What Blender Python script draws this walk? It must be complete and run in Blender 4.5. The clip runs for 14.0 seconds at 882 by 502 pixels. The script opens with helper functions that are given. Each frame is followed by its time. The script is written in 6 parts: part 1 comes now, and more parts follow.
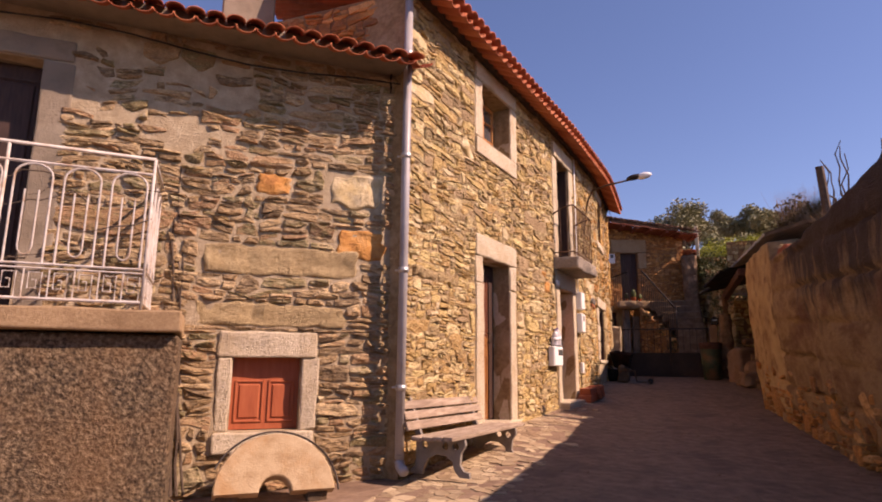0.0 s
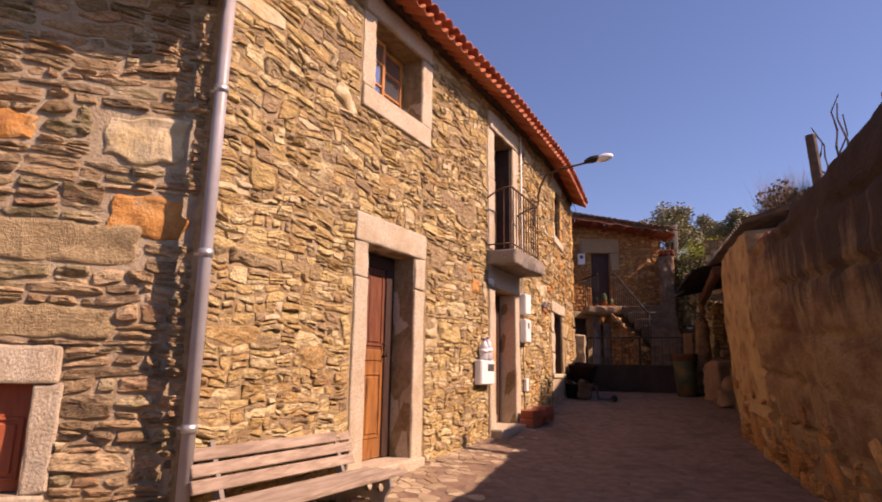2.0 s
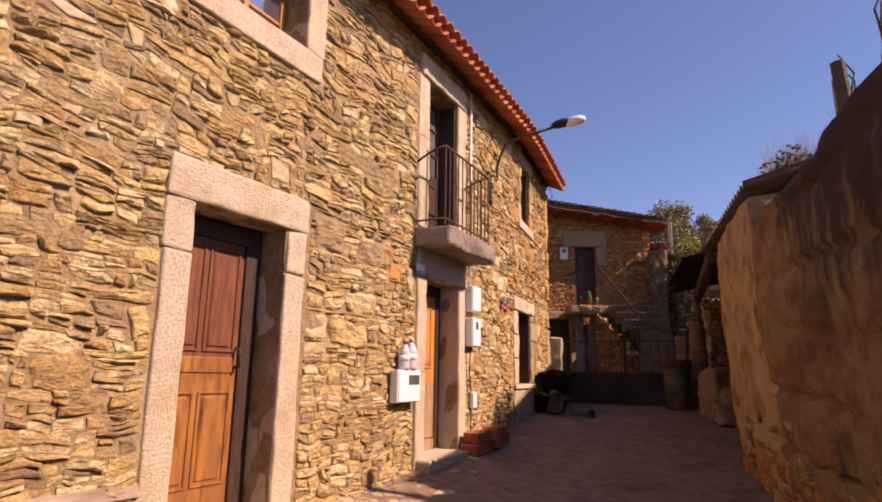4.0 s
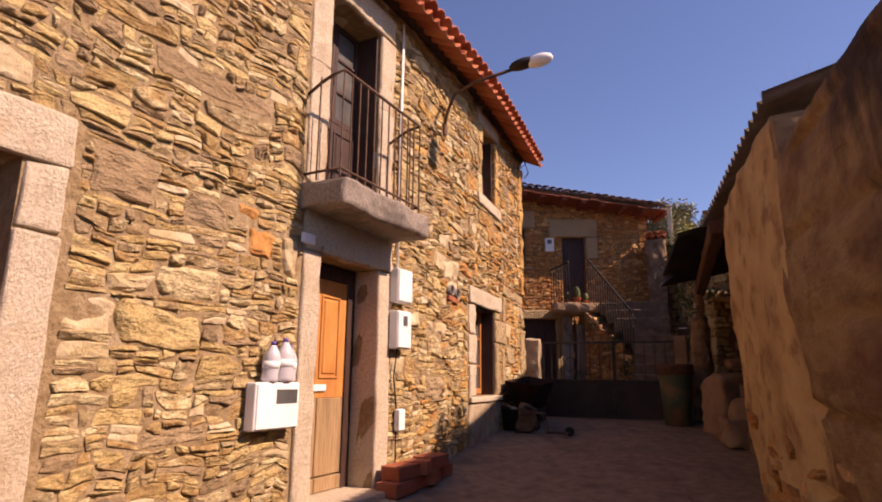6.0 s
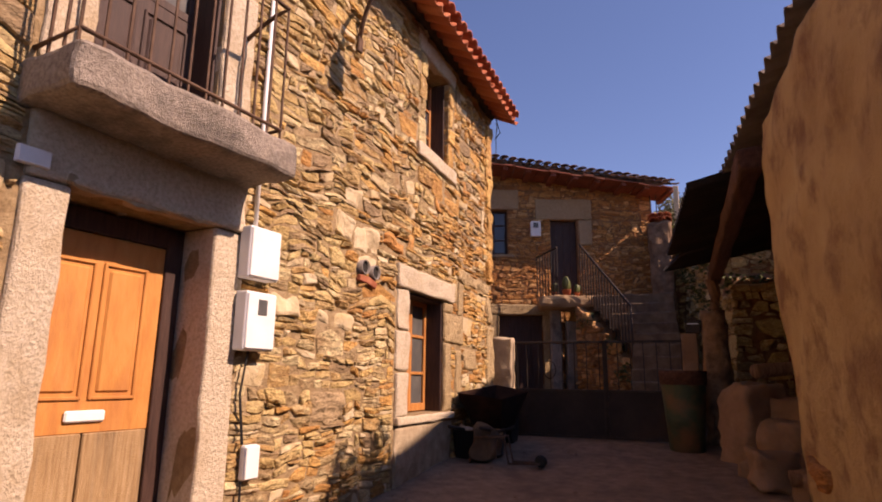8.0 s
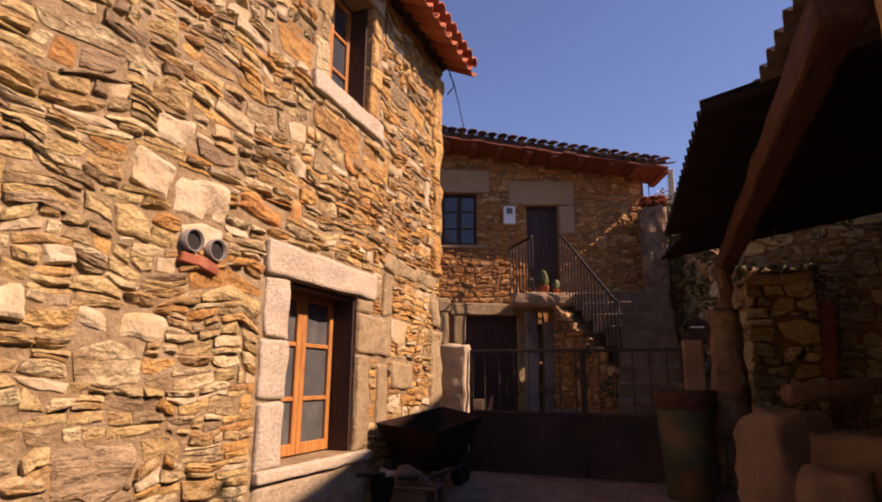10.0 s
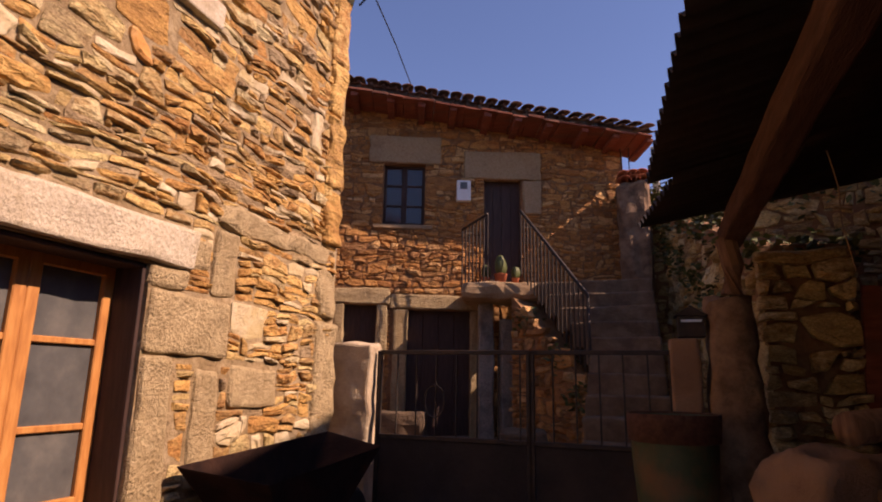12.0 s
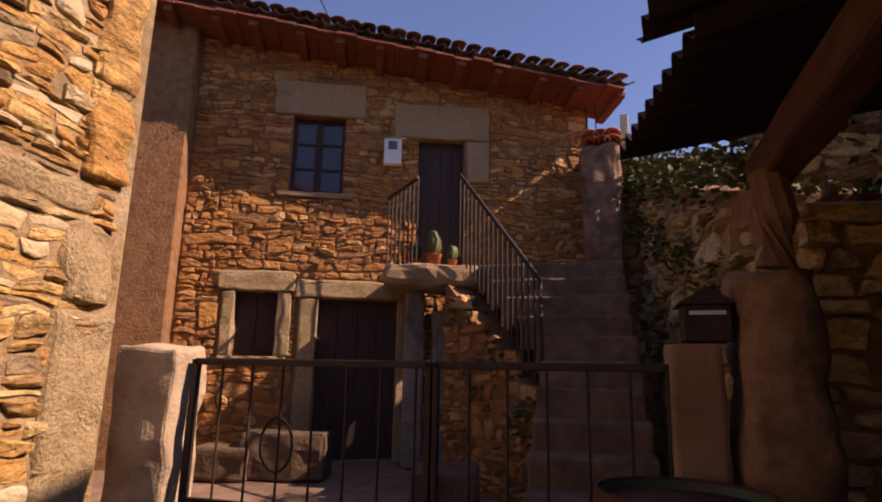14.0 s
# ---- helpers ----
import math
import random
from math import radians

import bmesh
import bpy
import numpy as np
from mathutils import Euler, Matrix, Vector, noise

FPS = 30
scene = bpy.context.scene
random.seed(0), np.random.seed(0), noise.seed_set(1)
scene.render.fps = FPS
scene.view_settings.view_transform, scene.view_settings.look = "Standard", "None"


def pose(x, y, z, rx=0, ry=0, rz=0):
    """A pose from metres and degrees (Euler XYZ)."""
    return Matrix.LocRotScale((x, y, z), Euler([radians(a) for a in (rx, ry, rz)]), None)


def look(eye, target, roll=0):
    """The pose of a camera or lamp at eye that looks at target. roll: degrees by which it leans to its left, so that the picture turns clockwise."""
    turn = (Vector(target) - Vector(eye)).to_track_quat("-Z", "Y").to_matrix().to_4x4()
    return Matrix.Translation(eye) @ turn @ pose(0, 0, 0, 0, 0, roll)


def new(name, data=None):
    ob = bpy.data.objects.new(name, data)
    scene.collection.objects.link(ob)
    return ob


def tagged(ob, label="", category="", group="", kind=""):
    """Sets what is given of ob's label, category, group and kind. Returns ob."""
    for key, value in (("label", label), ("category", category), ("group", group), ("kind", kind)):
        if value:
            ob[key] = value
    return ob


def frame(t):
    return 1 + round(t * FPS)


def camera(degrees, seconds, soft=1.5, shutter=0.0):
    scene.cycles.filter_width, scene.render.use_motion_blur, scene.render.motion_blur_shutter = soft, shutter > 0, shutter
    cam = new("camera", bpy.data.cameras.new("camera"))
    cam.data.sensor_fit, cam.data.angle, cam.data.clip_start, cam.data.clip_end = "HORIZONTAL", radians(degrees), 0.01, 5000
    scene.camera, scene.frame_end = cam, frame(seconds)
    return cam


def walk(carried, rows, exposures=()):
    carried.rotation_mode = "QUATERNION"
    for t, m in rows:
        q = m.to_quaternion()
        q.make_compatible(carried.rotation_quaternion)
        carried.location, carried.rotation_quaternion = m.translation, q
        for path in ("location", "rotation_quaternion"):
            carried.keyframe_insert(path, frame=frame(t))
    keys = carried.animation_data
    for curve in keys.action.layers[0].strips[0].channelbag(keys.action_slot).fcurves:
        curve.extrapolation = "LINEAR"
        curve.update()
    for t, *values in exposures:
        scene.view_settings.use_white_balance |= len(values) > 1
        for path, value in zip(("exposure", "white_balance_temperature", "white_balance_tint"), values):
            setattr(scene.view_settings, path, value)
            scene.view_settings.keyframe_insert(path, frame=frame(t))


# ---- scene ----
cam = camera(73.4, 14.0, soft=1.9)
PATH = [
    (0, (0.388, -3.266, 1.475), (-0.337, -1.439, 1.848), 0.6),
    (0.5, (0.504, -2.691, 1.519), (-0.199, -0.857, 1.897), 0.6),
    (1, (0.6, -2.177, 1.571), (-0.096, -0.341, 1.951), 0.7),
    (1.5, (0.697, -1.662, 1.625), (0.005, 0.174, 2.012), 0.7),
    (2, (0.76, -1.185, 1.634), (0.065, 0.65, 2.025), 0.9),
    (2.5, (0.827, -0.667, 1.659), (0.129, 1.167, 2.048), 0.8),
    (3, (0.874, -0.165, 1.69), (0.176, 1.668, 2.08), 0.9),
    (3.2, (0.883, 0.041, 1.708), (0.187, 1.875, 2.099), 0.9),
    (5.3, (1.092, 2.006, 1.768), (0.39, 3.832, 2.185), 0.9),
    (5.5, (1.084, 2.216, 1.788), (0.38, 4.041, 2.201), 0.7),
    (6, (1.091, 2.738, 1.791), (0.382, 4.561, 2.21), 0.6),
    (6.5, (1.084, 3.226, 1.808), (0.372, 5.048, 2.227), 0.6),
    (7, (1.109, 3.773, 1.832), (0.389, 5.591, 2.254), 0.7),
    (7.5, (1.138, 4.296, 1.858), (0.412, 6.112, 2.281), 0.6),
    (8, (1.097, 4.821, 1.9), (0.368, 6.635, 2.32), 0.7),
    (8.2, (1.101, 5.017, 1.907), (0.368, 6.829, 2.329), 0.7),
    (10.3, (1.023, 6.828, 2.106), (0.319, 8.652, 2.529), 0.6),
    (10.5, (1.06, 6.997, 2.119), (0.348, 8.817, 2.544), 0.9),
    (11, (1.054, 7.491, 2.155), (0.352, 9.314, 2.584), 0.9),
    (11.5, (1.031, 7.925, 2.152), (0.34, 9.752, 2.58), 1.0),
    (12, (1.011, 8.368, 2.163), (0.356, 10.209, 2.591), 1.1),
    (12.5, (0.98, 8.762, 2.18), (0.357, 10.613, 2.61), 1.3),
    (13, (0.928, 9.11, 2.226), (0.36, 10.982, 2.643), 0.8),
    (13.5, (0.908, 9.594, 2.264), (0.371, 11.475, 2.683), 0.9),
    (14, (0.92, 10.088, 2.318), (0.378, 11.969, 2.731), 1.2),
]
walk(cam, [(t, look(eye, target, roll)) for t, eye, target, roll in PATH],
     [(0, 0.75, 6900, 40), (8, 0.77, 6900, 40), (12, 0.8, 6900, 40), (14, 0.83, 7000, 40)])

# ---- world, sun, light ----
SUN_AZ, SUN_EL = 4.3, 40.8          # degrees from +x towards +y, and above the horizon
sun_dir = Vector((math.cos(radians(SUN_EL)) * math.cos(radians(SUN_AZ)),
                  math.cos(radians(SUN_EL)) * math.sin(radians(SUN_AZ)), math.sin(radians(SUN_EL))))
world = bpy.data.worlds.new("sky_world")
scene.world = world
world.use_nodes = True
wn = world.node_tree
sky = wn.nodes.new("ShaderNodeTexSky")
sky.sky_type, sky.sun_disc = "NISHITA", False
sky.sun_elevation, sky.sun_rotation = radians(SUN_EL), radians(90 - SUN_AZ)
sky.air_density, sky.dust_density, sky.ozone_density = 1.0, 0.25, 5.0
wn.links.new(sky.outputs[0], wn.nodes["Background"].inputs[0])
wn.nodes["Background"].inputs[1].default_value = 0.083
sun = new("sun", bpy.data.lights.new("sun", "SUN"))
sun.data.energy, sun.data.angle, sun.data.color = 4.45, radians(0.55), (1.0, 0.83, 0.6)
sun.matrix_world = look(sun_dir * 60, (0, 0, 0))


# ---- materials ----
def mat(name, colours, scale=6.0, rough=0.85, bump=0.4, bump_scale=40.0, metal=0.0, stretch=(1, 1, 1), piece=0.0, layer=0.0,
        stain=None, stain_scale=1.2, stain_amount=0.5, spec=0.35, alpha=None):
    """A worn surface: a colour ramp driven by noise at two scales, shifted piece by piece, with stains and a fine bump."""
    m = bpy.data.materials.new(name)
    m.use_nodes = True
    nt = m.node_tree
    b = nt.nodes["Principled BSDF"]
    lk = nt.links.new
    co = nt.nodes.new("ShaderNodeTexCoord")
    mp = nt.nodes.new("ShaderNodeMapping")
    mp.inputs["Scale"].default_value = stretch
    lk(co.outputs["Object"], mp.inputs[0])
    n1 = nt.nodes.new("ShaderNodeTexNoise")
    n1.inputs["Scale"].default_value, n1.inputs["Detail"].default_value, n1.inputs["Roughness"].default_value = scale, 8, 0.62
    lk(mp.outputs[0], n1.inputs[0])
    value = n1.outputs[0]
    if piece:
        oi, ge = nt.nodes.new("ShaderNodeObjectInfo"), nt.nodes.new("ShaderNodeNewGeometry")
        add = nt.nodes.new("ShaderNodeMath")
        add.operation = "ADD"
        lk(oi.outputs["Random"], add.inputs[0])
        lk(ge.outputs["Random Per Island"], add.inputs[1])
        fr = nt.nodes.new("ShaderNodeMath")
        fr.operation = "FRACT"
        lk(add.outputs[0], fr.inputs[0])
        mx = nt.nodes.new("ShaderNodeMix")
        mx.inputs[0].default_value = piece
        lk(value, mx.inputs[2])
        lk(fr.outputs[0], mx.inputs[3])
        value = mx.outputs[0]
    ramp = nt.nodes.new("ShaderNodeValToRGB")
    lk(value, ramp.inputs[0])
    lo, hi = (0.05, 0.95) if piece > 0.5 else (0.25, 0.75)
    while len(ramp.color_ramp.elements) < len(colours):
        ramp.color_ramp.elements.new(0.5)
    for i, c in enumerate(colours):
        e = ramp.color_ramp.elements[i]
        e.position = lo + (hi - lo) * i / max(1, len(colours) - 1)
        e.color = (*c, 1)
    colour = ramp.outputs[0]
    if stain:
        n2 = nt.nodes.new("ShaderNodeTexNoise")
        n2.inputs["Scale"].default_value, n2.inputs["Detail"].default_value, n2.inputs["Roughness"].default_value = stain_scale, 7, 0.6
        lk(mp.outputs[0], n2.inputs[0])
        r2 = nt.nodes.new("ShaderNodeValToRGB")
        r2.color_ramp.elements[0].position, r2.color_ramp.elements[1].position = 0.5, 0.66
        r2.color_ramp.elements[1].color = (stain_amount,) * 3 + (1,)
        lk(n2.outputs[0], r2.inputs[0])
        m2 = nt.nodes.new("ShaderNodeMix")
        m2.data_type = "RGBA"
        lk(r2.outputs[0], m2.inputs[0])
        lk(colour, m2.inputs[6])
        m2.inputs[7].default_value = (*stain, 1)
        colour = m2.outputs[2]
    if layer:
        # fine speckle of mica and grit
        n5 = nt.nodes.new("ShaderNodeTexNoise")
        n5.inputs["Scale"].default_value, n5.inputs["Detail"].default_value, n5.inputs["Roughness"].default_value = 55.0, 4, 0.7
        lk(mp.outputs[0], n5.inputs[0])
        r5 = nt.nodes.new("ShaderNodeValToRGB")
        r5.color_ramp.elements[0].position, r5.color_ramp.elements[1].position = 0.32, 0.66
        r5.color_ramp.elements[0].color, r5.color_ramp.elements[1].color = (0.7, 0.645, 0.56, 1), (1.34, 1.3, 1.17, 1)
        lk(n5.outputs[0], r5.inputs[0])
        m5 = nt.nodes.new("ShaderNodeMix")
        m5.data_type, m5.blend_type = "RGBA", "MULTIPLY"
        m5.inputs[0].default_value = 1.0
        lk(colour, m5.inputs[6])
        lk(r5.outputs[0], m5.inputs[7])
        colour = m5.outputs[2]
    lk(colour, b.inputs["Base Color"])
    b.inputs["Metallic"].default_value, b.inputs["Specular IOR Level"].default_value = metal, spec
    nb = nt.nodes.new("ShaderNodeTexNoise")
    nb.inputs["Scale"].default_value, nb.inputs["Detail"].default_value, nb.inputs["Roughness"].default_value = bump_scale, 6, 0.65
    lk(mp.outputs[0], nb.inputs[0])
    rr = nt.nodes.new("ShaderNodeMapRange")
    rr.inputs[3].default_value, rr.inputs[4].default_value = max(0.02, rough - 0.15), min(1.0, rough + 0.12)
    lk(nb.outputs[0], rr.inputs[0])
    lk(rr.outputs[0], b.inputs["Roughness"])
    if bump:
        bp = nt.nodes.new("ShaderNodeBump")
        bp.inputs["Strength"].default_value, bp.inputs["Distance"].default_value = bump, 0.034 if layer else 0.02
        lk(nb.outputs[0], bp.inputs["Height"])
        normal = bp.outputs[0]
        if layer:
            mp2 = nt.nodes.new("ShaderNodeMapping")
            mp2.inputs["Scale"].default_value = (1.0, 1.0, 5.0)
            lk(co.outputs["Object"], mp2.inputs[0])
            n3 = nt.nodes.new("ShaderNodeTexNoise")
            n3.inputs["Scale"].default_value, n3.inputs["Detail"].default_value = 8.0, 5
            n3.inputs["Distortion"].default_value = 0.6
            lk(mp2.outputs[0], n3.inputs[0])
            b3 = nt.nodes.new("ShaderNodeBump")
            b3.inputs["Strength"].default_value, b3.inputs["Distance"].default_value = layer, 0.05
            lk(n3.outputs[0], b3.inputs["Height"])
            lk(normal, b3.inputs["Normal"])
            normal = b3.outputs[0]
            mp4 = nt.nodes.new("ShaderNodeMapping")
            mp4.inputs["Scale"].default_value = (14.0, 14.0, 30.0)
            lk(co.outputs["Object"], mp4.inputs[0])
            wob = nt.nodes.new("ShaderNodeMix")
            wob.data_type = "RGBA"
            wob.inputs[0].default_value = 0.35
            lk(mp4.outputs[0], wob.inputs[6])
            n4 = nt.nodes.new("ShaderNodeTexNoise")
            n4.inputs["Scale"].default_value = 6.0
            lk(co.outputs["Object"], n4.inputs[0])
            lk(n4.outputs[1], wob.inputs[7])
            v4 = nt.nodes.new("ShaderNodeTexVoronoi")
            v4.inputs["Scale"].default_value = 1.0
            lk(wob.outputs[2], v4.inputs[0])
            b4 = nt.nodes.new("ShaderNodeBump")
            b4.inputs["Strength"].default_value, b4.inputs["Distance"].default_value = min(1.0, 2.2 * layer), 0.022
            lk(v4.outputs["Distance"], b4.inputs["Height"])
            lk(normal, b4.inputs["Normal"])
            normal = b4.outputs[0]
        lk(normal, b.inputs["Normal"])
    return m


M_schist = mat("schist_ochre", [(0.154, 0.0958, 0.0474), (0.333, 0.225, 0.0949), (0.451, 0.335, 0.147), (0.56, 0.45, 0.228), (0.343, 0.211, 0.0806), (0.632, 0.546, 0.332), (0.253, 0.182, 0.0995), (0.505, 0.403, 0.208), (0.65, 0.584, 0.398)],
               11, 0.9, 0.8, 30, stretch=(1, 1, 1.8), piece=0.6, stain=(0.27, 0.16, 0.07), stain_scale=4.0, stain_amount=0.5, layer=0.3)
M_schist_grey = mat("schist_grey_brown", [(0.15, 0.105, 0.062), (0.27, 0.19, 0.11), (0.37, 0.27, 0.16), (0.23, 0.165, 0.095), (0.43, 0.325, 0.2), (0.33, 0.225, 0.12)],
                    11, 0.9, 0.8, 30, stretch=(1, 1, 2.2), piece=0.58, stain=(0.22, 0.16, 0.1), stain_scale=3.4, stain_amount=0.5, layer=0.35)
M_schist_red = mat("schist_rust", [(0.15, 0.0602, 0.0229), (0.4, 0.175, 0.054), (0.55, 0.28, 0.09), (0.28, 0.125, 0.046), (0.66, 0.4, 0.175), (0.46, 0.22, 0.07)],
                   11, 0.9, 0.8, 30, stretch=(1, 1, 2.0), piece=0.6, stain=(0.13, 0.075, 0.045), stain_scale=2.0, stain_amount=0.5, layer=0.3)
M_schist_left = mat("schist_layered_tan", [(0.1, 0.07, 0.042), (0.28, 0.19, 0.11), (0.44, 0.32, 0.19), (0.17, 0.12, 0.075), (0.56, 0.43, 0.27), (0.36, 0.22, 0.13), (0.22, 0.19, 0.1), (0.6, 0.49, 0.33), (0.3, 0.19, 0.13)],
                    10, 0.9, 0.9, 28, stretch=(1, 1, 2.4), piece=0.58, stain=(0.3, 0.2, 0.09), stain_scale=3.0, stain_amount=0.5, layer=0.5)
M_schist_warm = mat("schist_iron_ochre", [(0.16, 0.08, 0.03), (0.357, 0.19, 0.06), (0.47, 0.27, 0.082), (0.583, 0.38, 0.14), (0.376, 0.18, 0.052), (0.6, 0.43, 0.18), (0.282, 0.165, 0.068), (0.508, 0.315, 0.105), (0.62, 0.47, 0.22)],
                    11, 0.9, 0.8, 30, stretch=(1, 1, 1.8), piece=0.6, stain=(0.33, 0.15, 0.045), stain_scale=3.0, stain_amount=0.55, layer=0.3)
M_millstone = mat("warm_millstone_grit", [(0.295, 0.196, 0.104), (0.407, 0.295, 0.174), (0.477, 0.372, 0.241)], 9, 0.9, 0.5, 60, stain=(0.36, 0.2, 0.08), stain_scale=4, stain_amount=0.6)
M_orange = mat("iron_stained_stone", [(0.32, 0.13, 0.04), (0.52, 0.24, 0.06), (0.6, 0.36, 0.15)], 6, 0.85, 0.9, 26)
M_pale = mat("pale_quartz_stone", [(0.34, 0.25, 0.13), (0.53, 0.42, 0.25), (0.64, 0.54, 0.36)], 9, 0.85, 0.8, 30, stain=(0.45, 0.32, 0.12), stain_scale=4, stain_amount=0.6)
M_granite = mat("granite", [(0.38, 0.305, 0.2), (0.56, 0.465, 0.33), (0.67, 0.58, 0.44)], 45, 0.92, 0.7, 60, stain=(0.42, 0.31, 0.18), stain_scale=3.0, stain_amount=0.6)
M_granite.node_tree.nodes["Bump"].inputs["Distance"].default_value = 0.03
M_granite_grey = mat("lichen_granite", [(0.15, 0.12, 0.095), (0.29, 0.24, 0.19), (0.4, 0.34, 0.28)], 50, 0.92, 0.7, 90, stain=(0.1, 0.085, 0.07), stain_scale=3.5, stain_amount=0.8)
M_mortar = mat("earth_mortar", [(0.17, 0.11, 0.05), (0.29, 0.2, 0.1), (0.42, 0.31, 0.17)], 14, 0.95, 1.0, 32, stain=(0.54, 0.43, 0.28), stain_scale=2.5, stain_amount=0.4)
M_mortar_dark = mat("dark_earth_mortar", [(0.055, 0.035, 0.024), (0.1, 0.065, 0.04), (0.15, 0.1, 0.06)], 10, 0.95, 0.9, 45)
M_mortar_pale = mat("lime_mortar", [(0.29, 0.22, 0.135), (0.41, 0.32, 0.205), (0.52, 0.425, 0.29)], 10, 0.95, 0.8, 45, stain=(0.28, 0.2, 0.12), stain_scale=2, stain_amount=0.4)
M_plaster = mat("ochre_lime_plaster", [(0.11, 0.055, 0.026), (0.24, 0.14, 0.064), (0.34, 0.22, 0.105), (0.2, 0.11, 0.05), (0.37, 0.255, 0.128)], 3.4, 0.92, 0.9, 38, stretch=(0.45, 0.45, 0.9),
                stain=(0.15, 0.065, 0.035), stain_scale=2.6, stain_amount=0.85)
M_plaster.node_tree.nodes["Bump"].inputs["Distance"].default_value = 0.035
M_pebble = mat("pebbledash_render", [(0.02, 0.014, 0.009), (0.075, 0.05, 0.03), (0.24, 0.17, 0.1), (0.48, 0.37, 0.24)], 34, 0.95, 1.0, 24, stain=(0.27, 0.155, 0.075), stain_scale=1.6, stain_amount=0.5)
M_pebble.node_tree.nodes["Bump"].inputs["Distance"].default_value = 0.07
M_granite_tan = mat("tan_granite", [(0.26, 0.17, 0.09), (0.36, 0.24, 0.13), (0.44, 0.31, 0.18)], 40, 0.92, 0.5, 90, stain=(0.2, 0.12, 0.06), stain_scale=2.2, stain_amount=0.6)
M_granite_ochre = mat("ochre_granite_slab", [(0.3, 0.21, 0.105), (0.44, 0.32, 0.165), (0.55, 0.42, 0.235)], 26, 0.92, 0.8, 60, stain=(0.3, 0.2, 0.09), stain_scale=3.0, stain_amount=0.5)
M_granite_ochre.node_tree.nodes["Bump"].inputs["Distance"].default_value = 0.045
M_plaster_smooth = mat("smooth_ochre_plaster", [(0.31, 0.18, 0.08), (0.46, 0.305, 0.137), (0.55, 0.39, 0.19)], 3.2, 0.92, 0.8, 40, stretch=(0.8, 0.8, 0.9), stain=(0.2, 0.095, 0.045), stain_scale=5.5, stain_amount=0.8)
M_plaster_smooth.node_tree.nodes["Bump"].inputs["Distance"].default_value = 0.02
M_mortar_rust = mat("rust_earth_mortar", [(0.15, 0.075, 0.035), (0.26, 0.135, 0.06), (0.34, 0.19, 0.09)], 12, 0.95, 0.9, 40)
M_step = mat("dark_worn_granite_step", [(0.1, 0.062, 0.038), (0.17, 0.115, 0.07), (0.25, 0.175, 0.115)], 8, 0.92, 0.8, 45, stain=(0.08, 0.05, 0.035), stain_scale=3.5, stain_amount=0.6)
M_cement = mat("weathered_cement", [(0.18, 0.139, 0.098), (0.255, 0.204, 0.147), (0.315, 0.263, 0.196)], 5, 0.92, 0.5, 50, stain=(0.13, 0.1, 0.07), stain_scale=2.5, stain_amount=0.7)
M_tile = mat("terracotta_tile", [(0.34, 0.085, 0.035), (0.45, 0.125, 0.05), (0.52, 0.18, 0.08)], 9, 0.85, 0.4, 60, piece=0.5, stain=(0.22, 0.08, 0.045), stain_scale=5, stain_amount=0.5)
M_tile_old = mat("old_lichen_tile", [(0.12, 0.07, 0.045), (0.2, 0.11, 0.07), (0.3, 0.17, 0.1)], 9, 0.9, 0.5, 60, piece=0.5, stain=(0.08, 0.07, 0.05), stain_scale=5, stain_amount=0.7)
M_brick_red = mat("red_hollow_brick", [(0.27, 0.072, 0.0324), (0.345, 0.108, 0.0504), (0.375, 0.144, 0.072)], 8, 0.85, 0.4, 60, piece=0.3)
M_soffit = mat("red_painted_boards", [(0.13, 0.035, 0.02), (0.2, 0.055, 0.03), (0.27, 0.09, 0.05)], 5, 0.8, 0.3, 40, stretch=(1, 6, 6), stain=(0.12, 0.06, 0.04), stain_amount=0.6)
M_door_red = mat("worn_reddish_wood", [(0.09, 0.028, 0.015), (0.17, 0.055, 0.024), (0.26, 0.1, 0.036)], 6, 0.6, 0.4, 30, stretch=(6, 6, 0.7))
M_door_worn = mat("sun_bleached_orange_wood", [(0.07, 0.026, 0.012), (0.32, 0.125, 0.028), (0.5, 0.22, 0.05)], 4, 0.65, 0.5, 30, stretch=(4, 4, 0.8), stain=(0.1, 0.045, 0.022), stain_scale=2.0, stain_amount=0.6)
M_door_orange = mat("orange_varnished_wood", [(0.4, 0.155, 0.036), (0.52, 0.225, 0.052), (0.58, 0.275, 0.075)], 5, 0.6, 0.25, 40, stretch=(3, 3, 0.8), stain=(0.36, 0.13, 0.04), stain_scale=1.6, stain_amount=0.6)
M_door_bare = mat("bare_weathered_wood", [(0.24, 0.14, 0.06), (0.4, 0.26, 0.125), (0.5, 0.35, 0.19)], 7, 0.85, 0.6, 40, stretch=(9, 9, 0.6), stain=(0.12, 0.08, 0.05), stain_amount=0.6)
M_shutter = mat("brick_red_painted_wood", [(0.3, 0.075, 0.03), (0.38, 0.1, 0.04), (0.42, 0.13, 0.055)], 4, 0.55, 0.15, 60, stretch=(6, 6, 1))
M_frame_wood = mat("varnished_window_wood", [(0.3, 0.11, 0.03), (0.45, 0.19, 0.05), (0.55, 0.27, 0.08)], 6, 0.5, 0.2, 40, stretch=(6, 6, 1))
M_dark_wood = mat("dark_brown_wood", [(0.025, 0.012, 0.009), (0.05, 0.025, 0.018), (0.08, 0.042, 0.03)], 6, 0.6, 0.3, 40, stretch=(7, 7, 0.8))
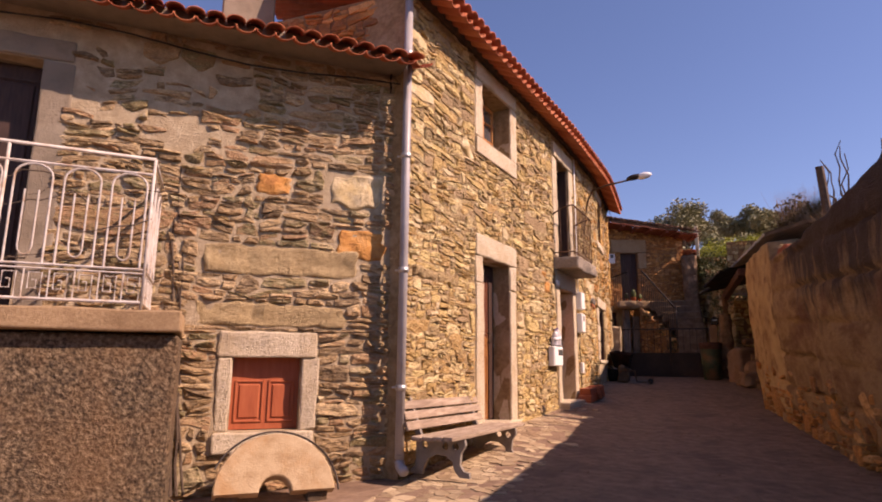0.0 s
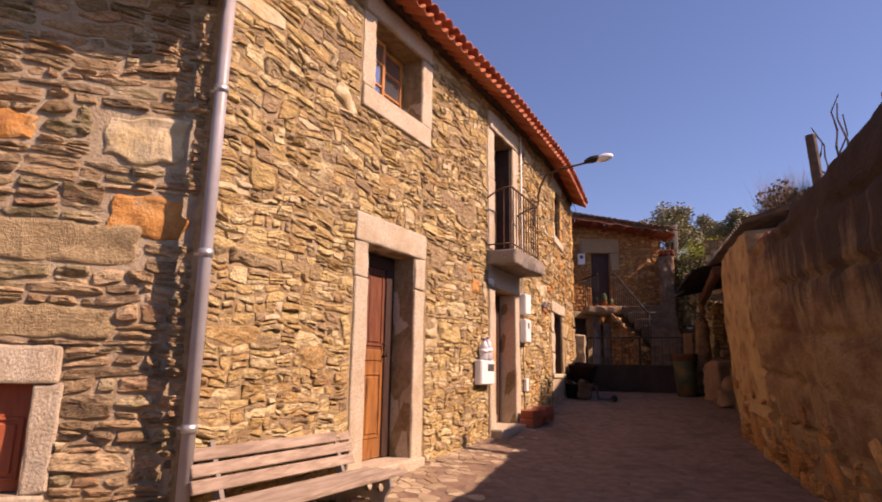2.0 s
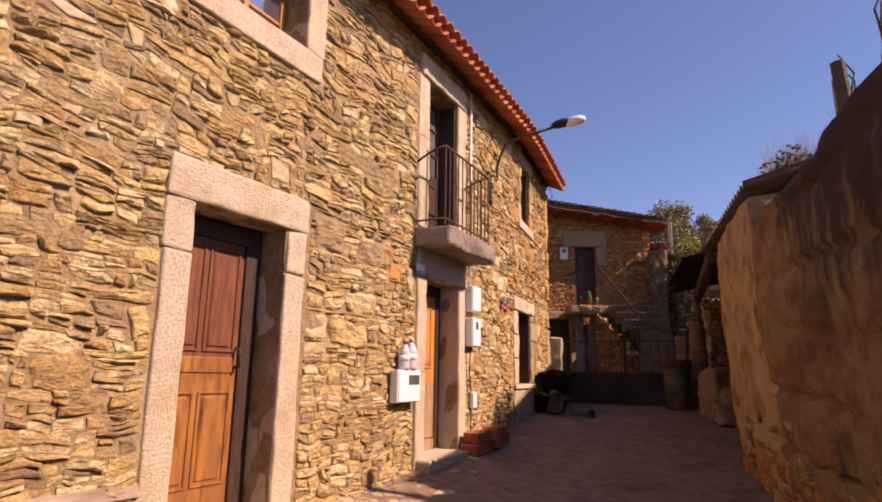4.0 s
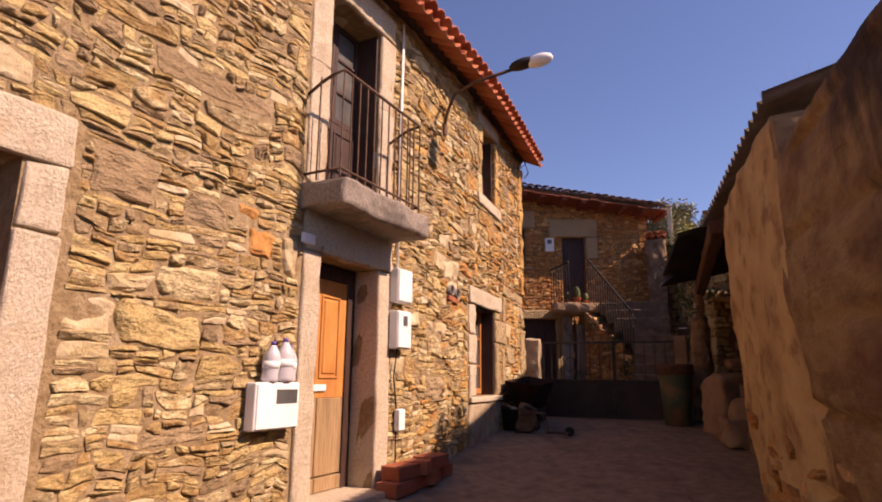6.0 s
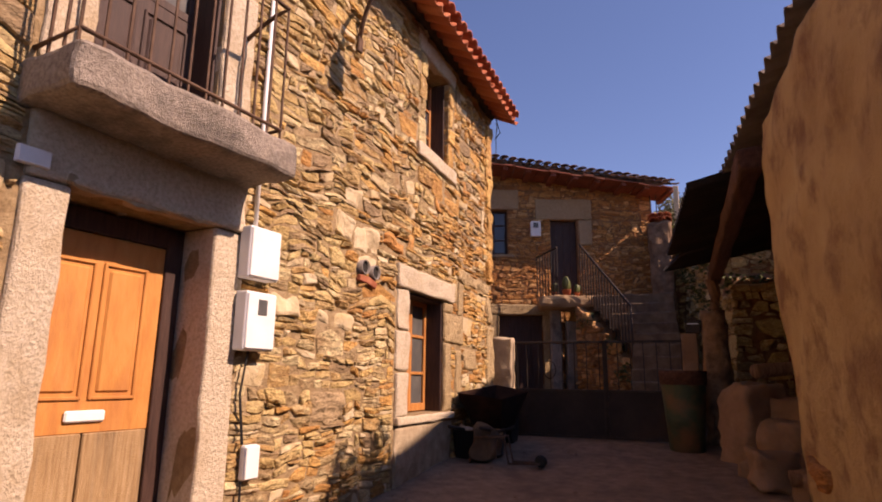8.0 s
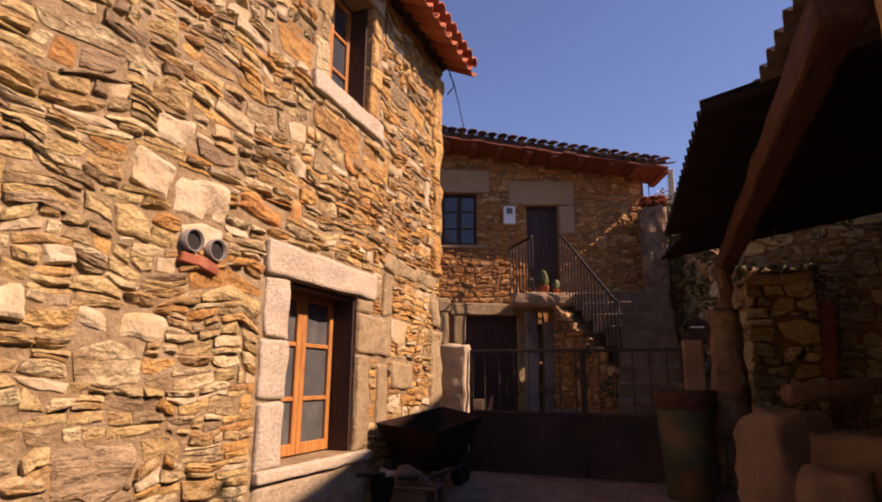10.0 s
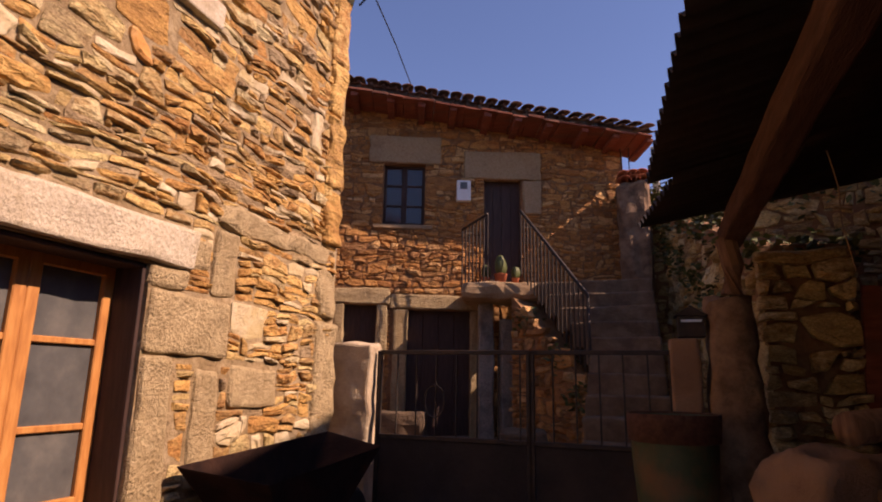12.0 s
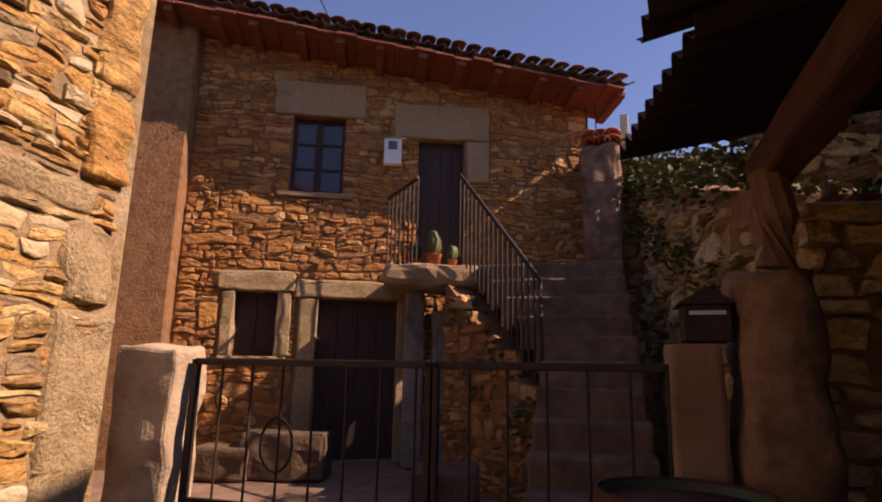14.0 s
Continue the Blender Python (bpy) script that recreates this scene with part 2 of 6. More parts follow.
M_bench_wood = mat("greyed_bench_wood", [(0.2, 0.145, 0.1), (0.38, 0.29, 0.215), (0.5, 0.4, 0.31)], 7, 0.85, 0.5, 50, stretch=(5, 0.6, 5), stain=(0.2, 0.14, 0.1), stain_scale=2, stain_amount=0.6)
M_beam = mat("old_beam_wood", [(0.1, 0.05, 0.03), (0.2, 0.11, 0.065), (0.3, 0.18, 0.1)], 6, 0.85, 0.8, 25, stretch=(6, 6, 0.8))
M_iron = mat("dark_wrought_iron", [(0.02, 0.017, 0.015), (0.04, 0.03, 0.025), (0.07, 0.045, 0.03)], 12, 0.6, 0.2, 80, metal=0.4)
M_iron_brown = mat("rusty_iron", [(0.06, 0.032, 0.02), (0.11, 0.06, 0.035), (0.17, 0.1, 0.06)], 12, 0.75, 0.3, 80, metal=0.2)
M_stone_dark = mat("dark_weathered_stone", [(0.07, 0.045, 0.028), (0.13, 0.085, 0.05), (0.2, 0.135, 0.08)], 7, 0.95, 0.9, 40, stain=(0.05, 0.04, 0.03), stain_scale=2.5, stain_amount=0.6)
M_post = mat("brown_flaking_render", [(0.19, 0.111, 0.064), (0.285, 0.17, 0.1), (0.361, 0.23, 0.144)], 5, 0.92, 0.6, 40, stain=(0.12, 0.075, 0.045), stain_scale=2.5, stain_amount=0.6)
M_lime_post = mat("limewashed_post_render", [(0.3, 0.22, 0.14), (0.44, 0.34, 0.22), (0.54, 0.43, 0.29)], 6, 0.92, 0.6, 40, stain=(0.24, 0.16, 0.1), stain_scale=3.5, stain_amount=0.6)
M_beam_dark = mat("dark_red_brown_timber", [(0.05, 0.02, 0.012), (0.1, 0.042, 0.026), (0.15, 0.07, 0.042)], 6, 0.85, 0.8, 25, stretch=(6, 0.8, 6))
M_barrow = mat("rusted_barrow_steel", [(0.012, 0.007, 0.006), (0.024, 0.012, 0.009), (0.04, 0.02, 0.013)], 5, 0.9, 0.4, 40, spec=0.1, stain=(0.055, 0.025, 0.015), stain_scale=3, stain_amount=0.6)
M_pillar = mat("mossy_broken_plaster", [(0.08, 0.045, 0.028), (0.17, 0.1, 0.058), (0.27, 0.17, 0.1), (0.2, 0.115, 0.066)], 6, 0.95, 1.0, 22, stain=(0.045, 0.035, 0.022), stain_scale=4, stain_amount=0.7)
M_white_iron = mat("white_painted_iron", [(0.4, 0.35, 0.31), (0.54, 0.49, 0.44), (0.64, 0.6, 0.55)], 8, 0.6, 0.15, 80, stain=(0.34, 0.2, 0.1), stain_scale=9, stain_amount=0.7)
M_cast = mat("cast_concrete_grey", [(0.16, 0.14, 0.12), (0.24, 0.21, 0.18), (0.3, 0.27, 0.23)], 9, 0.8, 0.4, 60)
M_pipe = mat("grey_plastic_pipe", [(0.27, 0.25, 0.25), (0.36, 0.34, 0.34), (0.42, 0.4, 0.4)], 3, 0.4, 0.05, 60, stain=(0.3, 0.26, 0.22), stain_scale=4, stain_amount=0.4)
M_white = mat("white_plastic", [(0.7, 0.69, 0.66), (0.8, 0.79, 0.76), (0.82, 0.81, 0.79)], 3, 0.45, 0.03, 60)
M_dark = mat("void_shade_black", [(0.012, 0.01, 0.009), (0.02, 0.016, 0.014)], 3, 0.7, 0.1, 30)
M_tin = mat("tarred_corrugated_sheet", [(0.012, 0.01, 0.01), (0.025, 0.019, 0.017), (0.05, 0.035, 0.028)], 3, 0.8, 0.2, 40, stain=(0.08, 0.04, 0.025), stain_amount=0.4)
M_fibre = mat("grey_fibre_cement_sheet", [(0.14, 0.11, 0.09), (0.22, 0.18, 0.15), (0.3, 0.26, 0.22)], 4, 0.92, 0.4, 50, stain=(0.08, 0.07, 0.05), stain_amount=0.7)
M_steel = mat("galvanised_steel", [(0.4, 0.39, 0.37), (0.55, 0.54, 0.52), (0.62, 0.61, 0.6)], 12, 0.4, 0.1, 60, metal=0.7)
M_green = mat("faded_green_drum", [(0.0292, 0.0455, 0.0228), (0.052, 0.0715, 0.0358), (0.078, 0.0975, 0.052)], 4, 0.6, 0.2, 40, stain=(0.2, 0.09, 0.04), stain_scale=2.5, stain_amount=0.7)
M_black = mat("black_rubber", [(0.012, 0.011, 0.01), (0.025, 0.022, 0.02)], 6, 0.7, 0.2, 50)
M_ground = mat("dusty_setts_ground", [(0.14, 0.085, 0.057), (0.23, 0.15, 0.1), (0.31, 0.215, 0.145)], 9, 0.95, 0.35, 60, stain=(0.12, 0.075, 0.052), stain_scale=2.2, stain_amount=0.6)
M_sett = mat("worn_sett", [(0.26, 0.19, 0.115), (0.42, 0.32, 0.2), (0.54, 0.43, 0.28)], 8, 0.92, 0.6, 45, piece=0.45, stain=(0.24, 0.15, 0.09), stain_scale=1.3, stain_amount=0.6)
M_leaf = mat("olive_leaf", [(0.2, 0.195, 0.1), (0.26, 0.25, 0.135), (0.31, 0.295, 0.18)], 3, 0.7, 0.0, 30, piece=0.6)
M_leaf_dark = mat("ivy_leaf", [(0.045, 0.055, 0.016), (0.08, 0.095, 0.028), (0.12, 0.13, 0.045)], 3, 0.6, 0.0, 30, piece=0.6)
M_leaf_yellow = mat("broom_blossom_leaf", [(0.2, 0.24, 0.02), (0.36, 0.38, 0.03), (0.42, 0.4, 0.04)], 3, 0.7, 0.0, 30, piece=0.6)
M_straw = mat("dry_stalk", [(0.12, 0.07, 0.035), (0.22, 0.13, 0.065), (0.3, 0.2, 0.1)], 3, 0.85, 0.0, 30, piece=0.6)
M_bark = mat("bark", [(0.05, 0.035, 0.025), (0.1, 0.07, 0.05), (0.15, 0.11, 0.08)], 8, 0.95, 0.8, 30)
M_bottle = mat("clear_plastic_bottle", [(0.75, 0.72, 0.74), (0.85, 0.82, 0.84)], 4, 0.15, 0.0, 40)
M_bottle.node_tree.nodes["Principled BSDF"].inputs["Transmission Weight"].default_value = 0.35
M_cap = mat("violet_cap", [(0.1, 0.05, 0.25), (0.14, 0.08, 0.32)], 4, 0.4, 0.0, 40)
M_glass = bpy.data.materials.new("window_glass")
M_glass.use_nodes = True
_g = M_glass.node_tree.nodes["Principled BSDF"]
_g.inputs["Base Color"].default_value = (0.1, 0.11, 0.13, 1)
_g.inputs["Roughness"].default_value = 0.08
_g.inputs["Transmission Weight"].default_value = 0.55
M_dusty_glass = mat("dusty_glass", [(0.05, 0.05, 0.05), (0.09, 0.09, 0.085), (0.16, 0.15, 0.13)], 5, 0.35, 0.05, 60, spec=0.5)
M_curtain = mat("white_curtain", [(0.5, 0.48, 0.5), (0.62, 0.6, 0.62)], 6, 0.9, 0.2, 60)


def moss_runs(m, colour, low, high):
    """Dark runs of moss that hang down from a wall's top, between the two heights."""
    nt = m.node_tree
    b = nt.nodes["Principled BSDF"]
    old = b.inputs["Base Color"].links[0].from_socket
    co = nt.nodes.new("ShaderNodeTexCoord")
    mp = nt.nodes.new("ShaderNodeMapping")
    mp.inputs["Scale"].default_value = (3.2, 3.2, 1.0)
    nt.links.new(co.outputs["Object"], mp.inputs[0])
    n = nt.nodes.new("ShaderNodeTexNoise")
    n.inputs["Scale"].default_value, n.inputs["Detail"].default_value, n.inputs["Roughness"].default_value = 1.6, 7, 0.65
    nt.links.new(mp.outputs[0], n.inputs[0])
    sp = nt.nodes.new("ShaderNodeSeparateXYZ")
    nt.links.new(co.outputs["Object"], sp.inputs[0])
    my = nt.nodes.new("ShaderNodeMapRange")
    my.inputs[1].default_value, my.inputs[2].default_value = 4.4, 6.0
    my.inputs[3].default_value, my.inputs[4].default_value = 0.0, -0.5
    nt.links.new(sp.outputs[1], my.inputs[0])
    mr = nt.nodes.new("ShaderNodeMapRange")
    mr.inputs[1].default_value, mr.inputs[2].default_value = low, high
    mr.inputs[3].default_value, mr.inputs[4].default_value = -0.24, 0.31
    nt.links.new(sp.outputs[2], mr.inputs[0])
    ad = nt.nodes.new("ShaderNodeMath")
    nt.links.new(n.outputs[0], ad.inputs[0])
    nt.links.new(mr.outputs[0], ad.inputs[1])
    ad2 = nt.nodes.new("ShaderNodeMath")
    nt.links.new(ad.outputs[0], ad2.inputs[0])
    nt.links.new(my.outputs[0], ad2.inputs[1])
    rp = nt.nodes.new("ShaderNodeValToRGB")
    rp.color_ramp.elements[0].position, rp.color_ramp.elements[1].position = 0.44, 0.68
    rp.color_ramp.elements[1].color = (0.92, 0.92, 0.92, 1)
    nt.links.new(ad2.outputs[0], rp.inputs[0])
    mx = nt.nodes.new("ShaderNodeMix")
    mx.data_type = "RGBA"
    nt.links.new(rp.outputs[0], mx.inputs[0])
    nt.links.new(old, mx.inputs[6])
    mx.inputs[7].default_value = (*colour, 1)
    nt.links.new(mx.outputs[2], b.inputs["Base Color"])


M_plaster_wall = M_plaster.copy()
M_plaster_wall.name = "mossy_ochre_plaster"
moss_runs(M_plaster_wall, (0.04, 0.024, 0.019), 1.5, 2.85)


# ---- mesh helpers ----
def ground_z(x, y):
    """Height of the lane, which climbs away from the start, and of the land around it."""
    z = float(np.interp(y, (-60, -3.3, 1.75, 3.3, 5.45, 8.0, 10.0, 12.4, 16.0, 20, 40, 90, 400), (-3, 0.13, 0.42, 0.5, 0.63, 0.83, 1.02, 1.2, 1.42, 1.9, 4.5, 9.0, 14)))
    if y < 40:
        z += 0.10 * max(0.0, min(1.0, (-x - 0.3) / 1.3)) * max(0.0, min(1.0, (y - 2.0) / 2.5)) * max(0.0, min(1.0, (12.5 - y) / 2))
    return z


def part(name, bm, material, parent=None, label="", smooth=False):
    """Links a bmesh as one mesh object under a thing or a part."""
    me = bpy.data.meshes.new(name)
    if smooth:
        for f in bm.faces:
            f.smooth = True
    bmesh.ops.recalc_face_normals(bm, faces=bm.faces)
    bm.to_mesh(me)
    bm.free()
    me.materials.append(material)
    ob = new(name, me)
    if parent:
        ob.parent = parent
    return tagged(ob, label) if label else ob


def thing(name, label, category, kind="", group=""):
    """An empty that carries the parts of one thing."""
    return tagged(new(name), label, category, group, kind)


def box(bm, m, size, bevel=0.006, rough=0.0, seg=1, rng=random):
    """A bevelled block of that size, centred at the pose m, its corners shifted by rough."""
    r = bmesh.ops.create_cube(bm, size=1.0)
    vs = r["verts"]
    for v in vs:
        v.co = Vector((v.co.x * size[0], v.co.y * size[1], v.co.z * size[2]))
        if rough:
            v.co += Vector((rng.uniform(-rough, rough), rng.uniform(-rough, rough), rng.uniform(-rough, rough)))
    if bevel:
        es = list({e for v in vs for e in v.link_edges})
        r = bmesh.ops.bevel(bm, geom=es, offset=min(bevel, 0.45 * min(size)), segments=seg, affect="EDGES", profile=0.5)
        vs = list({v for f in r["faces"] for v in f.verts} | {v for v in vs if v.is_valid})
    for v in vs:
        v.co = m @ v.co
    return bm


def block(name, m, size, material, parent=None, label="", bevel=0.006, rough=0.0, seg=1):
    bm = bmesh.new()
    box(bm, m, size, bevel, rough, seg)
    return part(name, bm, material, parent, label)


def rough_block(name, m, size, material, parent=None, label="", cut=5, amount=0.012, bevel=0.02, seed=0, lens=0.0, smooth=False):
    """A hewn stone block: a bevelled box, subdivided and worn by noise."""
    bm = bmesh.new()
    box(bm, Matrix(), size, bevel, amount * 0.6, 2)
    es = [e for e in bm.edges if e.calc_length() > max(size) / cut]
    bmesh.ops.subdivide_edges(bm, edges=es, cuts=cut, use_grid_fill=True)
    for v in bm.verts:
        n = noise.noise_vector(v.co * 7 + Vector((seed * 3.1, seed * 1.7, 0)))
        if lens:
            # an uneven outline: two slow waves round the stone
            a = math.atan2(v.co.z / size[2], v.co.x / size[0])
            k = 1 - lens * (0.35 + 0.65 * noise.noise(Vector((1.6 * math.cos(a) + seed, 1.6 * math.sin(a), 2)))) - 0.12 * abs(math.sin(2 * a)) * lens
            v.co.x, v.co.z = v.co.x * k, v.co.z * k
        v.co += Vector(n) * amount
        v.co = m @ v.co
    return part(name, bm, material, parent, label, smooth=smooth)


def tube(bm, pts, r, sides=8, cap=True, taper=1.0):
    """A round bar along a list of points."""
    pts = [Vector(p) for p in pts]
    rings = []
    for i, p in enumerate(pts):
        d = (pts[min(i + 1, len(pts) - 1)] - pts[max(i - 1, 0)]).normalized()
        q = d.to_track_quat("Z", "Y")
        k = r * (1 + (taper - 1) * i / max(1, len(pts) - 1))
        rings.append([bm.verts.new(p + q @ Vector((k * math.cos(a), k * math.sin(a), 0))) for a in [2 * math.pi * j / sides for j in range(sides)]])
    for a, b in zip(rings, rings[1:]):
        for j in range(sides):
            bm.faces.new((a[j], a[(j + 1) % sides], b[(j + 1) % sides], b[j]))
    if cap:
        bm.faces.new(rings[0][::-1])
        bm.faces.new(rings[-1])
    return bm


def bar(name, pts, r, material, parent=None, label="", sides=8, taper=1.0):
    return part(name, tube(bmesh.new(), pts, r, sides, True, taper), material, parent, label, smooth=sides > 6)


def lathe(name, profile, m, material, parent=None, label="", sides=24, wobble=0.0):
    """A turned body from (radius, height) pairs."""
    bm = bmesh.new()
    rings = []
    for k, (r, z) in enumerate(profile):
        rings.append([bm.verts.new(m @ Vector(((r + wobble * noise.noise(Vector((math.cos(a) * 2, math.sin(a) * 2, z * 4)))) * math.cos(a), r * math.sin(a), z)))
                      for a in [2 * math.pi * j / sides for j in range(sides)]])
    for a, b in zip(rings, rings[1:]):
        for j in range(sides):
            bm.faces.new((a[j], a[(j + 1) % sides], b[(j + 1) % sides], b[j]))
    bm.faces.new(rings[0][::-1])
    bm.faces.new(rings[-1])
    return part(name, bm, material, parent, label, smooth=True)


class Wall:
    """A wall's own coordinates: u along it (to the right as seen from outside), v up, d outwards."""
    def __init__(self, pts):
        self.pts = pts                      # (u, x, y) in order of u
        us = np.linspace(pts[0][0], pts[-1][0], 81)
        xs = np.interp(us, [p[0] for p in pts], [p[1] for p in pts])
        ys = np.interp(us, [p[0] for p in pts], [p[2] for p in pts])
        if len(pts) > 2:
            for _ in range(12):
                xs[1:-1] = (xs[:-2] + 2 * xs[1:-1] + xs[2:]) / 4
        self.us, self.xs, self.ys = us, xs, ys

    def plan(self, u):
        a = self.us
        i = int(max(0, min(len(a) - 2, (u - a[0]) / (a[1] - a[0]))))
        f = (u - a[i]) / (a[1] - a[0])
        dx, dy = self.xs[i + 1] - self.xs[i], self.ys[i + 1] - self.ys[i]
        l = math.hypot(dx, dy)
        return self.xs[i] + f * dx, self.ys[i] + f * dy, dx / l, dy / l

    def at(self, u, v, d=0.0):
        x, y, tx, ty = self.plan(u)
        return Vector((x + d * ty, y - d * tx, v))

    def frame_at(self, u, v, d=0.0):
        """The pose with x along the wall, y outwards and z up."""
        x, y, tx, ty = self.plan(u)
        m = Matrix(((tx, ty, 0, x + d * ty), (ty, -tx, 0, y - d * tx), (0, 0, 1, v), (0, 0, 0, 1)))
        return m


def wall_body(name, w, u0, u1, v0, v1, holes, material, parent, thick=0.5, front=-0.008, step=0.5, label="", top=None):
    """The wall's core with its openings cut through; holes: (u0, u1, v0, v1)."""
    us = sorted({u0, u1, *[min(max(h[k], u0), u1) for h in holes for k in (0, 1)], *np.arange(u0 + step, u1 - 0.05, step).tolist()})
    vs = sorted({v0, v1, *[min(max(h[k], v0), v1) for h in holes for k in (2, 3)]})
    bm = bmesh.new()
    grid = {}

    def vert(i, j, k):
        if (i, j, k) not in grid:
            v = vs[j]
            if top and j == len(vs) - 1:
                v = top(us[i])
            grid[i, j, k] = bm.verts.new(w.at(us[i], v, front if k == 0 else front - thick))
        return grid[i, j, k]
    solid = set()
    for i in range(len(us) - 1):
        for j in range(len(vs) - 1):
            cu, cv = (us[i] + us[i + 1]) / 2, (vs[j] + vs[j + 1]) / 2
            if not any(h[0] < cu < h[1] and h[2] < cv < h[3] for h in holes):
                solid.add((i, j))
    for i, j in solid:
        bm.faces.new((vert(i, j, 0), vert(i + 1, j, 0), vert(i + 1, j + 1, 0), vert(i, j + 1, 0)))
        bm.faces.new((vert(i, j + 1, 1), vert(i + 1, j + 1, 1), vert(i + 1, j, 1), vert(i, j, 1)))
        for di, dj, a, b in ((-1, 0, (0, 1), (0, 0)), (1, 0, (1, 0), (1, 1)), (0, -1, (0, 0), (1, 0)), (0, 1, (1, 1), (0, 1))):
            if (i + di, j + dj) not in solid:
                p, q = (i + a[0], j + a[1]), (i + b[0], j + b[1])
                bm.faces.new((vert(*q, 0), vert(*p, 0), vert(*p, 1), vert(*q, 1)))
    bmesh.ops.recalc_face_normals(bm, faces=bm.faces)
    return part(name, bm, material, parent, label)


def clip(poly, nx, ny, c):
    """The part of a convex polygon with nx*x + ny*y <= c."""
    out = []
    for k in range(len(poly)):
        a, b = poly[k - 1], poly[k]
        da, db = nx * a[0] + ny * a[1] - c, nx * b[0] + ny * b[1] - c
        if (da <= 0) != (db <= 0):
            f = da / (da - db)
            out.append((a[0] + f * (b[0] - a[0]), a[1] + f * (b[1] - a[1])))
        if db <= 0:
            out.append(b)
    return out


def rubble(u0, u1, v0, v1, w, h, holes, rng, spread=0.4, large=0.05):
    """Irregular stones that fill a wall: convex outlines in (u, v), coursed loosely, kept out of the holes."""
    k = w / h * 0.85
    seeds, v = [], v0
    while v < v1:
        rh = h * rng.choice((0.55, 0.75, 0.9, 1.0, 1.15, 1.5))
        u = u0 - w * rng.random()
        while u < u1 + w:
            rw = w * rng.choice((0.4, 0.6, 0.8, 1.0, 1.25, 1.7)) * (0.75 + 0.35 * rh / h)
            su = u + rw * 0.5
            sv = v + rh * (0.5 + rng.uniform(-spread, spread)) + 0.35 * h * noise.noise(Vector((su * 1.1, v * 2, 3)))
            u += rw
            if u0 <= su <= u1 and v0 <= sv <= v1 and not any(a < su < b and c < sv < d for a, b, c, d in holes):
                seeds.append((su, sv * k))
        v += rh
    # some stones are larger: their neighbours give way
    big = [s for s in seeds if rng.random() < large]
    kept = []
    for s in seeds:
        if s in big or not any(abs(s[0] - q[0]) < w * 0.95 and abs(s[1] - q[1]) < w * 0.85 for q in big):
            kept.append(s)
    seeds = kept
    cell = w * 1.3
    bins = {}
    for i, s in enumerate(seeds):
        bins.setdefault((int(s[0] // cell), int(s[1] // cell)), []).append(i)
    out = []
    for i, s in enumerate(seeds):
        bi, bj = int(s[0] // cell), int(s[1] // cell)
        near = [seeds[j] for a in (-2, -1, 0, 1, 2) for b in (-2, -1, 0, 1, 2) for j in bins.get((bi + a, bj + b), ()) if j != i]
        near.sort(key=lambda q: (q[0] - s[0]) ** 2 + (q[1] - s[1]) ** 2)
        r = 1.6 * w
        poly = [(s[0] - r, s[1] - r), (s[0] + r, s[1] - r), (s[0] + r, s[1] + r), (s[0] - r, s[1] + r)]
        for q in near[:26]:
            nx, ny = q[0] - s[0], q[1] - s[1]
            poly = clip(poly, nx, ny, nx * (s[0] + q[0]) / 2 + ny * (s[1] + q[1]) / 2)
            if len(poly) < 3:
                break
        poly = [(a, b / k) for a, b in poly]
        for nx, ny, c in ((1, 0, u1), (-1, 0, -u0), (0, 1, v1), (0, -1, -v0)):
            poly = clip(poly, nx, ny, c) if len(poly) > 2 else poly
        su, sv = s[0], s[1] / k
        for a, b, c, d in holes:
            if len(poly) < 3:
                break
            side = max((a - su, (1, 0, a)), (su - b, (-1, 0, -b)), (c - sv, (0, 1, c)), (sv - d, (0, -1, -d)))
            if max(p[0] for p in poly) > a and min(p[0] for p in poly) < b and max(p[1] for p in poly) > c and min(p[1] for p in poly) < d:
                poly = clip(poly, *side[1])
        if len(poly) > 2:
            out.append(poly)
    return out


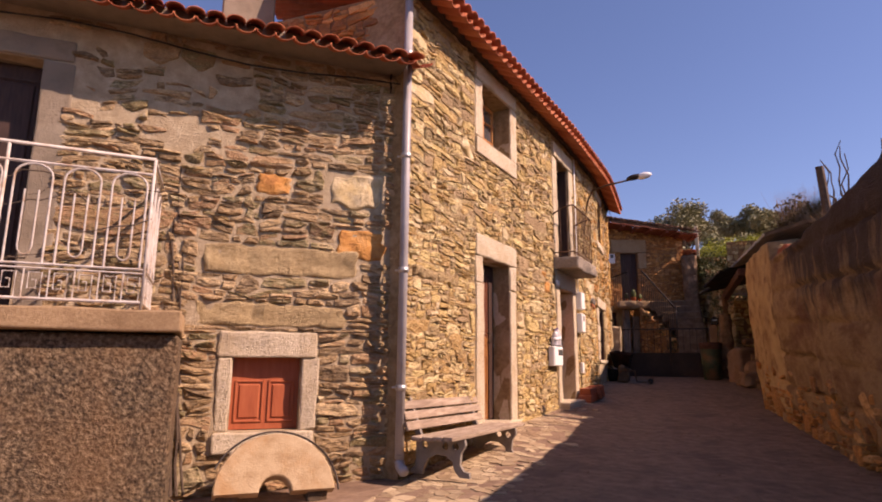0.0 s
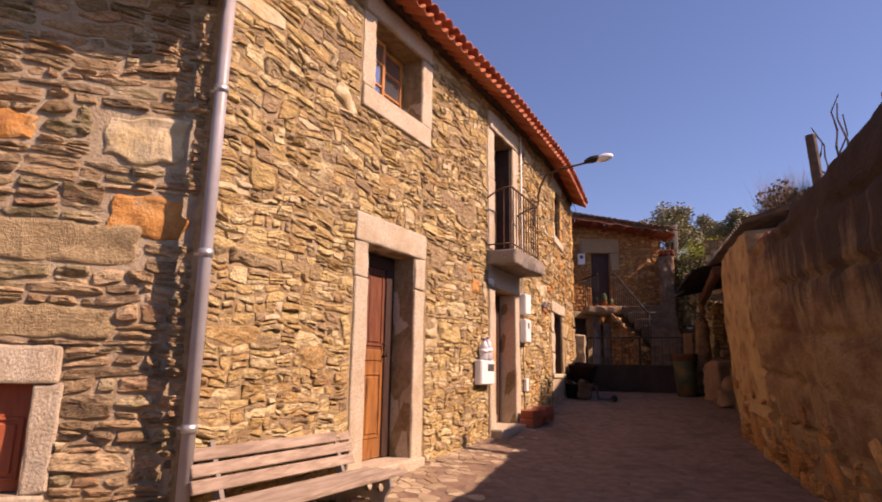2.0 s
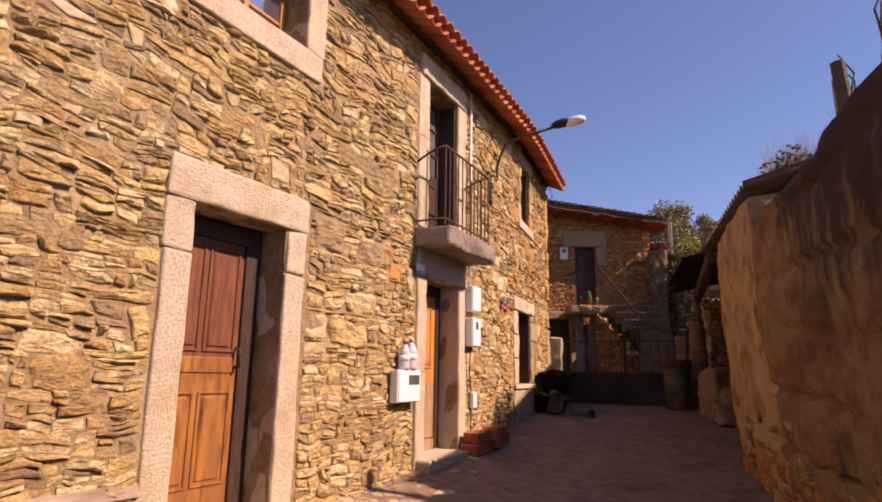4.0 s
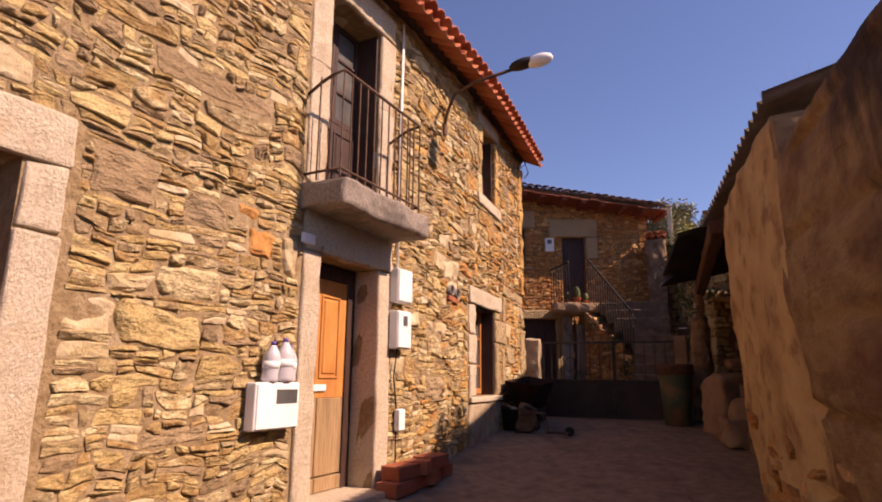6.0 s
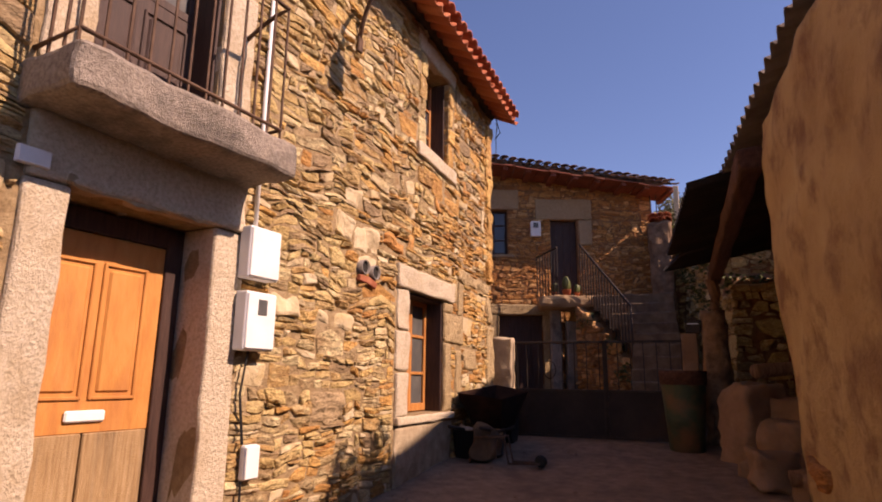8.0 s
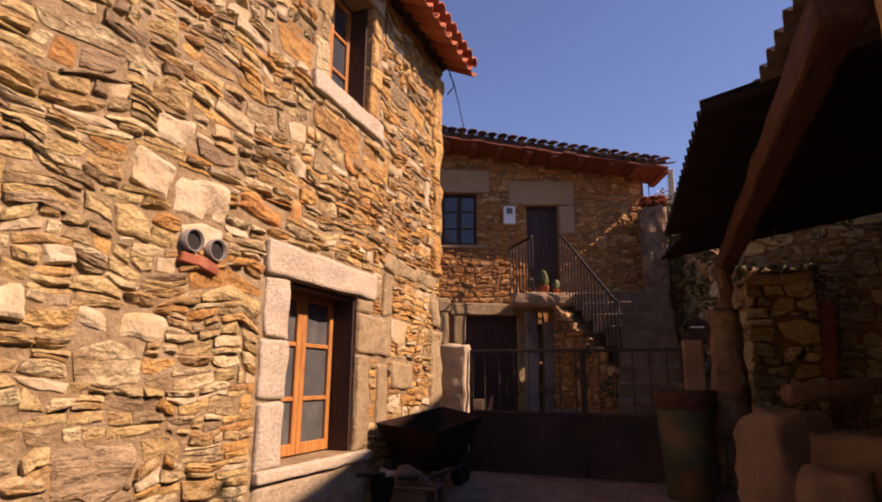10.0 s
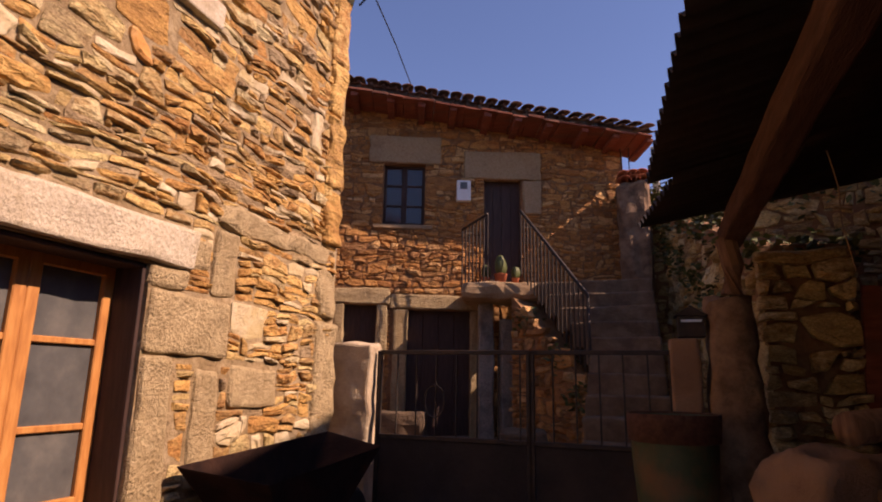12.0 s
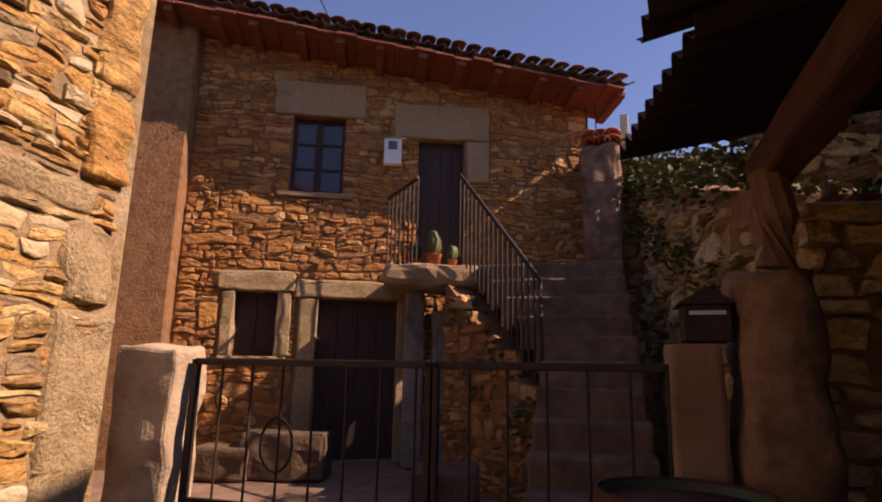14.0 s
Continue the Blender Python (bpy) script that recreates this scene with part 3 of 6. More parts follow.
def coursed(u0, u1, v0, v1, area, aspect, holes, rng, top=None):
    """Roughly coursed rubble: the wall is split again and again into unequal blocks, then all joints are warped together."""
    rects = [(u0, u1, v0, v1)]
    for a, b, c, d in holes:
        out = []
        for p, q, r, s in rects:
            if q <= a or p >= b or s <= c or r >= d:
                out.append((p, q, r, s))
                continue
            if r < c:
                out.append((p, q, r, c))
            if s > d:
                out.append((p, q, d, s))
            lo, hi = max(r, c), min(s, d)
            if p < a:
                out.append((p, a, lo, hi))
            if q > b:
                out.append((b, q, lo, hi))
        rects = out
    # first loose courses of uneven height, so that no upright joint runs through
    bands = []
    for p, q, r, s in rects:
        v = r
        while v < s - 0.01:
            h = math.sqrt(area / aspect) * rng.choice((0.8, 1.1, 1.5, 2.0, 2.6, 3.4))
            e = s if v + h > s - 0.05 else v + h
            u = p
            while u < q - 0.01:
                g = u + rng.uniform(0.5, 1.3)
                g = q if g > q - 0.3 else g
                bands.append((u, g, v, e))
                u = g
            v = e
    rects = bands
    done = []
    while rects:
        p, q, r, s = rects.pop()
        w, h = q - p, s - r
        if w < 0.02 or h < 0.015:
            continue
        limit = area * (rng.uniform(2.5, 5.5) if rng.random() < 0.16 else 0.75) * math.exp(rng.gauss(0, 0.8))
        want = aspect * math.exp(rng.gauss(0, 0.5))
        if w * h <= limit and w / h < want * 1.9 and h / w < 1.5:
            done.append((p, q, r, s))
        elif h < 0.05 and w <= 0.3:
            done.append((p, q, r, s))
        elif w / h > want:
            f = p + w * rng.uniform(0.32, 0.68)
            rects += [(p, f, r, s), (f, q, r, s)]
        else:
            f = r + h * rng.uniform(0.32, 0.68)
            rects += [(p, q, r, f), (p, q, f, s)]

    def inside(u, v):
        """How freely a joint may move: not at all by an opening or an end."""
        e = min(u - u0, u1 - u, v - v0 + 0.2)
        for a, b, c, d in holes:
            e = min(e, max(a - u, u - b, c - v, v - d))
        return max(0.0, min(1.0, e / 0.12))

    def warp(u, v):
        k = inside(u, v)
        n1, n2 = noise.noise_vector(Vector((u * 1.7, v * 2.6, 4))), noise.noise_vector(Vector((u * 6.5, v * 9, 8)))
        return u + k * (0.05 * n1[0] + 0.045 * n2[0]), v + k * (0.085 * n1[1] + 0.04 * n2[1])
    polys = []
    for p, q, r, s in done:
        w, h = q - p, s - r
        m = min(w, h)
        js = [rng.random() ** 2.5 * 0.4 * m for _ in range(8)]
        pts = [(p + js[0], r + js[1])]
        if w > 0.12:
            pts.append(((p + q) / 2, r + rng.uniform(-0.02, 0.05) * h))
        pts += [(q - js[2], r + js[3]), (q - js[4], s - js[5])]
        if w > 0.12:
            pts.append(((p + q) / 2, s - rng.uniform(-0.02, 0.07) * h))
        pts.append((p + js[6], s - js[7]))
        pts = [warp(*x) for x in pts]
        if top is None or max(x[1] for x in pts) < top(max(x[0] for x in pts)):
            polys.append(pts)
    return polys


def stone_mesh(poly, place, rng, gap=0.003, proud=(0.0, 0.036), verts=None, faces=None):
    """One stone: a ragged outline pulled in by the joint, a worn shoulder, and a cleft face that stands proud and tilts."""
    n = len(poly)
    cu, cv = sum(p[0] for p in poly) / n, sum(p[1] for p in poly) / n
    hu = max(abs(p[0] - cu) for p in poly) + 1e-6
    hv = max(abs(p[1] - cv) for p in poly) + 1e-6
    if hu < 0.018 or hv < 0.011:
        return False
    g = gap * rng.uniform(0.5, 1.5)
    su, sv = max(0.3, 1 - g / hu), max(0.3, 1 - g / hv)
    ring = []
    for i in range(n):
        a, b, c = poly[i - 1], poly[i], poly[(i + 1) % n]
        if (a[0] - b[0]) ** 2 + (a[1] - b[1]) ** 2 < 0.0003:
            ring.append(b)
            continue
        for q in (a, c):
            f = rng.uniform(0.02, 0.13)
            ring.append((b[0] + f * (q[0] - b[0]), b[1] + f * (q[1] - b[1])))
    # long edges are broken once, off their line
    fine = []
    for i, p in enumerate(ring):
        q = ring[(i + 1) % len(ring)]
        fine.append(p)
        l = math.hypot(q[0] - p[0], q[1] - p[1])
        if l > 0.05:
            f, o = rng.uniform(0.3, 0.7), rng.uniform(-0.06, 0.06) * min(l, hv * 2.2)
            fine.append((p[0] + f * (q[0] - p[0]) + o * (q[1] - p[1]) / l, p[1] + f * (q[1] - p[1]) - o * (q[0] - p[0]) / l))
    ring = [(cu + (p[0] - cu) * su, cv + (p[1] - cv) * sv) for p in fine]
    d = rng.uniform(*proud)
    tu, tv = rng.uniform(-0.7, 0.7) * d / hu, rng.uniform(-0.8, 0.8) * d / hv
    base, n = len(verts), len(ring)
    off = Vector((rng.uniform(0, 50), rng.uniform(0, 50), rng.uniform(0, 50)))
    s2 = max(0.6, 1 - 0.007 / min(hu, hv))
    ou, ov = rng.uniform(-0.25, 0.25) * hu, rng.uniform(-0.25, 0.25) * hv
    for s, dd, wob in ((1.0, -0.05, 0), (1.0, d * 0.4, 0.3), (s2, d * 0.85, 0.6), (0.5 * s2, d * 1.1, 0.75)):
        for p in ring:
            k = 1.0 if s > 0.6 * s2 else 0.0
            du, dv = (p[0] - cu) * s + (0 if k else ou), (p[1] - cv) * s + (0 if k else ov)
            e = dd + (tu * du + tv * dv if dd > 0 else 0) + (wob * abs(d) * noise.noise(Vector((du * 22, dv * 34, s)) + off) if wob else 0)
            verts.append(place(cu + du, cv + dv, e))
    for r in (0, 1, 2):
        for i in range(n):
            j = (i + 1) % n
            faces.append((base + r * n + i, base + r * n + j, base + (r + 1) * n + j, base + (r + 1) * n + i))
    faces.append(tuple(base + 3 * n + i for i in range(n)))
    return True


def lay_stones(name, polys, place, material, parent, rng, near=None, limit=300, gap=0.003, proud=(0.0, 0.036), many="masonry"):
    """The stones of a wall: those in the near stretch as pieces, the rest joined."""
    verts, faces, count = [], [], 0
    for p in polys:
        cu, cv = sum(a[0] for a in p) / len(p), sum(a[1] for a in p) / len(p)
        if near and count < limit and near(cu, cv):
            vs, fs = [], []
            if stone_mesh(p, place, rng, gap, proud, vs, fs):
                me = bpy.data.meshes.new(name)
                me.from_pydata([tuple(v) for v in vs], [], fs)
                me.materials.append(material)
                new(name, me).parent = parent
                count += 1
        else:
            stone_mesh(p, place, rng, gap, proud, verts, faces)
    if verts:
        me = bpy.data.meshes.new(many)
        me.from_pydata([tuple(v) for v in verts], [], faces)
        me.materials.append(material)
        ob = new(many, me)
        ob.parent = parent
        tagged(ob, kind="stuff")


# ---- ground ----
def build_ground():
    xs = sorted(set(np.round(np.concatenate([np.arange(-4, 4.01, 0.25), [-400, -120, -50, -25, -12, -7, 7, 12, 25, 50, 120, 400]]), 3).tolist()))
    ys = sorted(set(np.round(np.concatenate([np.arange(-6, 18.01, 0.25), [-400, -120, -50, -25, -14, -9, 20, 23, 27, 32, 40, 55, 75, 90, 140, 400]]), 3).tolist()))
    bm = bmesh.new()
    vs = [[bm.verts.new((x, y, ground_z(x, y) + (0.012 * noise.noise(Vector((x * 2, y * 2, 0))) if abs(x) < 5 else 0))) for x in xs] for y in ys]
    for a, b in zip(vs, vs[1:]):
        for i in range(len(xs) - 1):
            bm.faces.new((a[i], a[i + 1], b[i + 1], b[i]))
    ob = part("ground", bm, M_ground, smooth=True)
    return tagged(ob, "dusty lane of worn earth and small setts climbing between houses", "ground", kind="structure")


ground = build_ground()

# ---- main house: curved schist facade along the lane ----
FAC = Wall([(1.80, -2.06, 1.80), (3.45, -1.83, 3.45), (4.74, -1.65, 4.74), (6.4, -1.40, 6.4), (7.87, -1.25, 7.87), (9.3, -1.12, 9.3), (10.5, -1.115, 10.5), (12.10, -1.13, 12.10)])
house = thing("stone_house", "two-storey rubble schist house with granite door and window surrounds", "house")
EAVE_Z = 5.42
WIN1, DOOR1 = (3.64, 4.54, 4.31, 5.1), (3.65, 4.47, 0.62, 2.78)
DOOR2, DOORB = (6.55, 7.36, 0.78, 2.72), (6.56, 7.28, 3.24, 4.98)
WIN2, WIN3 = (9.86, 10.5, 4.14, 5.12), (9.58, 10.42, 1.58, 2.66)
inner = [WIN1, DOOR1, DOOR2, DOORB, WIN2, WIN3]
outer = [(3.43, 4.76, 4.08, 5.34), (3.44, 4.73, 0.2, 3.05), (6.33, 7.57, 0.2, 3.02), (6.3, 7.53, 3.0, 5.24),
         (9.69, 10.67, 3.98, 5.29), (9.33, 10.64, 1.0, 2.89), (10.64, 10.99, 2.25, 2.56), (10.75, 10.95, 1.6, 2.22), (10.81, 11.01, 2.57, 2.93), (11.02, 11.46, 1.99, 2.23)]
house_wall = wall_body("wall", FAC, 1.87, 12.10, 0.1, EAVE_Z, inner, M_mortar, house, 0.55, front=-0.001)


def surround(parent, w, hole, jamb, lintel, sill=None, material=M_granite, depth=0.5, ear=0.0, split=None, proud=0.02, right=None, bare=False):
    """Granite jambs, a lintel and a sill round an opening; the jambs reach back into the wall."""
    a, b, c, d = hole
    dd = proud - depth / 2
    for z0, z1, u0, u1 in right or ():
        rough_block("jamb", w.frame_at((u0 + u1) / 2, (z0 + z1) / 2, dd), (u1 - u0, depth, z1 - z0), M_granite_ochre, parent, cut=9, amount=0.016, bevel=0.022, seed=z0 * 7)
    for k, (x0, x1) in enumerate(() if bare else ((a - jamb, a), (b, b + jamb))[:1 if right else 2]):
        cuts = [c] + (list(split) if split else []) + [d]
        for i, (z0, z1) in enumerate(zip(cuts, cuts[1:])):
            wide = 0.02 * ((i + k) % 2)
            u0, u1 = (x0 - wide, x1) if k == 0 else (x0, x1 + wide)
            rough_block("jamb", w.frame_at((u0 + u1) / 2, (z0 + z1) / 2, dd), (u1 - u0, depth, z1 - z0 - 0.006), material, parent, cut=9, amount=0.013, bevel=0.016, seed=i + k * 5 + a)
    rough_block("lintel", w.frame_at((a + b) / 2, d + lintel / 2 + 0.003, dd + 0.012), (b - a + 2 * jamb + 2 * ear, depth, lintel), material, parent, cut=9, amount=0.014, bevel=0.02, seed=a + 2)
    if sill:
        rough_block("sill", w.frame_at((a + b) / 2, c - sill / 2 - 0.003, dd + 0.02), (b - a + 2 * jamb, depth, sill), material, parent, cut=7, amount=0.009, bevel=0.014, seed=a + 4)


def panel_leaf(parent, w, u0, u1, z0, z1, d, material, panels, thick=0.045, proud=0.012):
    """A door leaf with raised panels given as fractions (u0, u1, v0, v1)."""
    block("leaf", w.frame_at((u0 + u1) / 2, (z0 + z1) / 2, d), (u1 - u0, thick, z1 - z0), material, parent, bevel=0.004)
    for a, b, c, e in panels:
        pa, pb = u0 + a * (u1 - u0), u0 + b * (u1 - u0)
        qa, qb = z0 + c * (z1 - z0), z0 + e * (z1 - z0)
        bm = bmesh.new()
        fw = 0.018
        for (x0, x1, y0, y1) in ((pa, pb, qb - fw, qb), (pa, pb, qa, qa + fw), (pa, pa + fw, qa, qb), (pb - fw, pb, qa, qb)):
            box(bm, w.frame_at((x0 + x1) / 2, (y0 + y1) / 2, d + thick / 2 + 0.005), (x1 - x0, 0.014, y1 - y0), 0.004)
        part("moulding", bm, material, parent)
        block("panel", w.frame_at((pa + pb) / 2, (qa + qb) / 2, d + thick / 2), (pb - pa - 0.07, 2 * proud, qb - qa - 0.07), material, parent, bevel=0.01)


def sash(parent, w, u0, u1, z0, z1, d, rows, material, glass, bar_w=0.045, cols=1):
    """A glazed casement: its frame, its bars and each pane."""
    bm = bmesh.new()
    t = 0.045
    for (x0, x1, y0, y1) in ((u0, u1, z1 - bar_w, z1), (u0, u1, z0, z0 + bar_w * 1.3), (u0, u0 + bar_w, z0, z1), (u1 - bar_w, u1, z0, z1)):
        box(bm, w.frame_at((x0 + x1) / 2, (y0 + y1) / 2, d), (x1 - x0, t, y1 - y0), 0.005)
    part("frame", bm, material, parent)
    h = (z1 - z0) / rows
    for i in range(1, rows):
        block("glazing_bar", w.frame_at((u0 + u1) / 2, z0 + h * i, d), (u1 - u0 - 2 * bar_w + 0.004, t * 0.7, 0.028), material, parent, bevel=0.004)
    for j in range(1, cols):
        block("glazing_bar", w.frame_at(u0 + (u1 - u0) * j / cols, (z0 + z1) / 2, d), (0.026, t * 0.6, z1 - z0 - 0.04), material, parent, bevel=0.004)
    for i in range(rows):
        for j in range(cols):
            cu = u0 + (u1 - u0) * (j + 0.5) / cols
            ob = block("pane", w.frame_at(cu, z0 + h * (i + 0.5), d - 0.004), ((u1 - u0) / cols - 0.03, 0.005, h - 0.02), glass, parent, bevel=0)
            ob.visible_shadow = False


def dark_room(parent, w, hole, d=-0.56, depth=1.2):
    """Plain dark walls that close the room behind an opening."""
    a, b, c, e = hole
    m = w.frame_at((a + b) / 2, (c + e) / 2, d - depth / 2)
    bm = bmesh.new()
    bmesh.ops.create_cube(bm, size=1.0)
    for v in bm.verts:
        v.co = m @ Vector((v.co.x * (b - a + 0.5), v.co.y * depth, v.co.z * (e - c + 0.3)))
    front = max(bm.faces, key=lambda f: (f.calc_center_median() - m.translation).dot(m.to_3x3() @ Vector((0, 1, 0))))
    bm.faces.remove(front)
    return part("room", bm, M_dark_wood, parent)


# front door
door1 = tagged(new("front_door"), "tall worn reddish panelled door set deep between granite jambs")
door1.parent = house
surround(door1, FAC, (3.65, 4.47, 0.62, 2.78), 0.2, 0.27, None, ear=0.02, split=(2.45,))
rough_block("threshold", FAC.frame_at(4.06, 0.68, -0.16), (1.2, 0.5, 0.16), M_granite, door1, amount=0.008)
# dark frame boards fill the strip by the leaf, in part the jamb's shadow
block("frame_board", FAC.frame_at(4.39, 1.77, -0.26), (0.14, 0.06, 2.0), M_dark_wood, door1, bevel=0.004)
block("frame_board", FAC.frame_at(4.0, 2.7, -0.26), (0.66, 0.06, 0.13), M_dark_wood, door1, bevel=0.004)
panel_leaf(door1, FAC, 3.66, 4.32, 1.74, 2.64, -0.27, M_door_red, [(0.06, 0.47, 0.12, 0.93), (0.52, 0.93, 0.12, 0.93)])
panel_leaf(door1, FAC, 3.66, 4.32, 0.77, 1.738, -0.27, M_door_worn, [(0.06, 0.47, 0.2, 0.84), (0.52, 0.93, 0.2, 0.84)])
block("middle_rail", FAC.frame_at(3.99, 1.76, -0.252), (0.64, 0.03, 0.11), M_door_worn, door1, bevel=0.006)
bar("handle", [FAC.at(4.29, 1.75, -0.235), FAC.at(4.29, 1.75, -0.19), FAC.at(4.29, 1.86, -0.18), FAC.at(4.29, 1.88, -0.235)], 0.012, M_iron, door1)

# second door: orange top half, bare planks below
door2 = tagged(new("side_door"), "orange panelled door with bare weathered planks below and a letter slot")
door2.parent = house
surround(door2, FAC, (6.55, 7.36, 0.78, 2.72), 0.2, 0.3, None, ear=0.0)
rough_block("lintel_mortar", FAC.frame_at(6.96, 2.735, -0.02), (0.86, 0.07, 0.05), M_mortar_pale, door2, "ragged pale mortar under the lintel", cut=12, amount=0.03, bevel=0.012, seed=17)
rough_block("threshold", FAC.frame_at(6.96, 0.83, -0.1), (1.16, 0.56, 0.13), M_granite, door2, amount=0.008)
# frame boards again, holding some of the jamb's shadow as well
block("frame_board", FAC.frame_at(7.3, 1.8, -0.26), (0.1, 0.06, 1.82), M_dark_wood, door2, bevel=0.004)
block("frame_board", FAC.frame_at(6.9, 2.65, -0.26), (0.7, 0.06, 0.11), M_dark_wood, door2, bevel=0.004)
panel_leaf(door2, FAC, 6.56, 7.25, 1.62, 2.59, -0.27, M_door_orange, [(0.08, 0.45, 0.16, 0.86), (0.5, 0.86, 0.16, 0.86)])
for k in range(2):
    block("plank", FAC.frame_at(6.56 + 0.345 * (k + 0.5), 1.32, -0.268), (0.335, 0.05, 0.6), M_door_bare, door2, bevel=0.006)
    block("plank", FAC.frame_at(6.56 + 0.345 * (k + 0.5), 0.955, -0.26), (0.337, 0.055, 0.11), M_door_bare, door2, bevel=0.006)
block("letter_slot", FAC.frame_at(6.9, 1.7, -0.237), (0.2, 0.02, 0.055), M_white, door2, "white metal letter slot", bevel=0.008)

# balcony door and balcony
doorb = tagged(new("balcony_door"), "dark brown balcony door with small glass panes above panels")
doorb.parent = house
surround(doorb, FAC, (6.56, 7.28, 3.24, 4.98), 0.23, 0.25, None, split=(4.25,))
panel_leaf(doorb, FAC, 6.57, 7.27, 3.25, 4.0, -0.27, M_dark_wood, [(0.06, 0.47, 0.1, 0.9), (0.53, 0.94, 0.1, 0.9)])
block("frame_board", FAC.frame_at(7.268, 4.11, -0.14), (0.02, 0.22, 1.72), M_dark_wood, doorb, "dark board over the shaded reveal", bevel=0.003)
sash(doorb, FAC, 6.57, 6.92, 4.0, 4.97, -0.27, 3, M_dark_wood, M_dusty_glass)
sash(doorb, FAC, 6.92, 7.27, 4.0, 4.97, -0.27, 3, M_dark_wood, M_dusty_glass)
balcony = tagged(new("balcony"), "rough granite slab balcony with a thin iron railing")
balcony.parent = house
rough_block("slab", FAC.frame_at(6.92, 3.1, 0.13), (1.3, 0.56, 0.2), M_granite_grey, balcony, cut=12, amount=0.02, bevel=0.025, seed=3)
A, B = FAC.at(6.32, 4.06, 0.34), FAC.at(7.46, 4.06, 0.34)
A0, B0 = FAC.at(6.32, 4.06, 0.0), FAC.at(7.46, 4.06, 0.0)
arc = [A0 + Vector((0, 0, -0.12)) + (A - A0) * f + Vector((0, 0, 0.12 * math.sin(f * math.pi / 2))) for f in (0.0, 0.15, 0.4, 0.7, 1.0)]
arc2 = [B0 + Vector((0, 0, -0.12)) + (B - B0) * f + Vector((0, 0, 0.12 * math.sin(f * math.pi / 2))) for f in (1.0, 0.7, 0.4, 0.15, 0.0)]
bar("handrail", arc + [A.lerp(B, 0.5)] + arc2, 0.013, M_iron_brown, balcony)
low = [p + Vector((0, 0, -0.78)) for p in (A0, A, B, B0)]
bar("bottom_rail", low, 0.011, M_iron_brown, balcony)
for k in range(12):
    p = A.lerp(B, k / 11)
    bar("baluster", [p + Vector((0, 0, -0.84)), p], 0.0075, M_iron_brown, balcony, sides=6)
for p, q in ((A0, A), (B0, B)):
    for f in (0.35, 0.7):
        c = p.lerp(q, f)
        bar("baluster", [c + Vector((0, 0, -0.84)), c + Vector((0, 0, -0.01))], 0.0075, M_iron_brown, balcony, sides=6)

# upper windows
win1 = tagged(new("upper_window"), "deep granite-framed window with one varnished casement")
win1.parent = house
surround(win1, FAC, (3.64, 4.54, 4.31, 5.1), 0.2, 0.22, 0.22)
sash(win1, FAC, 3.66, 4.08, 4.32, 5.09, -0.2, 3, M_frame_wood, M_glass)
sash(win1, FAC, 4.09, 4.52, 4.32, 5.09, -0.26, 3, M_frame_wood, M_glass)
win2 = tagged(new("upper_window"), "small deep window with a granite sill and varnished frame")
win2.parent = house
surround(win2, FAC, (9.86, 10.5, 4.14, 5.12), 0.18, 0.16, 0.15, bare=True)
for z0, z1, w0, w1 in ((4.14, 4.42, 0.16, 0.1), (4.43, 4.6, 0.09, 0.17), (4.61, 4.86, 0.15, 0.12), (4.87, 5.11, 0.1, 0.16)):
    for u0, u1, m in ((9.86 - w0, 9.86, M_schist), (10.5, 10.5 + w1, M_schist_warm)):
        rough_block("jamb", FAC.frame_at((u0 + u1) / 2, (z0 + z1) / 2, -0.23), (u1 - u0, 0.5, z1 - z0), m, win2, cut=6, amount=0.02, bevel=0.02, seed=z0 * 9 + u0)
block("frame_board", FAC.frame_at(10.488, 4.63, -0.125), (0.02, 0.15, 0.95), M_dark_wood, win2, "dark board over the shaded reveal", bevel=0.003)
sash(win2, FAC, 9.88, 10.18, 4.16, 5.1, -0.22, 3, M_frame_wood, M_glass)
sash(win2, FAC, 10.18, 10.48, 4.16, 5.1, -0.22, 3, M_frame_wood, M_glass)
win3 = tagged(new("ground_floor_window"), "orange-brown casement window with six dusty panes under a thick granite lintel")
win3.parent = house
rough_block("apron", FAC.frame_at(10.0, 1.25, -0.12), (1.26, 0.26, 0.5), M_mortar_pale, win3, "weathered grey cement apron below the sill", cut=8, amount=0.018, bevel=0.02, seed=41)
surround(win3, FAC, (9.58, 10.42, 1.58, 2.66), 0.22, 0.21, 0.07, ear=0.03, split=(1.95, 2.3),
         right=((1.58, 2.25, 10.42, 10.62), (2.26, 2.55, 10.42, 10.98), (2.56, 2.66, 10.42, 10.66), (1.62, 2.2, 10.76, 10.94), (2.58, 2.92, 10.82, 11.0), (2.68, 2.84, 10.66, 10.8), (2.0, 2.22, 11.03, 11.45)))
sash(win3, FAC, 9.6, 10.0, 1.59, 2.65, -0.2, 3, M_frame_wood, M_dusty_glass, 0.055)
sash(win3, FAC, 10.0, 10.4, 1.59, 2.65, -0.2, 3, M_frame_wood, M_dusty_glass, 0.055)
# dark boards stand in for the shade along the reveal's side and head
block("frame_board", FAC.frame_at(10.408, 2.12, -0.105), (0.02, 0.17, 1.07), M_dark_wood, win3, "dark board over the shaded reveal", bevel=0.003)
block("frame_board", FAC.frame_at(10.0, 2.648, -0.105), (0.8, 0.17, 0.02), M_dark_wood, win3, bevel=0.003)
for h_ in (WIN1, WIN2, WIN3, DOORB):
    dark_room(win1 if h_ is WIN1 else win2 if h_ is WIN2 else win3 if h_ is WIN3 else doorb, FAC, h_)

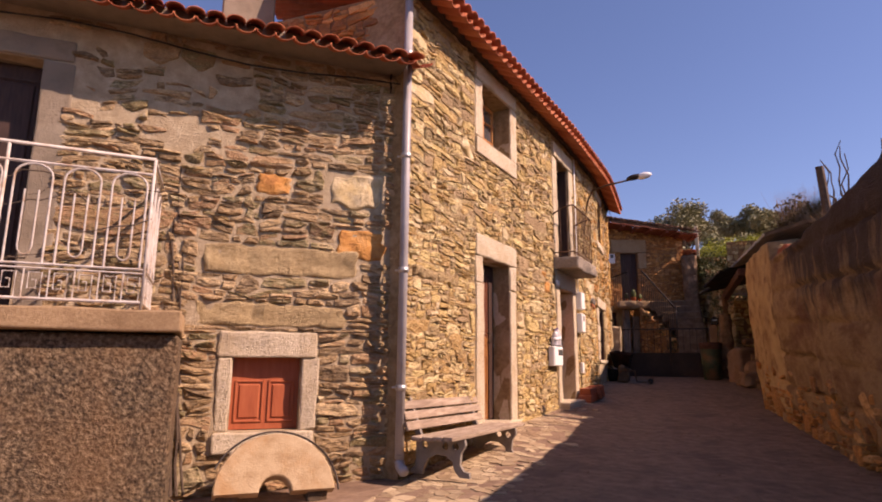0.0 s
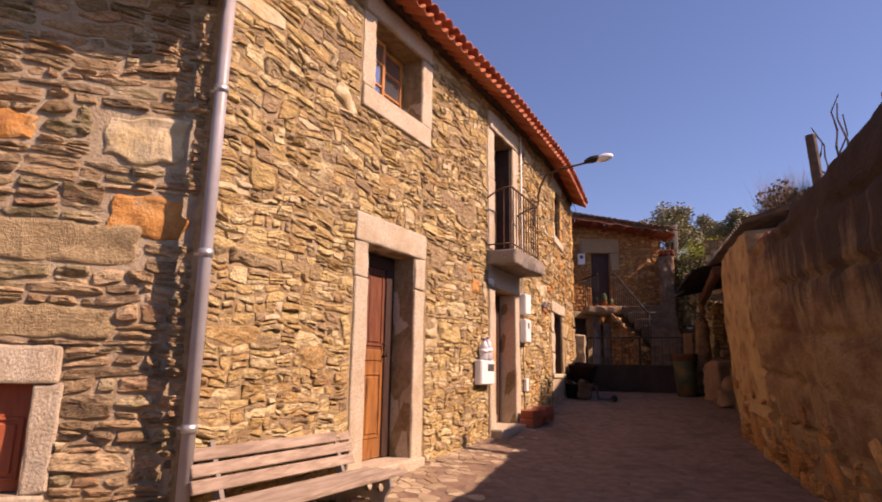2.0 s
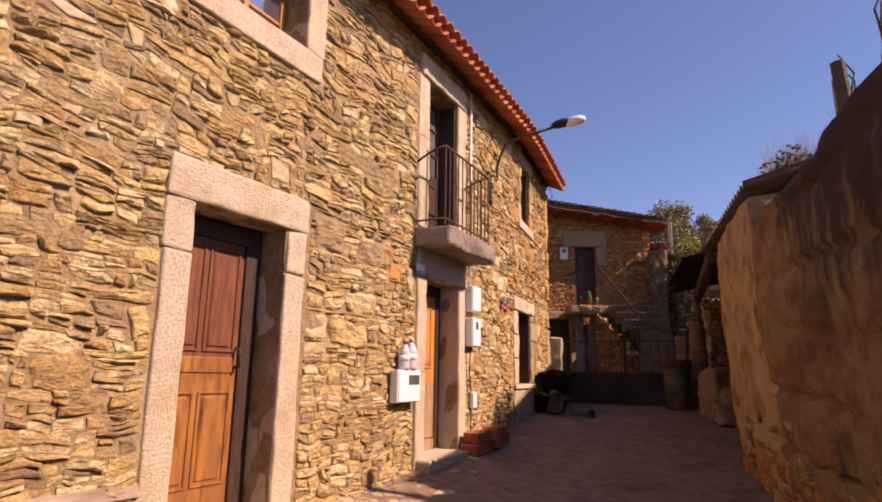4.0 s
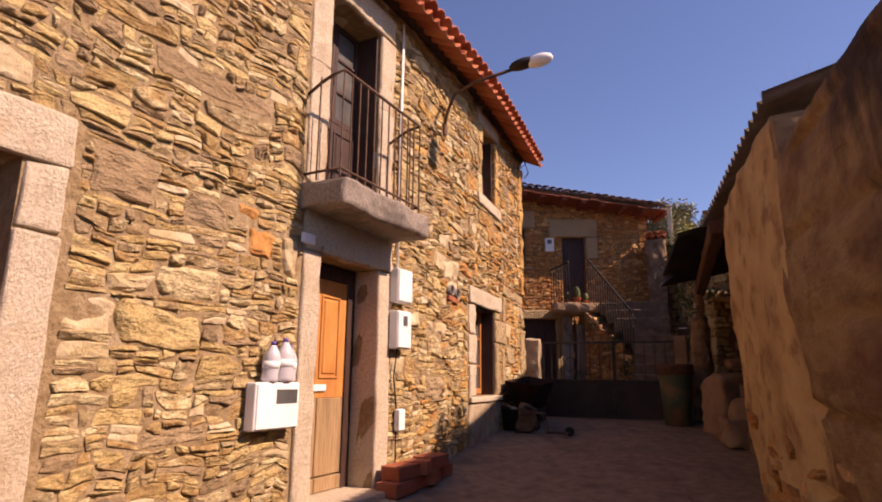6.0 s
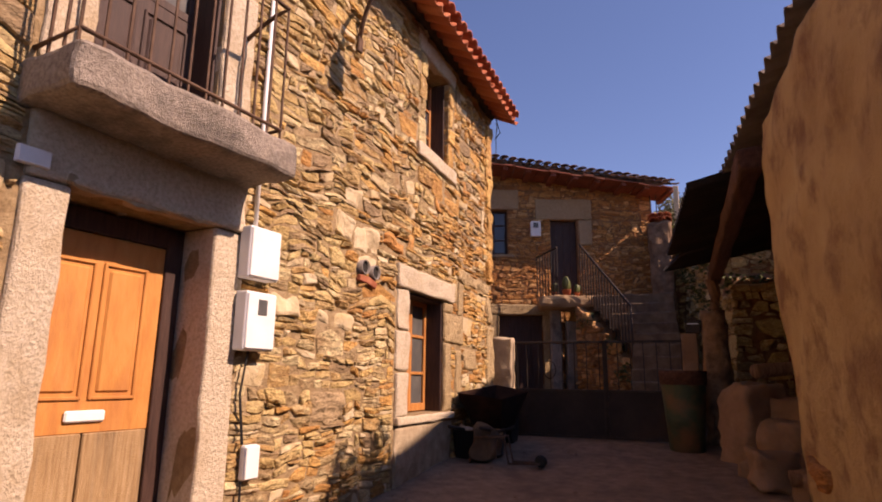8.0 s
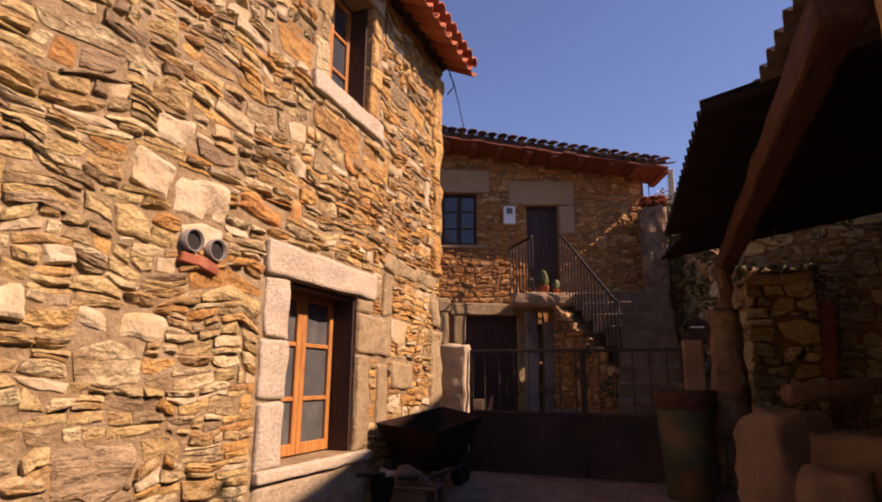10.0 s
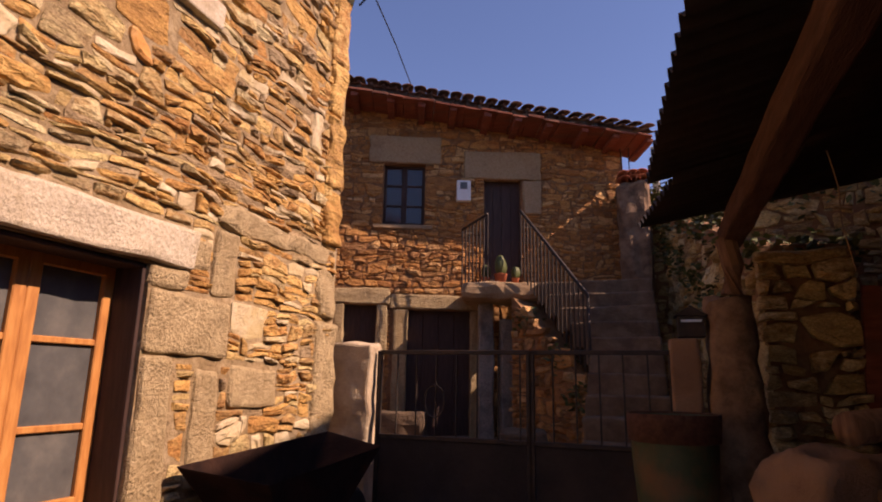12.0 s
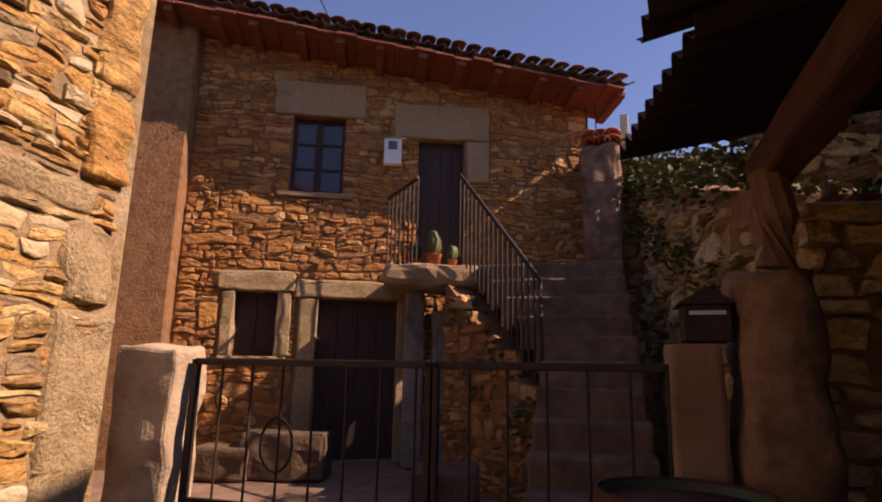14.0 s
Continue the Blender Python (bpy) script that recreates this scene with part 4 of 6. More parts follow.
# end corner of the house: gable wall that turns away from the lane, and the back
bm = bmesh.new()
box(bm, pose(-4.4, 12.1, 2.75) @ pose(0, 0, 0, 0, 0, -2), (6.4, 0.5, 5.4), 0.02)
part("gable_wall", bm, M_mortar, house)
bm = bmesh.new()
box(bm, pose(-7.4, 7.2, 2.75), (0.5, 10.0, 5.4), 0.02)
part("back_wall", bm, M_mortar, house)
bm = bmesh.new()
box(bm, pose(-4.8, 2.2, 2.75), (5.2, 0.5, 5.4), 0.02)
part("gable_wall", bm, M_plaster, house)


# ---- tiles ----
def tile_mesh(name, length, r0, r1, down, material, sides=7, thick=0.013, flat=0.8):
    """A half-round clay tile lying along y, its rim up (a channel) or down (a cover)."""
    bm = bmesh.new()
    rings = []
    for y, r in ((0, r0), (length, r1)):
        for rr in (r, r - thick):
            rings.append([bm.verts.new((rr * math.cos(a), y, (1 if not down else -1) * rr * math.sin(a) * flat)) for a in [math.pi * j / (sides - 1) for j in range(sides)]])
    o0, i0, o1, i1 = rings
    for p, q in ((o0, o1), (i1, i0), (i0, o0), (o1, i1)):
        for j in range(sides - 1):
            bm.faces.new((p[j], p[j + 1], q[j + 1], q[j]))
    for j in (0, sides - 1):
        bm.faces.new((o0[j], i0[j], i1[j], o1[j]))
    bmesh.ops.recalc_face_normals(bm, faces=bm.faces)
    for f in bm.faces:
        f.smooth = True
    me = bpy.data.meshes.new(name)
    bm.to_mesh(me)
    bm.free()
    me.materials.append(material)
    return me


def tiled_roof(parent, w, u0, u1, z, over, pitch, run, material, rng, step=0.2, slope=0.0, rows=1, flat=0.8):
    """A tiled slope above a wall: rows of channel and cover tiles at the eave, a ribbed field of tiles behind them."""
    roof = new("roof")
    roof.parent = parent
    ch, cv = tile_mesh("tile", 0.5, 0.54 * step, 0.46 * step, True, material, flat=flat), tile_mesh("tile", 0.5, 0.5 * step, 0.43 * step, False, material, flat=flat)
    n = int((u1 - u0) / step)
    t = math.tan(radians(pitch))
    for i in range(n + 1):
        u = u0 + (u1 - u0) * i / n
        for row in range(rows):
            for me, du, dz in ((ch, 0, 0.0), (cv, 0.5, 0.044 * flat)):
                if u + du * step > u1 + 0.05:
                    continue
                m = w.frame_at(u + du * step, z + slope * (u + du * step - u0), over - row * 0.4 * math.cos(radians(pitch)) + (0.02 if du else 0))
                m = m @ pose(rng.uniform(-0.006, 0.006), 0, dz + row * 0.4 * math.sin(radians(pitch)) + rng.uniform(-0.006, 0.006), -pitch, 0, 180 + rng.uniform(-1.5, 1.5))
                ob = new("tile", me)
                ob.matrix_world = m @ pose(0, 0, 0, 2 * pitch + (4 if not du else 2), 0, 0)
                ob.parent = roof
    # ribbed field behind the first rows
    bm = bmesh.new()
    per = 6
    cols = [u0 + (u1 - u0) * k / (n * per) for k in range(n * per + 1)]
    grid = []
    for s in (0.22, 0.6, run * 0.5, run):
        line = []
        for k, u in enumerate(cols):
            p = w.at(u, z + slope * (u - u0) + s * t + 0.056 * flat + 0.062 * flat * math.cos(2 * math.pi * (k / per - 0.5)), over - s)
            line.append(bm.verts.new(p))
        grid.append(line)
    for a, b in zip(grid, grid[1:]):
        for k in range(len(cols) - 1):
            bm.faces.new((a[k], a[k + 1], b[k + 1], b[k]))
    part("tile_field", bm, material, roof, smooth=True)
    return roof


rng_r = random.Random(5)
tiled_roof(house, FAC, 1.75, 12.15, 5.345, 0.37, 19, 3.4, M_tile, rng_r, step=0.165)
# mortar bed under the eave
bm = bmesh.new()
tube(bm, [FAC.at(1.8 + 10.3 * k / 40, 5.43, 0.01) for k in range(41)], 0.07, 6)
part("eave_bed", bm, M_mortar_dark, house)

# ---- house at the start: layered grey-brown schist ----
LW = Wall([(-5.2, -2.17 - 5.2 * 0.7314, 1.93 - 5.2 * 0.6820), (0.12, -2.17 + 0.12 * 0.7314, 1.93 + 0.12 * 0.6820)])
lhouse = thing("corner_house", "low house of layered grey-brown schist with tiled eave", "house")
LOWIN = (-1.44, -0.85, 0.88, 1.51)
UPDOOR = (-4.3, -3.13, 1.85, 3.97)
wall_body("wall", LW, -5.2, 0.1, -0.2, 4.5, [LOWIN, UPDOOR], M_mortar_pale, lhouse, 0.5, step=1.0, front=0.0)
lowin = tagged(new("cellar_window"), "small low window closed by a brick-red panelled shutter in a granite frame")
lowin.parent = lhouse
surround(lowin, LW, LOWIN, 0.13, 0.22, 0.17, M_granite, ear=0.0, depth=0.42)
panel_leaf(lowin, LW, -1.44, -0.85, 0.885, 1.51, -0.13, M_shutter, [(0.06, 0.48, 0.1, 0.68), (0.54, 0.94, 0.1, 0.68)])
updoor = tagged(new("balcony_door"), "dark curtained doorway behind the white balcony")
updoor.parent = lhouse
surround(updoor, LW, UPDOOR, 0.22, 0.2, None, M_cement, depth=0.4, proud=0.015)
panel_leaf(updoor, LW, -4.3, -3.13, 1.86, 3.96, -0.2, M_dark_wood, [(0.04, 0.46, 0.06, 0.94), (0.54, 0.96, 0.06, 0.94)])
tiled_roof(lhouse, LW, -5.2, 0.1, 4.37, 0.5, 20, 3.0, M_tile, rng_r, step=0.165, flat=0.6)
bm = bmesh.new()
box(bm, LW.frame_at(-2.6, 4.46, 0.14), (5.2, 0.34, 0.09), 0.01)
part("cornice", bm, M_cement, lhouse)
bm = bmesh.new()
box(bm, pose(-8.2, 0.6, 2.0), (3.6, 6.0, 4.6), 0.02)
part("side_wall", bm, M_plaster, lhouse)
# chimney seen above the eave
chim = tagged(new("chimney"), "squat pale rendered chimney above the corner house")
chim.parent = lhouse
block("shaft", LW.frame_at(-1.5, 5.6, -1.6), (0.6, 0.6, 1.2), M_cement, chim, bevel=0.02)

# ---- far house ----
HT = (0.9272, 0.3746)
FH = Wall([(-4.2, -1.18 - 4.2 * HT[0], 16.254 - 4.2 * HT[1]), (2.1, -1.18 + 2.1 * HT[0], 16.254 + 2.1 * HT[1])])
fhouse = thing("far_house", "rust-brown schist house with granite lintels and an outside stair", "house")
FWIN, FDOOR = (-1.42, -0.83, 4.31, 5.22), (0.03, 0.56, 3.4, 5.03)
LDOOR, LWIN = (-1.02, -0.16, 1.42, 3.11), (-1.9, -1.45, 2.48, 3.17)
def far_top(u):
    return 5.62 + (2.24 - u) * 0.13
wall_body("wall", FH, -4.2, 2.08, 0.9, 5.4, [FWIN, FDOOR, LDOOR, LWIN], M_mortar_rust, fhouse, 0.5, step=0.6, top=far_top)
for nm, hole, ln, lab in (("upper_window", FWIN, 0.42, "dark blue-brown six-pane window with white curtains"), ("upper_door", FDOOR, 0.42, "dark plank door at the head of the stair"),
                          ("cellar_door", LDOOR, 0.2, "wide dark plank cellar door"), ("cellar_window", LWIN, 0.22, "small dark shuttered window in a granite frame")):
    e = tagged(new(nm), lab)
    e.parent = fhouse
    # sunlit lower surrounds take the paler granite to carry the sun's brightness
    surround(e, FH, hole, 0.2 if hole in (FDOOR, LDOOR) else 0.13, ln, 0.06 if "window" in nm else None, M_granite_tan if ln > 0.3 else M_granite_ochre, depth=0.4, ear=0.1 if ln > 0.3 else 0.05, bare=ln > 0.3)
    a, b, c, d = hole
    if nm == "upper_window":
        sash(e, FH, a, (a + b) / 2, c, d, -0.12, 3, M_dark_wood, M_glass, 0.04)
        sash(e, FH, (a + b) / 2, b, c, d, -0.12, 3, M_dark_wood, M_glass, 0.04)
        block("curtain", FH.frame_at((a + b) / 2, (c + d) / 2, -0.2), (b - a, 0.012, d - c), M_curtain, e, bevel=0)
        dark_room(e, FH, hole)
    else:
        n = 4 if "door" in nm else 2
        dark_room(e, FH, hole)
        for k in range(n):
            block("plank", FH.frame_at(a + (b - a) * (k + 0.5) / n, (c + d) / 2, -0.14), ((b - a) / n - 0.001, 0.05, d - c), M_dark_wood, e, bevel=0.004)
rough_block("quoin", FH.frame_at(0.72, 4.765, -0.16), (0.27, 0.4, 0.52), M_granite_tan, fhouse, cut=7, amount=0.016, bevel=0.03, seed=61)
tiled_roof(fhouse, Wall([(-4.4, FH.at(-4.2, 0).x - 0.2, FH.at(-4.2, 0).y), (2.45, FH.at(2.4, 0).x, FH.at(2.4, 0).y)]), -4.4, 2.4, 6.58, 0.6, 14, 3.5, M_tile_old, rng_r, step=0.17, slope=-0.138, flat=0.45)
rng_f = random.Random(14)
for k in range(30):
    u = -4.2 + 6.5 * (k + 0.5) / 30
    block("soffit_board", FH.frame_at(u, 5.53 + (2.24 - u) * 0.13 + rng_f.uniform(-0.012, 0.012), 0.2 + rng_f.uniform(-0.025, 0.025)) @ pose(0, 0, 0, 4, 7.4 + rng_f.uniform(-1, 1), 0), (0.213, 0.74, 0.03), M_soffit, fhouse, bevel=0.004, rough=0.006)
for k in range(15):
    u = -4.1 + 6.35 * k / 14 + rng_f.uniform(-0.04, 0.04)
    rough_block("rafter", FH.frame_at(u, 5.485 + (2.24 - u) * 0.13, 0.2 + rng_f.uniform(-0.04, 0.03)) @ pose(0, 0, 0, 4, 7.4, 0), (0.1, 0.66, 0.07), M_soffit, fhouse, cut=4, amount=0.012, bevel=0.012, seed=k)
bm = bmesh.new()
box(bm, FH.frame_at(1.8, 3.4, -1.8), (0.5, 3.2, 4.9), 0.02)
part("side_wall", bm, M_mortar_dark, fhouse)
# ---- right side: plastered boundary wall and shed ----
def right_x(y, z):
    """The lane face of the boundary wall, which leans out at its top."""
    top = 1.86 - 0.045 * (y - 2.0)
    lean = 0.2 - 0.12 * max(0.0, min(1.0, (y - 5.2) / 1.4))
    return top + lean * max(0.0, min(1.0, (2.2 - z) / 1.4)) + 0.03 * noise.noise(Vector((y * 0.9, z * 0.9, 5))) + 0.02 * noise.noise(Vector((y * 3.1, z * 3.1, 9))) + 0.01 * noise.noise(Vector((y * 9, z * 9, 3)))


def right_top(y):
    return float(np.interp(y, (-12, 0, 2.0, 4.2, 6.1, 6.25, 8.25), (2.9, 3.0, 3.0, 2.92, 2.95, 3.25, 3.25))) + 0.05 * noise.noise(Vector((y * 2.2, 1, 0)))


bwall = thing("boundary_wall", "tall leaning boundary wall of stained ochre plaster over blockwork", "wall", kind="structure")
bm = bmesh.new()
ys = np.concatenate([np.arange(-12, 0, 0.4), np.arange(0, 8.26, 0.06)])
nz = 66
rows_ = []
for y in ys:
    y = float(y)
    z0, z1 = ground_z(1.9, y) - 0.25, right_top(y)
    line = []
    for j in range(nz + 1):
        z = z0 + (z1 - z0) * j / nz
        x = right_x(y, z)
        course = (z - 0.12 * y * 0.55) / 0.42
        joint = abs(course - round(course)) < 0.06
        if joint and 0.8 < z < 2.9 and y < 6.4:
            x += 0.012 + 0.08 * max(0.0, noise.noise(Vector((y * 1.3, z, 2))) + 0.3)
        if z < 1.7:
            x += 0.12 * (1.7 - z) * max(0.0, noise.noise(Vector((y * 2.4, z * 2.4, 12))))
        line.append(bm.verts.new((x, y, z)))
    line.append(bm.verts.new((right_x(y, z1) + 0.4, y, z1 + 0.03)))
    line.append(bm.verts.new((right_x(y, z1) + 0.45, y, z0)))
    rows_.append(line)
for a, b in zip(rows_, rows_[1:]):
    for j in range(nz + 2):
        bm.faces.new((a[j], b[j], b[j + 1], a[j + 1]))
bm.faces.new(rows_[-1])
bm.faces.new(rows_[0][::-1])
bmesh.ops.recalc_face_normals(bm, faces=bm.faces)
for f in bm.faces:
    f.material_index = 1 if f.calc_center_median().y > 6.2 + 0.15 * noise.noise(f.calc_center_median() * 2) else 0
bwall_face = part("plaster_face", bm, M_plaster_wall, bwall, smooth=True)
bwall_face.data.materials.append(M_plaster_smooth)


def sheet(name, p00, p01, p10, p11, waves, material, parent, amp=0.022, label="", per=6, thick=0.006):
    """A corrugated sheet between four corners; the waves run across from the first edge (p00, p01) to the second."""
    bm = bmesh.new()
    n = waves * per
    p00, p01, p10, p11 = map(Vector, (p00, p01, p10, p11))
    nrm = (p01 - p00).cross(p10 - p00).normalized()
    if nrm.z < 0:
        nrm = -nrm
    lay = []
    for off in (0.0, thick):
        grid = []
        for s in range(5):
            f = s / 4
            grid.append([bm.verts.new(p00.lerp(p01, k / n).lerp(p10.lerp(p11, k / n), f) + nrm * (off + amp * math.cos(2 * math.pi * k / per))) for k in range(n + 1)])
        lay.append(grid)
        for a, b in zip(grid, grid[1:]):
            for k in range(n):
                bm.faces.new((a[k], a[k + 1], b[k + 1], b[k]))
    for s in (0, 4):
        for k in range(n):
            bm.faces.new((lay[0][s][k], lay[0][s][k + 1], lay[1][s][k + 1], lay[1][s][k]))
    bmesh.ops.recalc_face_normals(bm, faces=bm.faces)
    return part(name, bm, material, parent, label)


shed = thing("shed", "open lean-to shed with a dark corrugated roof on a rough beam", "shed")
sheet("roof_sheet", (1.66, 6.25, 3.36), (1.44, 9.45, 3.36), (3.9, 6.25, 4.0), (3.9, 9.45, 4.0), 24, M_fibre, shed, label="grey corrugated fibre cement sheet")
sheet("roof_sheet", (1.22, 9.25, 3.27), (1.03, 11.75, 3.27), (3.9, 9.25, 3.9), (3.9, 11.75, 3.9), 22, M_tin, shed, label="dark tarred corrugated sheet")
# back corner drawn out, out of sight, to shade the ground past the gate
sheet("roof_sheet", (1.17, 11.6, 3.24), (0.97, 12.6, 3.24), (3.9, 11.6, 3.86), (3.9, 13.3, 3.86), 10, M_tin, shed, label="dark tarred corrugated sheet")
rough_block("beam", look((1.53, 10.47, 3.12), (1.53, 9.0, 3.12)), (0.125, 0.13, 4.26), M_beam_dark, shed, "roughly squared dark timber beam", cut=14, amount=0.014, bevel=0.02, seed=6)
bm = bmesh.new()
tube(bm, [(1.5, 12.42, 2.72), (1.52, 12.41, 2.9), (1.49, 12.4, 3.08)], 0.07, 9, taper=0.9)
part("prop", bm, M_beam, shed, "split timber prop")
rough_block("pillar", pose(1.48, 12.45, 1.95), (0.3, 0.34, 1.55), M_pillar, shed, cut=12, amount=0.05, bevel=0.07, seed=8, smooth=True)
bm = bmesh.new()
box(bm, pose(3.95, 9.6, 2.3), (0.5, 8.2, 4.2), 0.02)
part("back_wall", bm, M_mortar_rust, shed)
bm = bmesh.new()
box(bm, pose(2.85, 8.4, 2.0), (1.9, 0.4, 3.4), 0.02)
part("side_wall", bm, M_mortar_rust, shed)

# unseen block added to shade the facade, its top falling towards the lane's foot
shade_block = thing("neighbour_house_wall", "unseen plain block added behind the shed to shade the facade", "wall", kind="structure")
bm = bmesh.new()
block_top = ((8.2, 6.37), (12.6, 7.38))
rows_ = [[bm.verts.new((x, y, z)) for x, z in ((5.2, 0.5), (5.2, zt), (9.0, zt), (9.0, 0.5))] for y, zt in block_top]
for i in range(4):
    bm.faces.new((rows_[0][i], rows_[0][(i + 1) % 4], rows_[1][(i + 1) % 4], rows_[1][i]))
bm.faces.new(rows_[0][::-1])
bm.faces.new(rows_[1])
part("plaster", bm, M_plaster, shade_block)

# ---- gate, posts, stair ----
gate = thing("iron_gate", "low black iron gate of thin bars with a solid lower panel", "gate")
GY = 12.4
for x0, x1 in ((-0.88, 0.22), (0.24, 1.12)):
    leaf = new("gate_leaf")
    leaf.parent = gate
    for p, q in (((x0, 2.36), (x1, 2.36)), ((x0, 1.77), (x1, 1.77)), ((x0, 1.225), (x1, 1.225)), ((x0, 1.21), (x0, 2.37)), ((x1, 1.21), (x1, 2.37))):
        block("rail", pose((p[0] + q[0]) / 2, GY, (p[1] + q[1]) / 2), (max(0.035, q[0] - p[0]), 0.03, max(0.03, q[1] - p[1])), M_iron, leaf, bevel=0.003)
    block("panel", pose((x0 + x1) / 2, GY, 1.49), (x1 - x0, 0.006, 0.56), M_tin, leaf, bevel=0)
    x = x0 + 0.14
    while x < x1 - 0.05:
        bar("bar", [(x, GY, 1.78), (x, GY, 2.35)], 0.006, M_iron, leaf, sides=6)
        x += 0.15
ring = [(-0.45 + 0.075 * math.cos(a), GY, 2.02 + 0.11 * math.sin(a)) for a in [2 * math.pi * k / 16 for k in range(17)]]
bar("ornament", ring, 0.006, M_iron, gate, sides=6)
post_l = rough_block("gate_post", pose(-1.08, 12.42, 1.78), (0.3, 0.22, 1.3), M_lime_post, None, cut=12, amount=0.028, bevel=0.02, seed=2)
tagged(post_l, "rendered square gate post with a flaking lit edge", "gate post", group="gate posts")
post_r = rough_block("gate_post", pose(1.2, 12.45, 1.8), (0.17, 0.24, 1.3), M_post, None, cut=7, amount=0.012, bevel=0.018, seed=4)
tagged(post_r, "slim granite gate post beside the shed pillar", "gate post", group="gate posts")

stair = thing("stone_stair", "steep granite stair climbing to the upper door", "stair")
N = 11
for k in range(N):
    y = 13.25 + 0.235 * k
    z = 1.32 + 0.187 * (k + 1)
    left = 0.42 if y < 14.6 else 0.42 - (y - 14.6) * 0.72
    right = 1.18 - 0.012 * k
    rough_block("step", pose((left + right) / 2, y + 0.3, z - 0.14), (right - left, 0.62, 0.28), M_step, stair, cut=6, amount=0.012, bevel=0.02, seed=k)
rough_block("landing", pose(-0.72, 15.95, 3.28) @ pose(0, 0, 0, 0, 0, 15), (1.25, 0.75, 0.22), M_granite_tan, stair, cut=8, amount=0.03, bevel=0.07, seed=20)
T3 = Wall([(0, -0.62, 15.62), (1.35, 0.40, 14.72)])
sidewall = wall_body("side_wall", T3, 0, 1.35, 1.0, 2.6, [], M_mortar_rust, stair, 0.45, top=lambda u: 3.22 - 0.85 * u)
railing = thing("stair_railing", "thin black iron railing down the stone stair", "railing")
R = [(-1.36, 15.9, 4.2), (-0.91, 15.55, 4.29), (-0.52, 15.75, 4.36), (0.41, 14.65, 3.06)]
Rb = [(p[0], p[1], p[2] - 0.86) for p in R]
bar("handrail", R[:2], 0.019, M_iron, railing, sides=6)
bar("handrail", R[2:], 0.021, M_iron, railing, sides=6)
for a, b, n in ((0, 1, 7), (2, 3, 17)):
    for k in range(n + 1):
        p, q = Vector(Rb[a]).lerp(Vector(Rb[b]), k / n), Vector(R[a]).lerp(Vector(R[b]), k / n)
        bar("baluster", [p, q], 0.0105, M_iron, railing, sides=6)
bar("newel", [(0.41, 14.65, 1.95), (0.41, 14.65, 3.07)], 0.017, M_iron, railing)

# retaining walls around the stair and beyond
TE = Wall([(0, 1.7, 12.87), (0.62, 2.32, 12.87)])
ENDW = Wall([(0, 1.72, 13.5), (2.6, 4.1, 13.2)])
terr = thing("terrace_wall", "old rubble retaining wall grown with ivy beside the stair", "wall", kind="structure")
T1 = Wall([(0, 0.75, 17.15), (4.5, 5.2, 17.4)])
T2 = Wall([(0, 1.28, 16.95), (4.3, 1.75, 12.9)])
wall_body("core", T1, 0, 4.5, 0.8, 4.9, [], M_mortar_rust, terr, 0.5)
wall_body("core", T2, 0, 4.3, 0.8, 3.6, [], M_mortar_rust, terr, 0.5, top=lambda u: 4.5 - 0.32 * u)

wall_body("core", ENDW, 0, 2.6, 0.8, 4.65, [], M_mortar_rust, terr, 0.4)


# ---- things along the main house ----
def downpipe():
    t = thing("downpipe", "grey plastic downpipe strapped to the corner of the house", "pipe")
    p = FAC.at(1.82, 0, 0.045)
    bar("pipe", [(p.x, p.y, 5.25), (p.x, p.y, 3.0), (p.x, p.y, 0.62)], 0.042, M_pipe, t, sides=14)
    bar("elbow", [(p.x, p.y, 0.66), (p.x, p.y, 0.6), (p.x + 0.03, p.y - 0.03, 0.55), (p.x + 0.09, p.y - 0.09, 0.53)], 0.046, M_pipe, t, sides=14)
    for z in (1.25, 2.35, 3.5, 4.6):
        bar("bracket", [(p.x, p.y, z - 0.025), (p.x, p.y, z + 0.025)], 0.05, M_steel, t, sides=14)
        bar("bolt", [(p.x - 0.09, p.y, z), (p.x - 0.03, p.y, z)], 0.01, M_steel, t, sides=6)


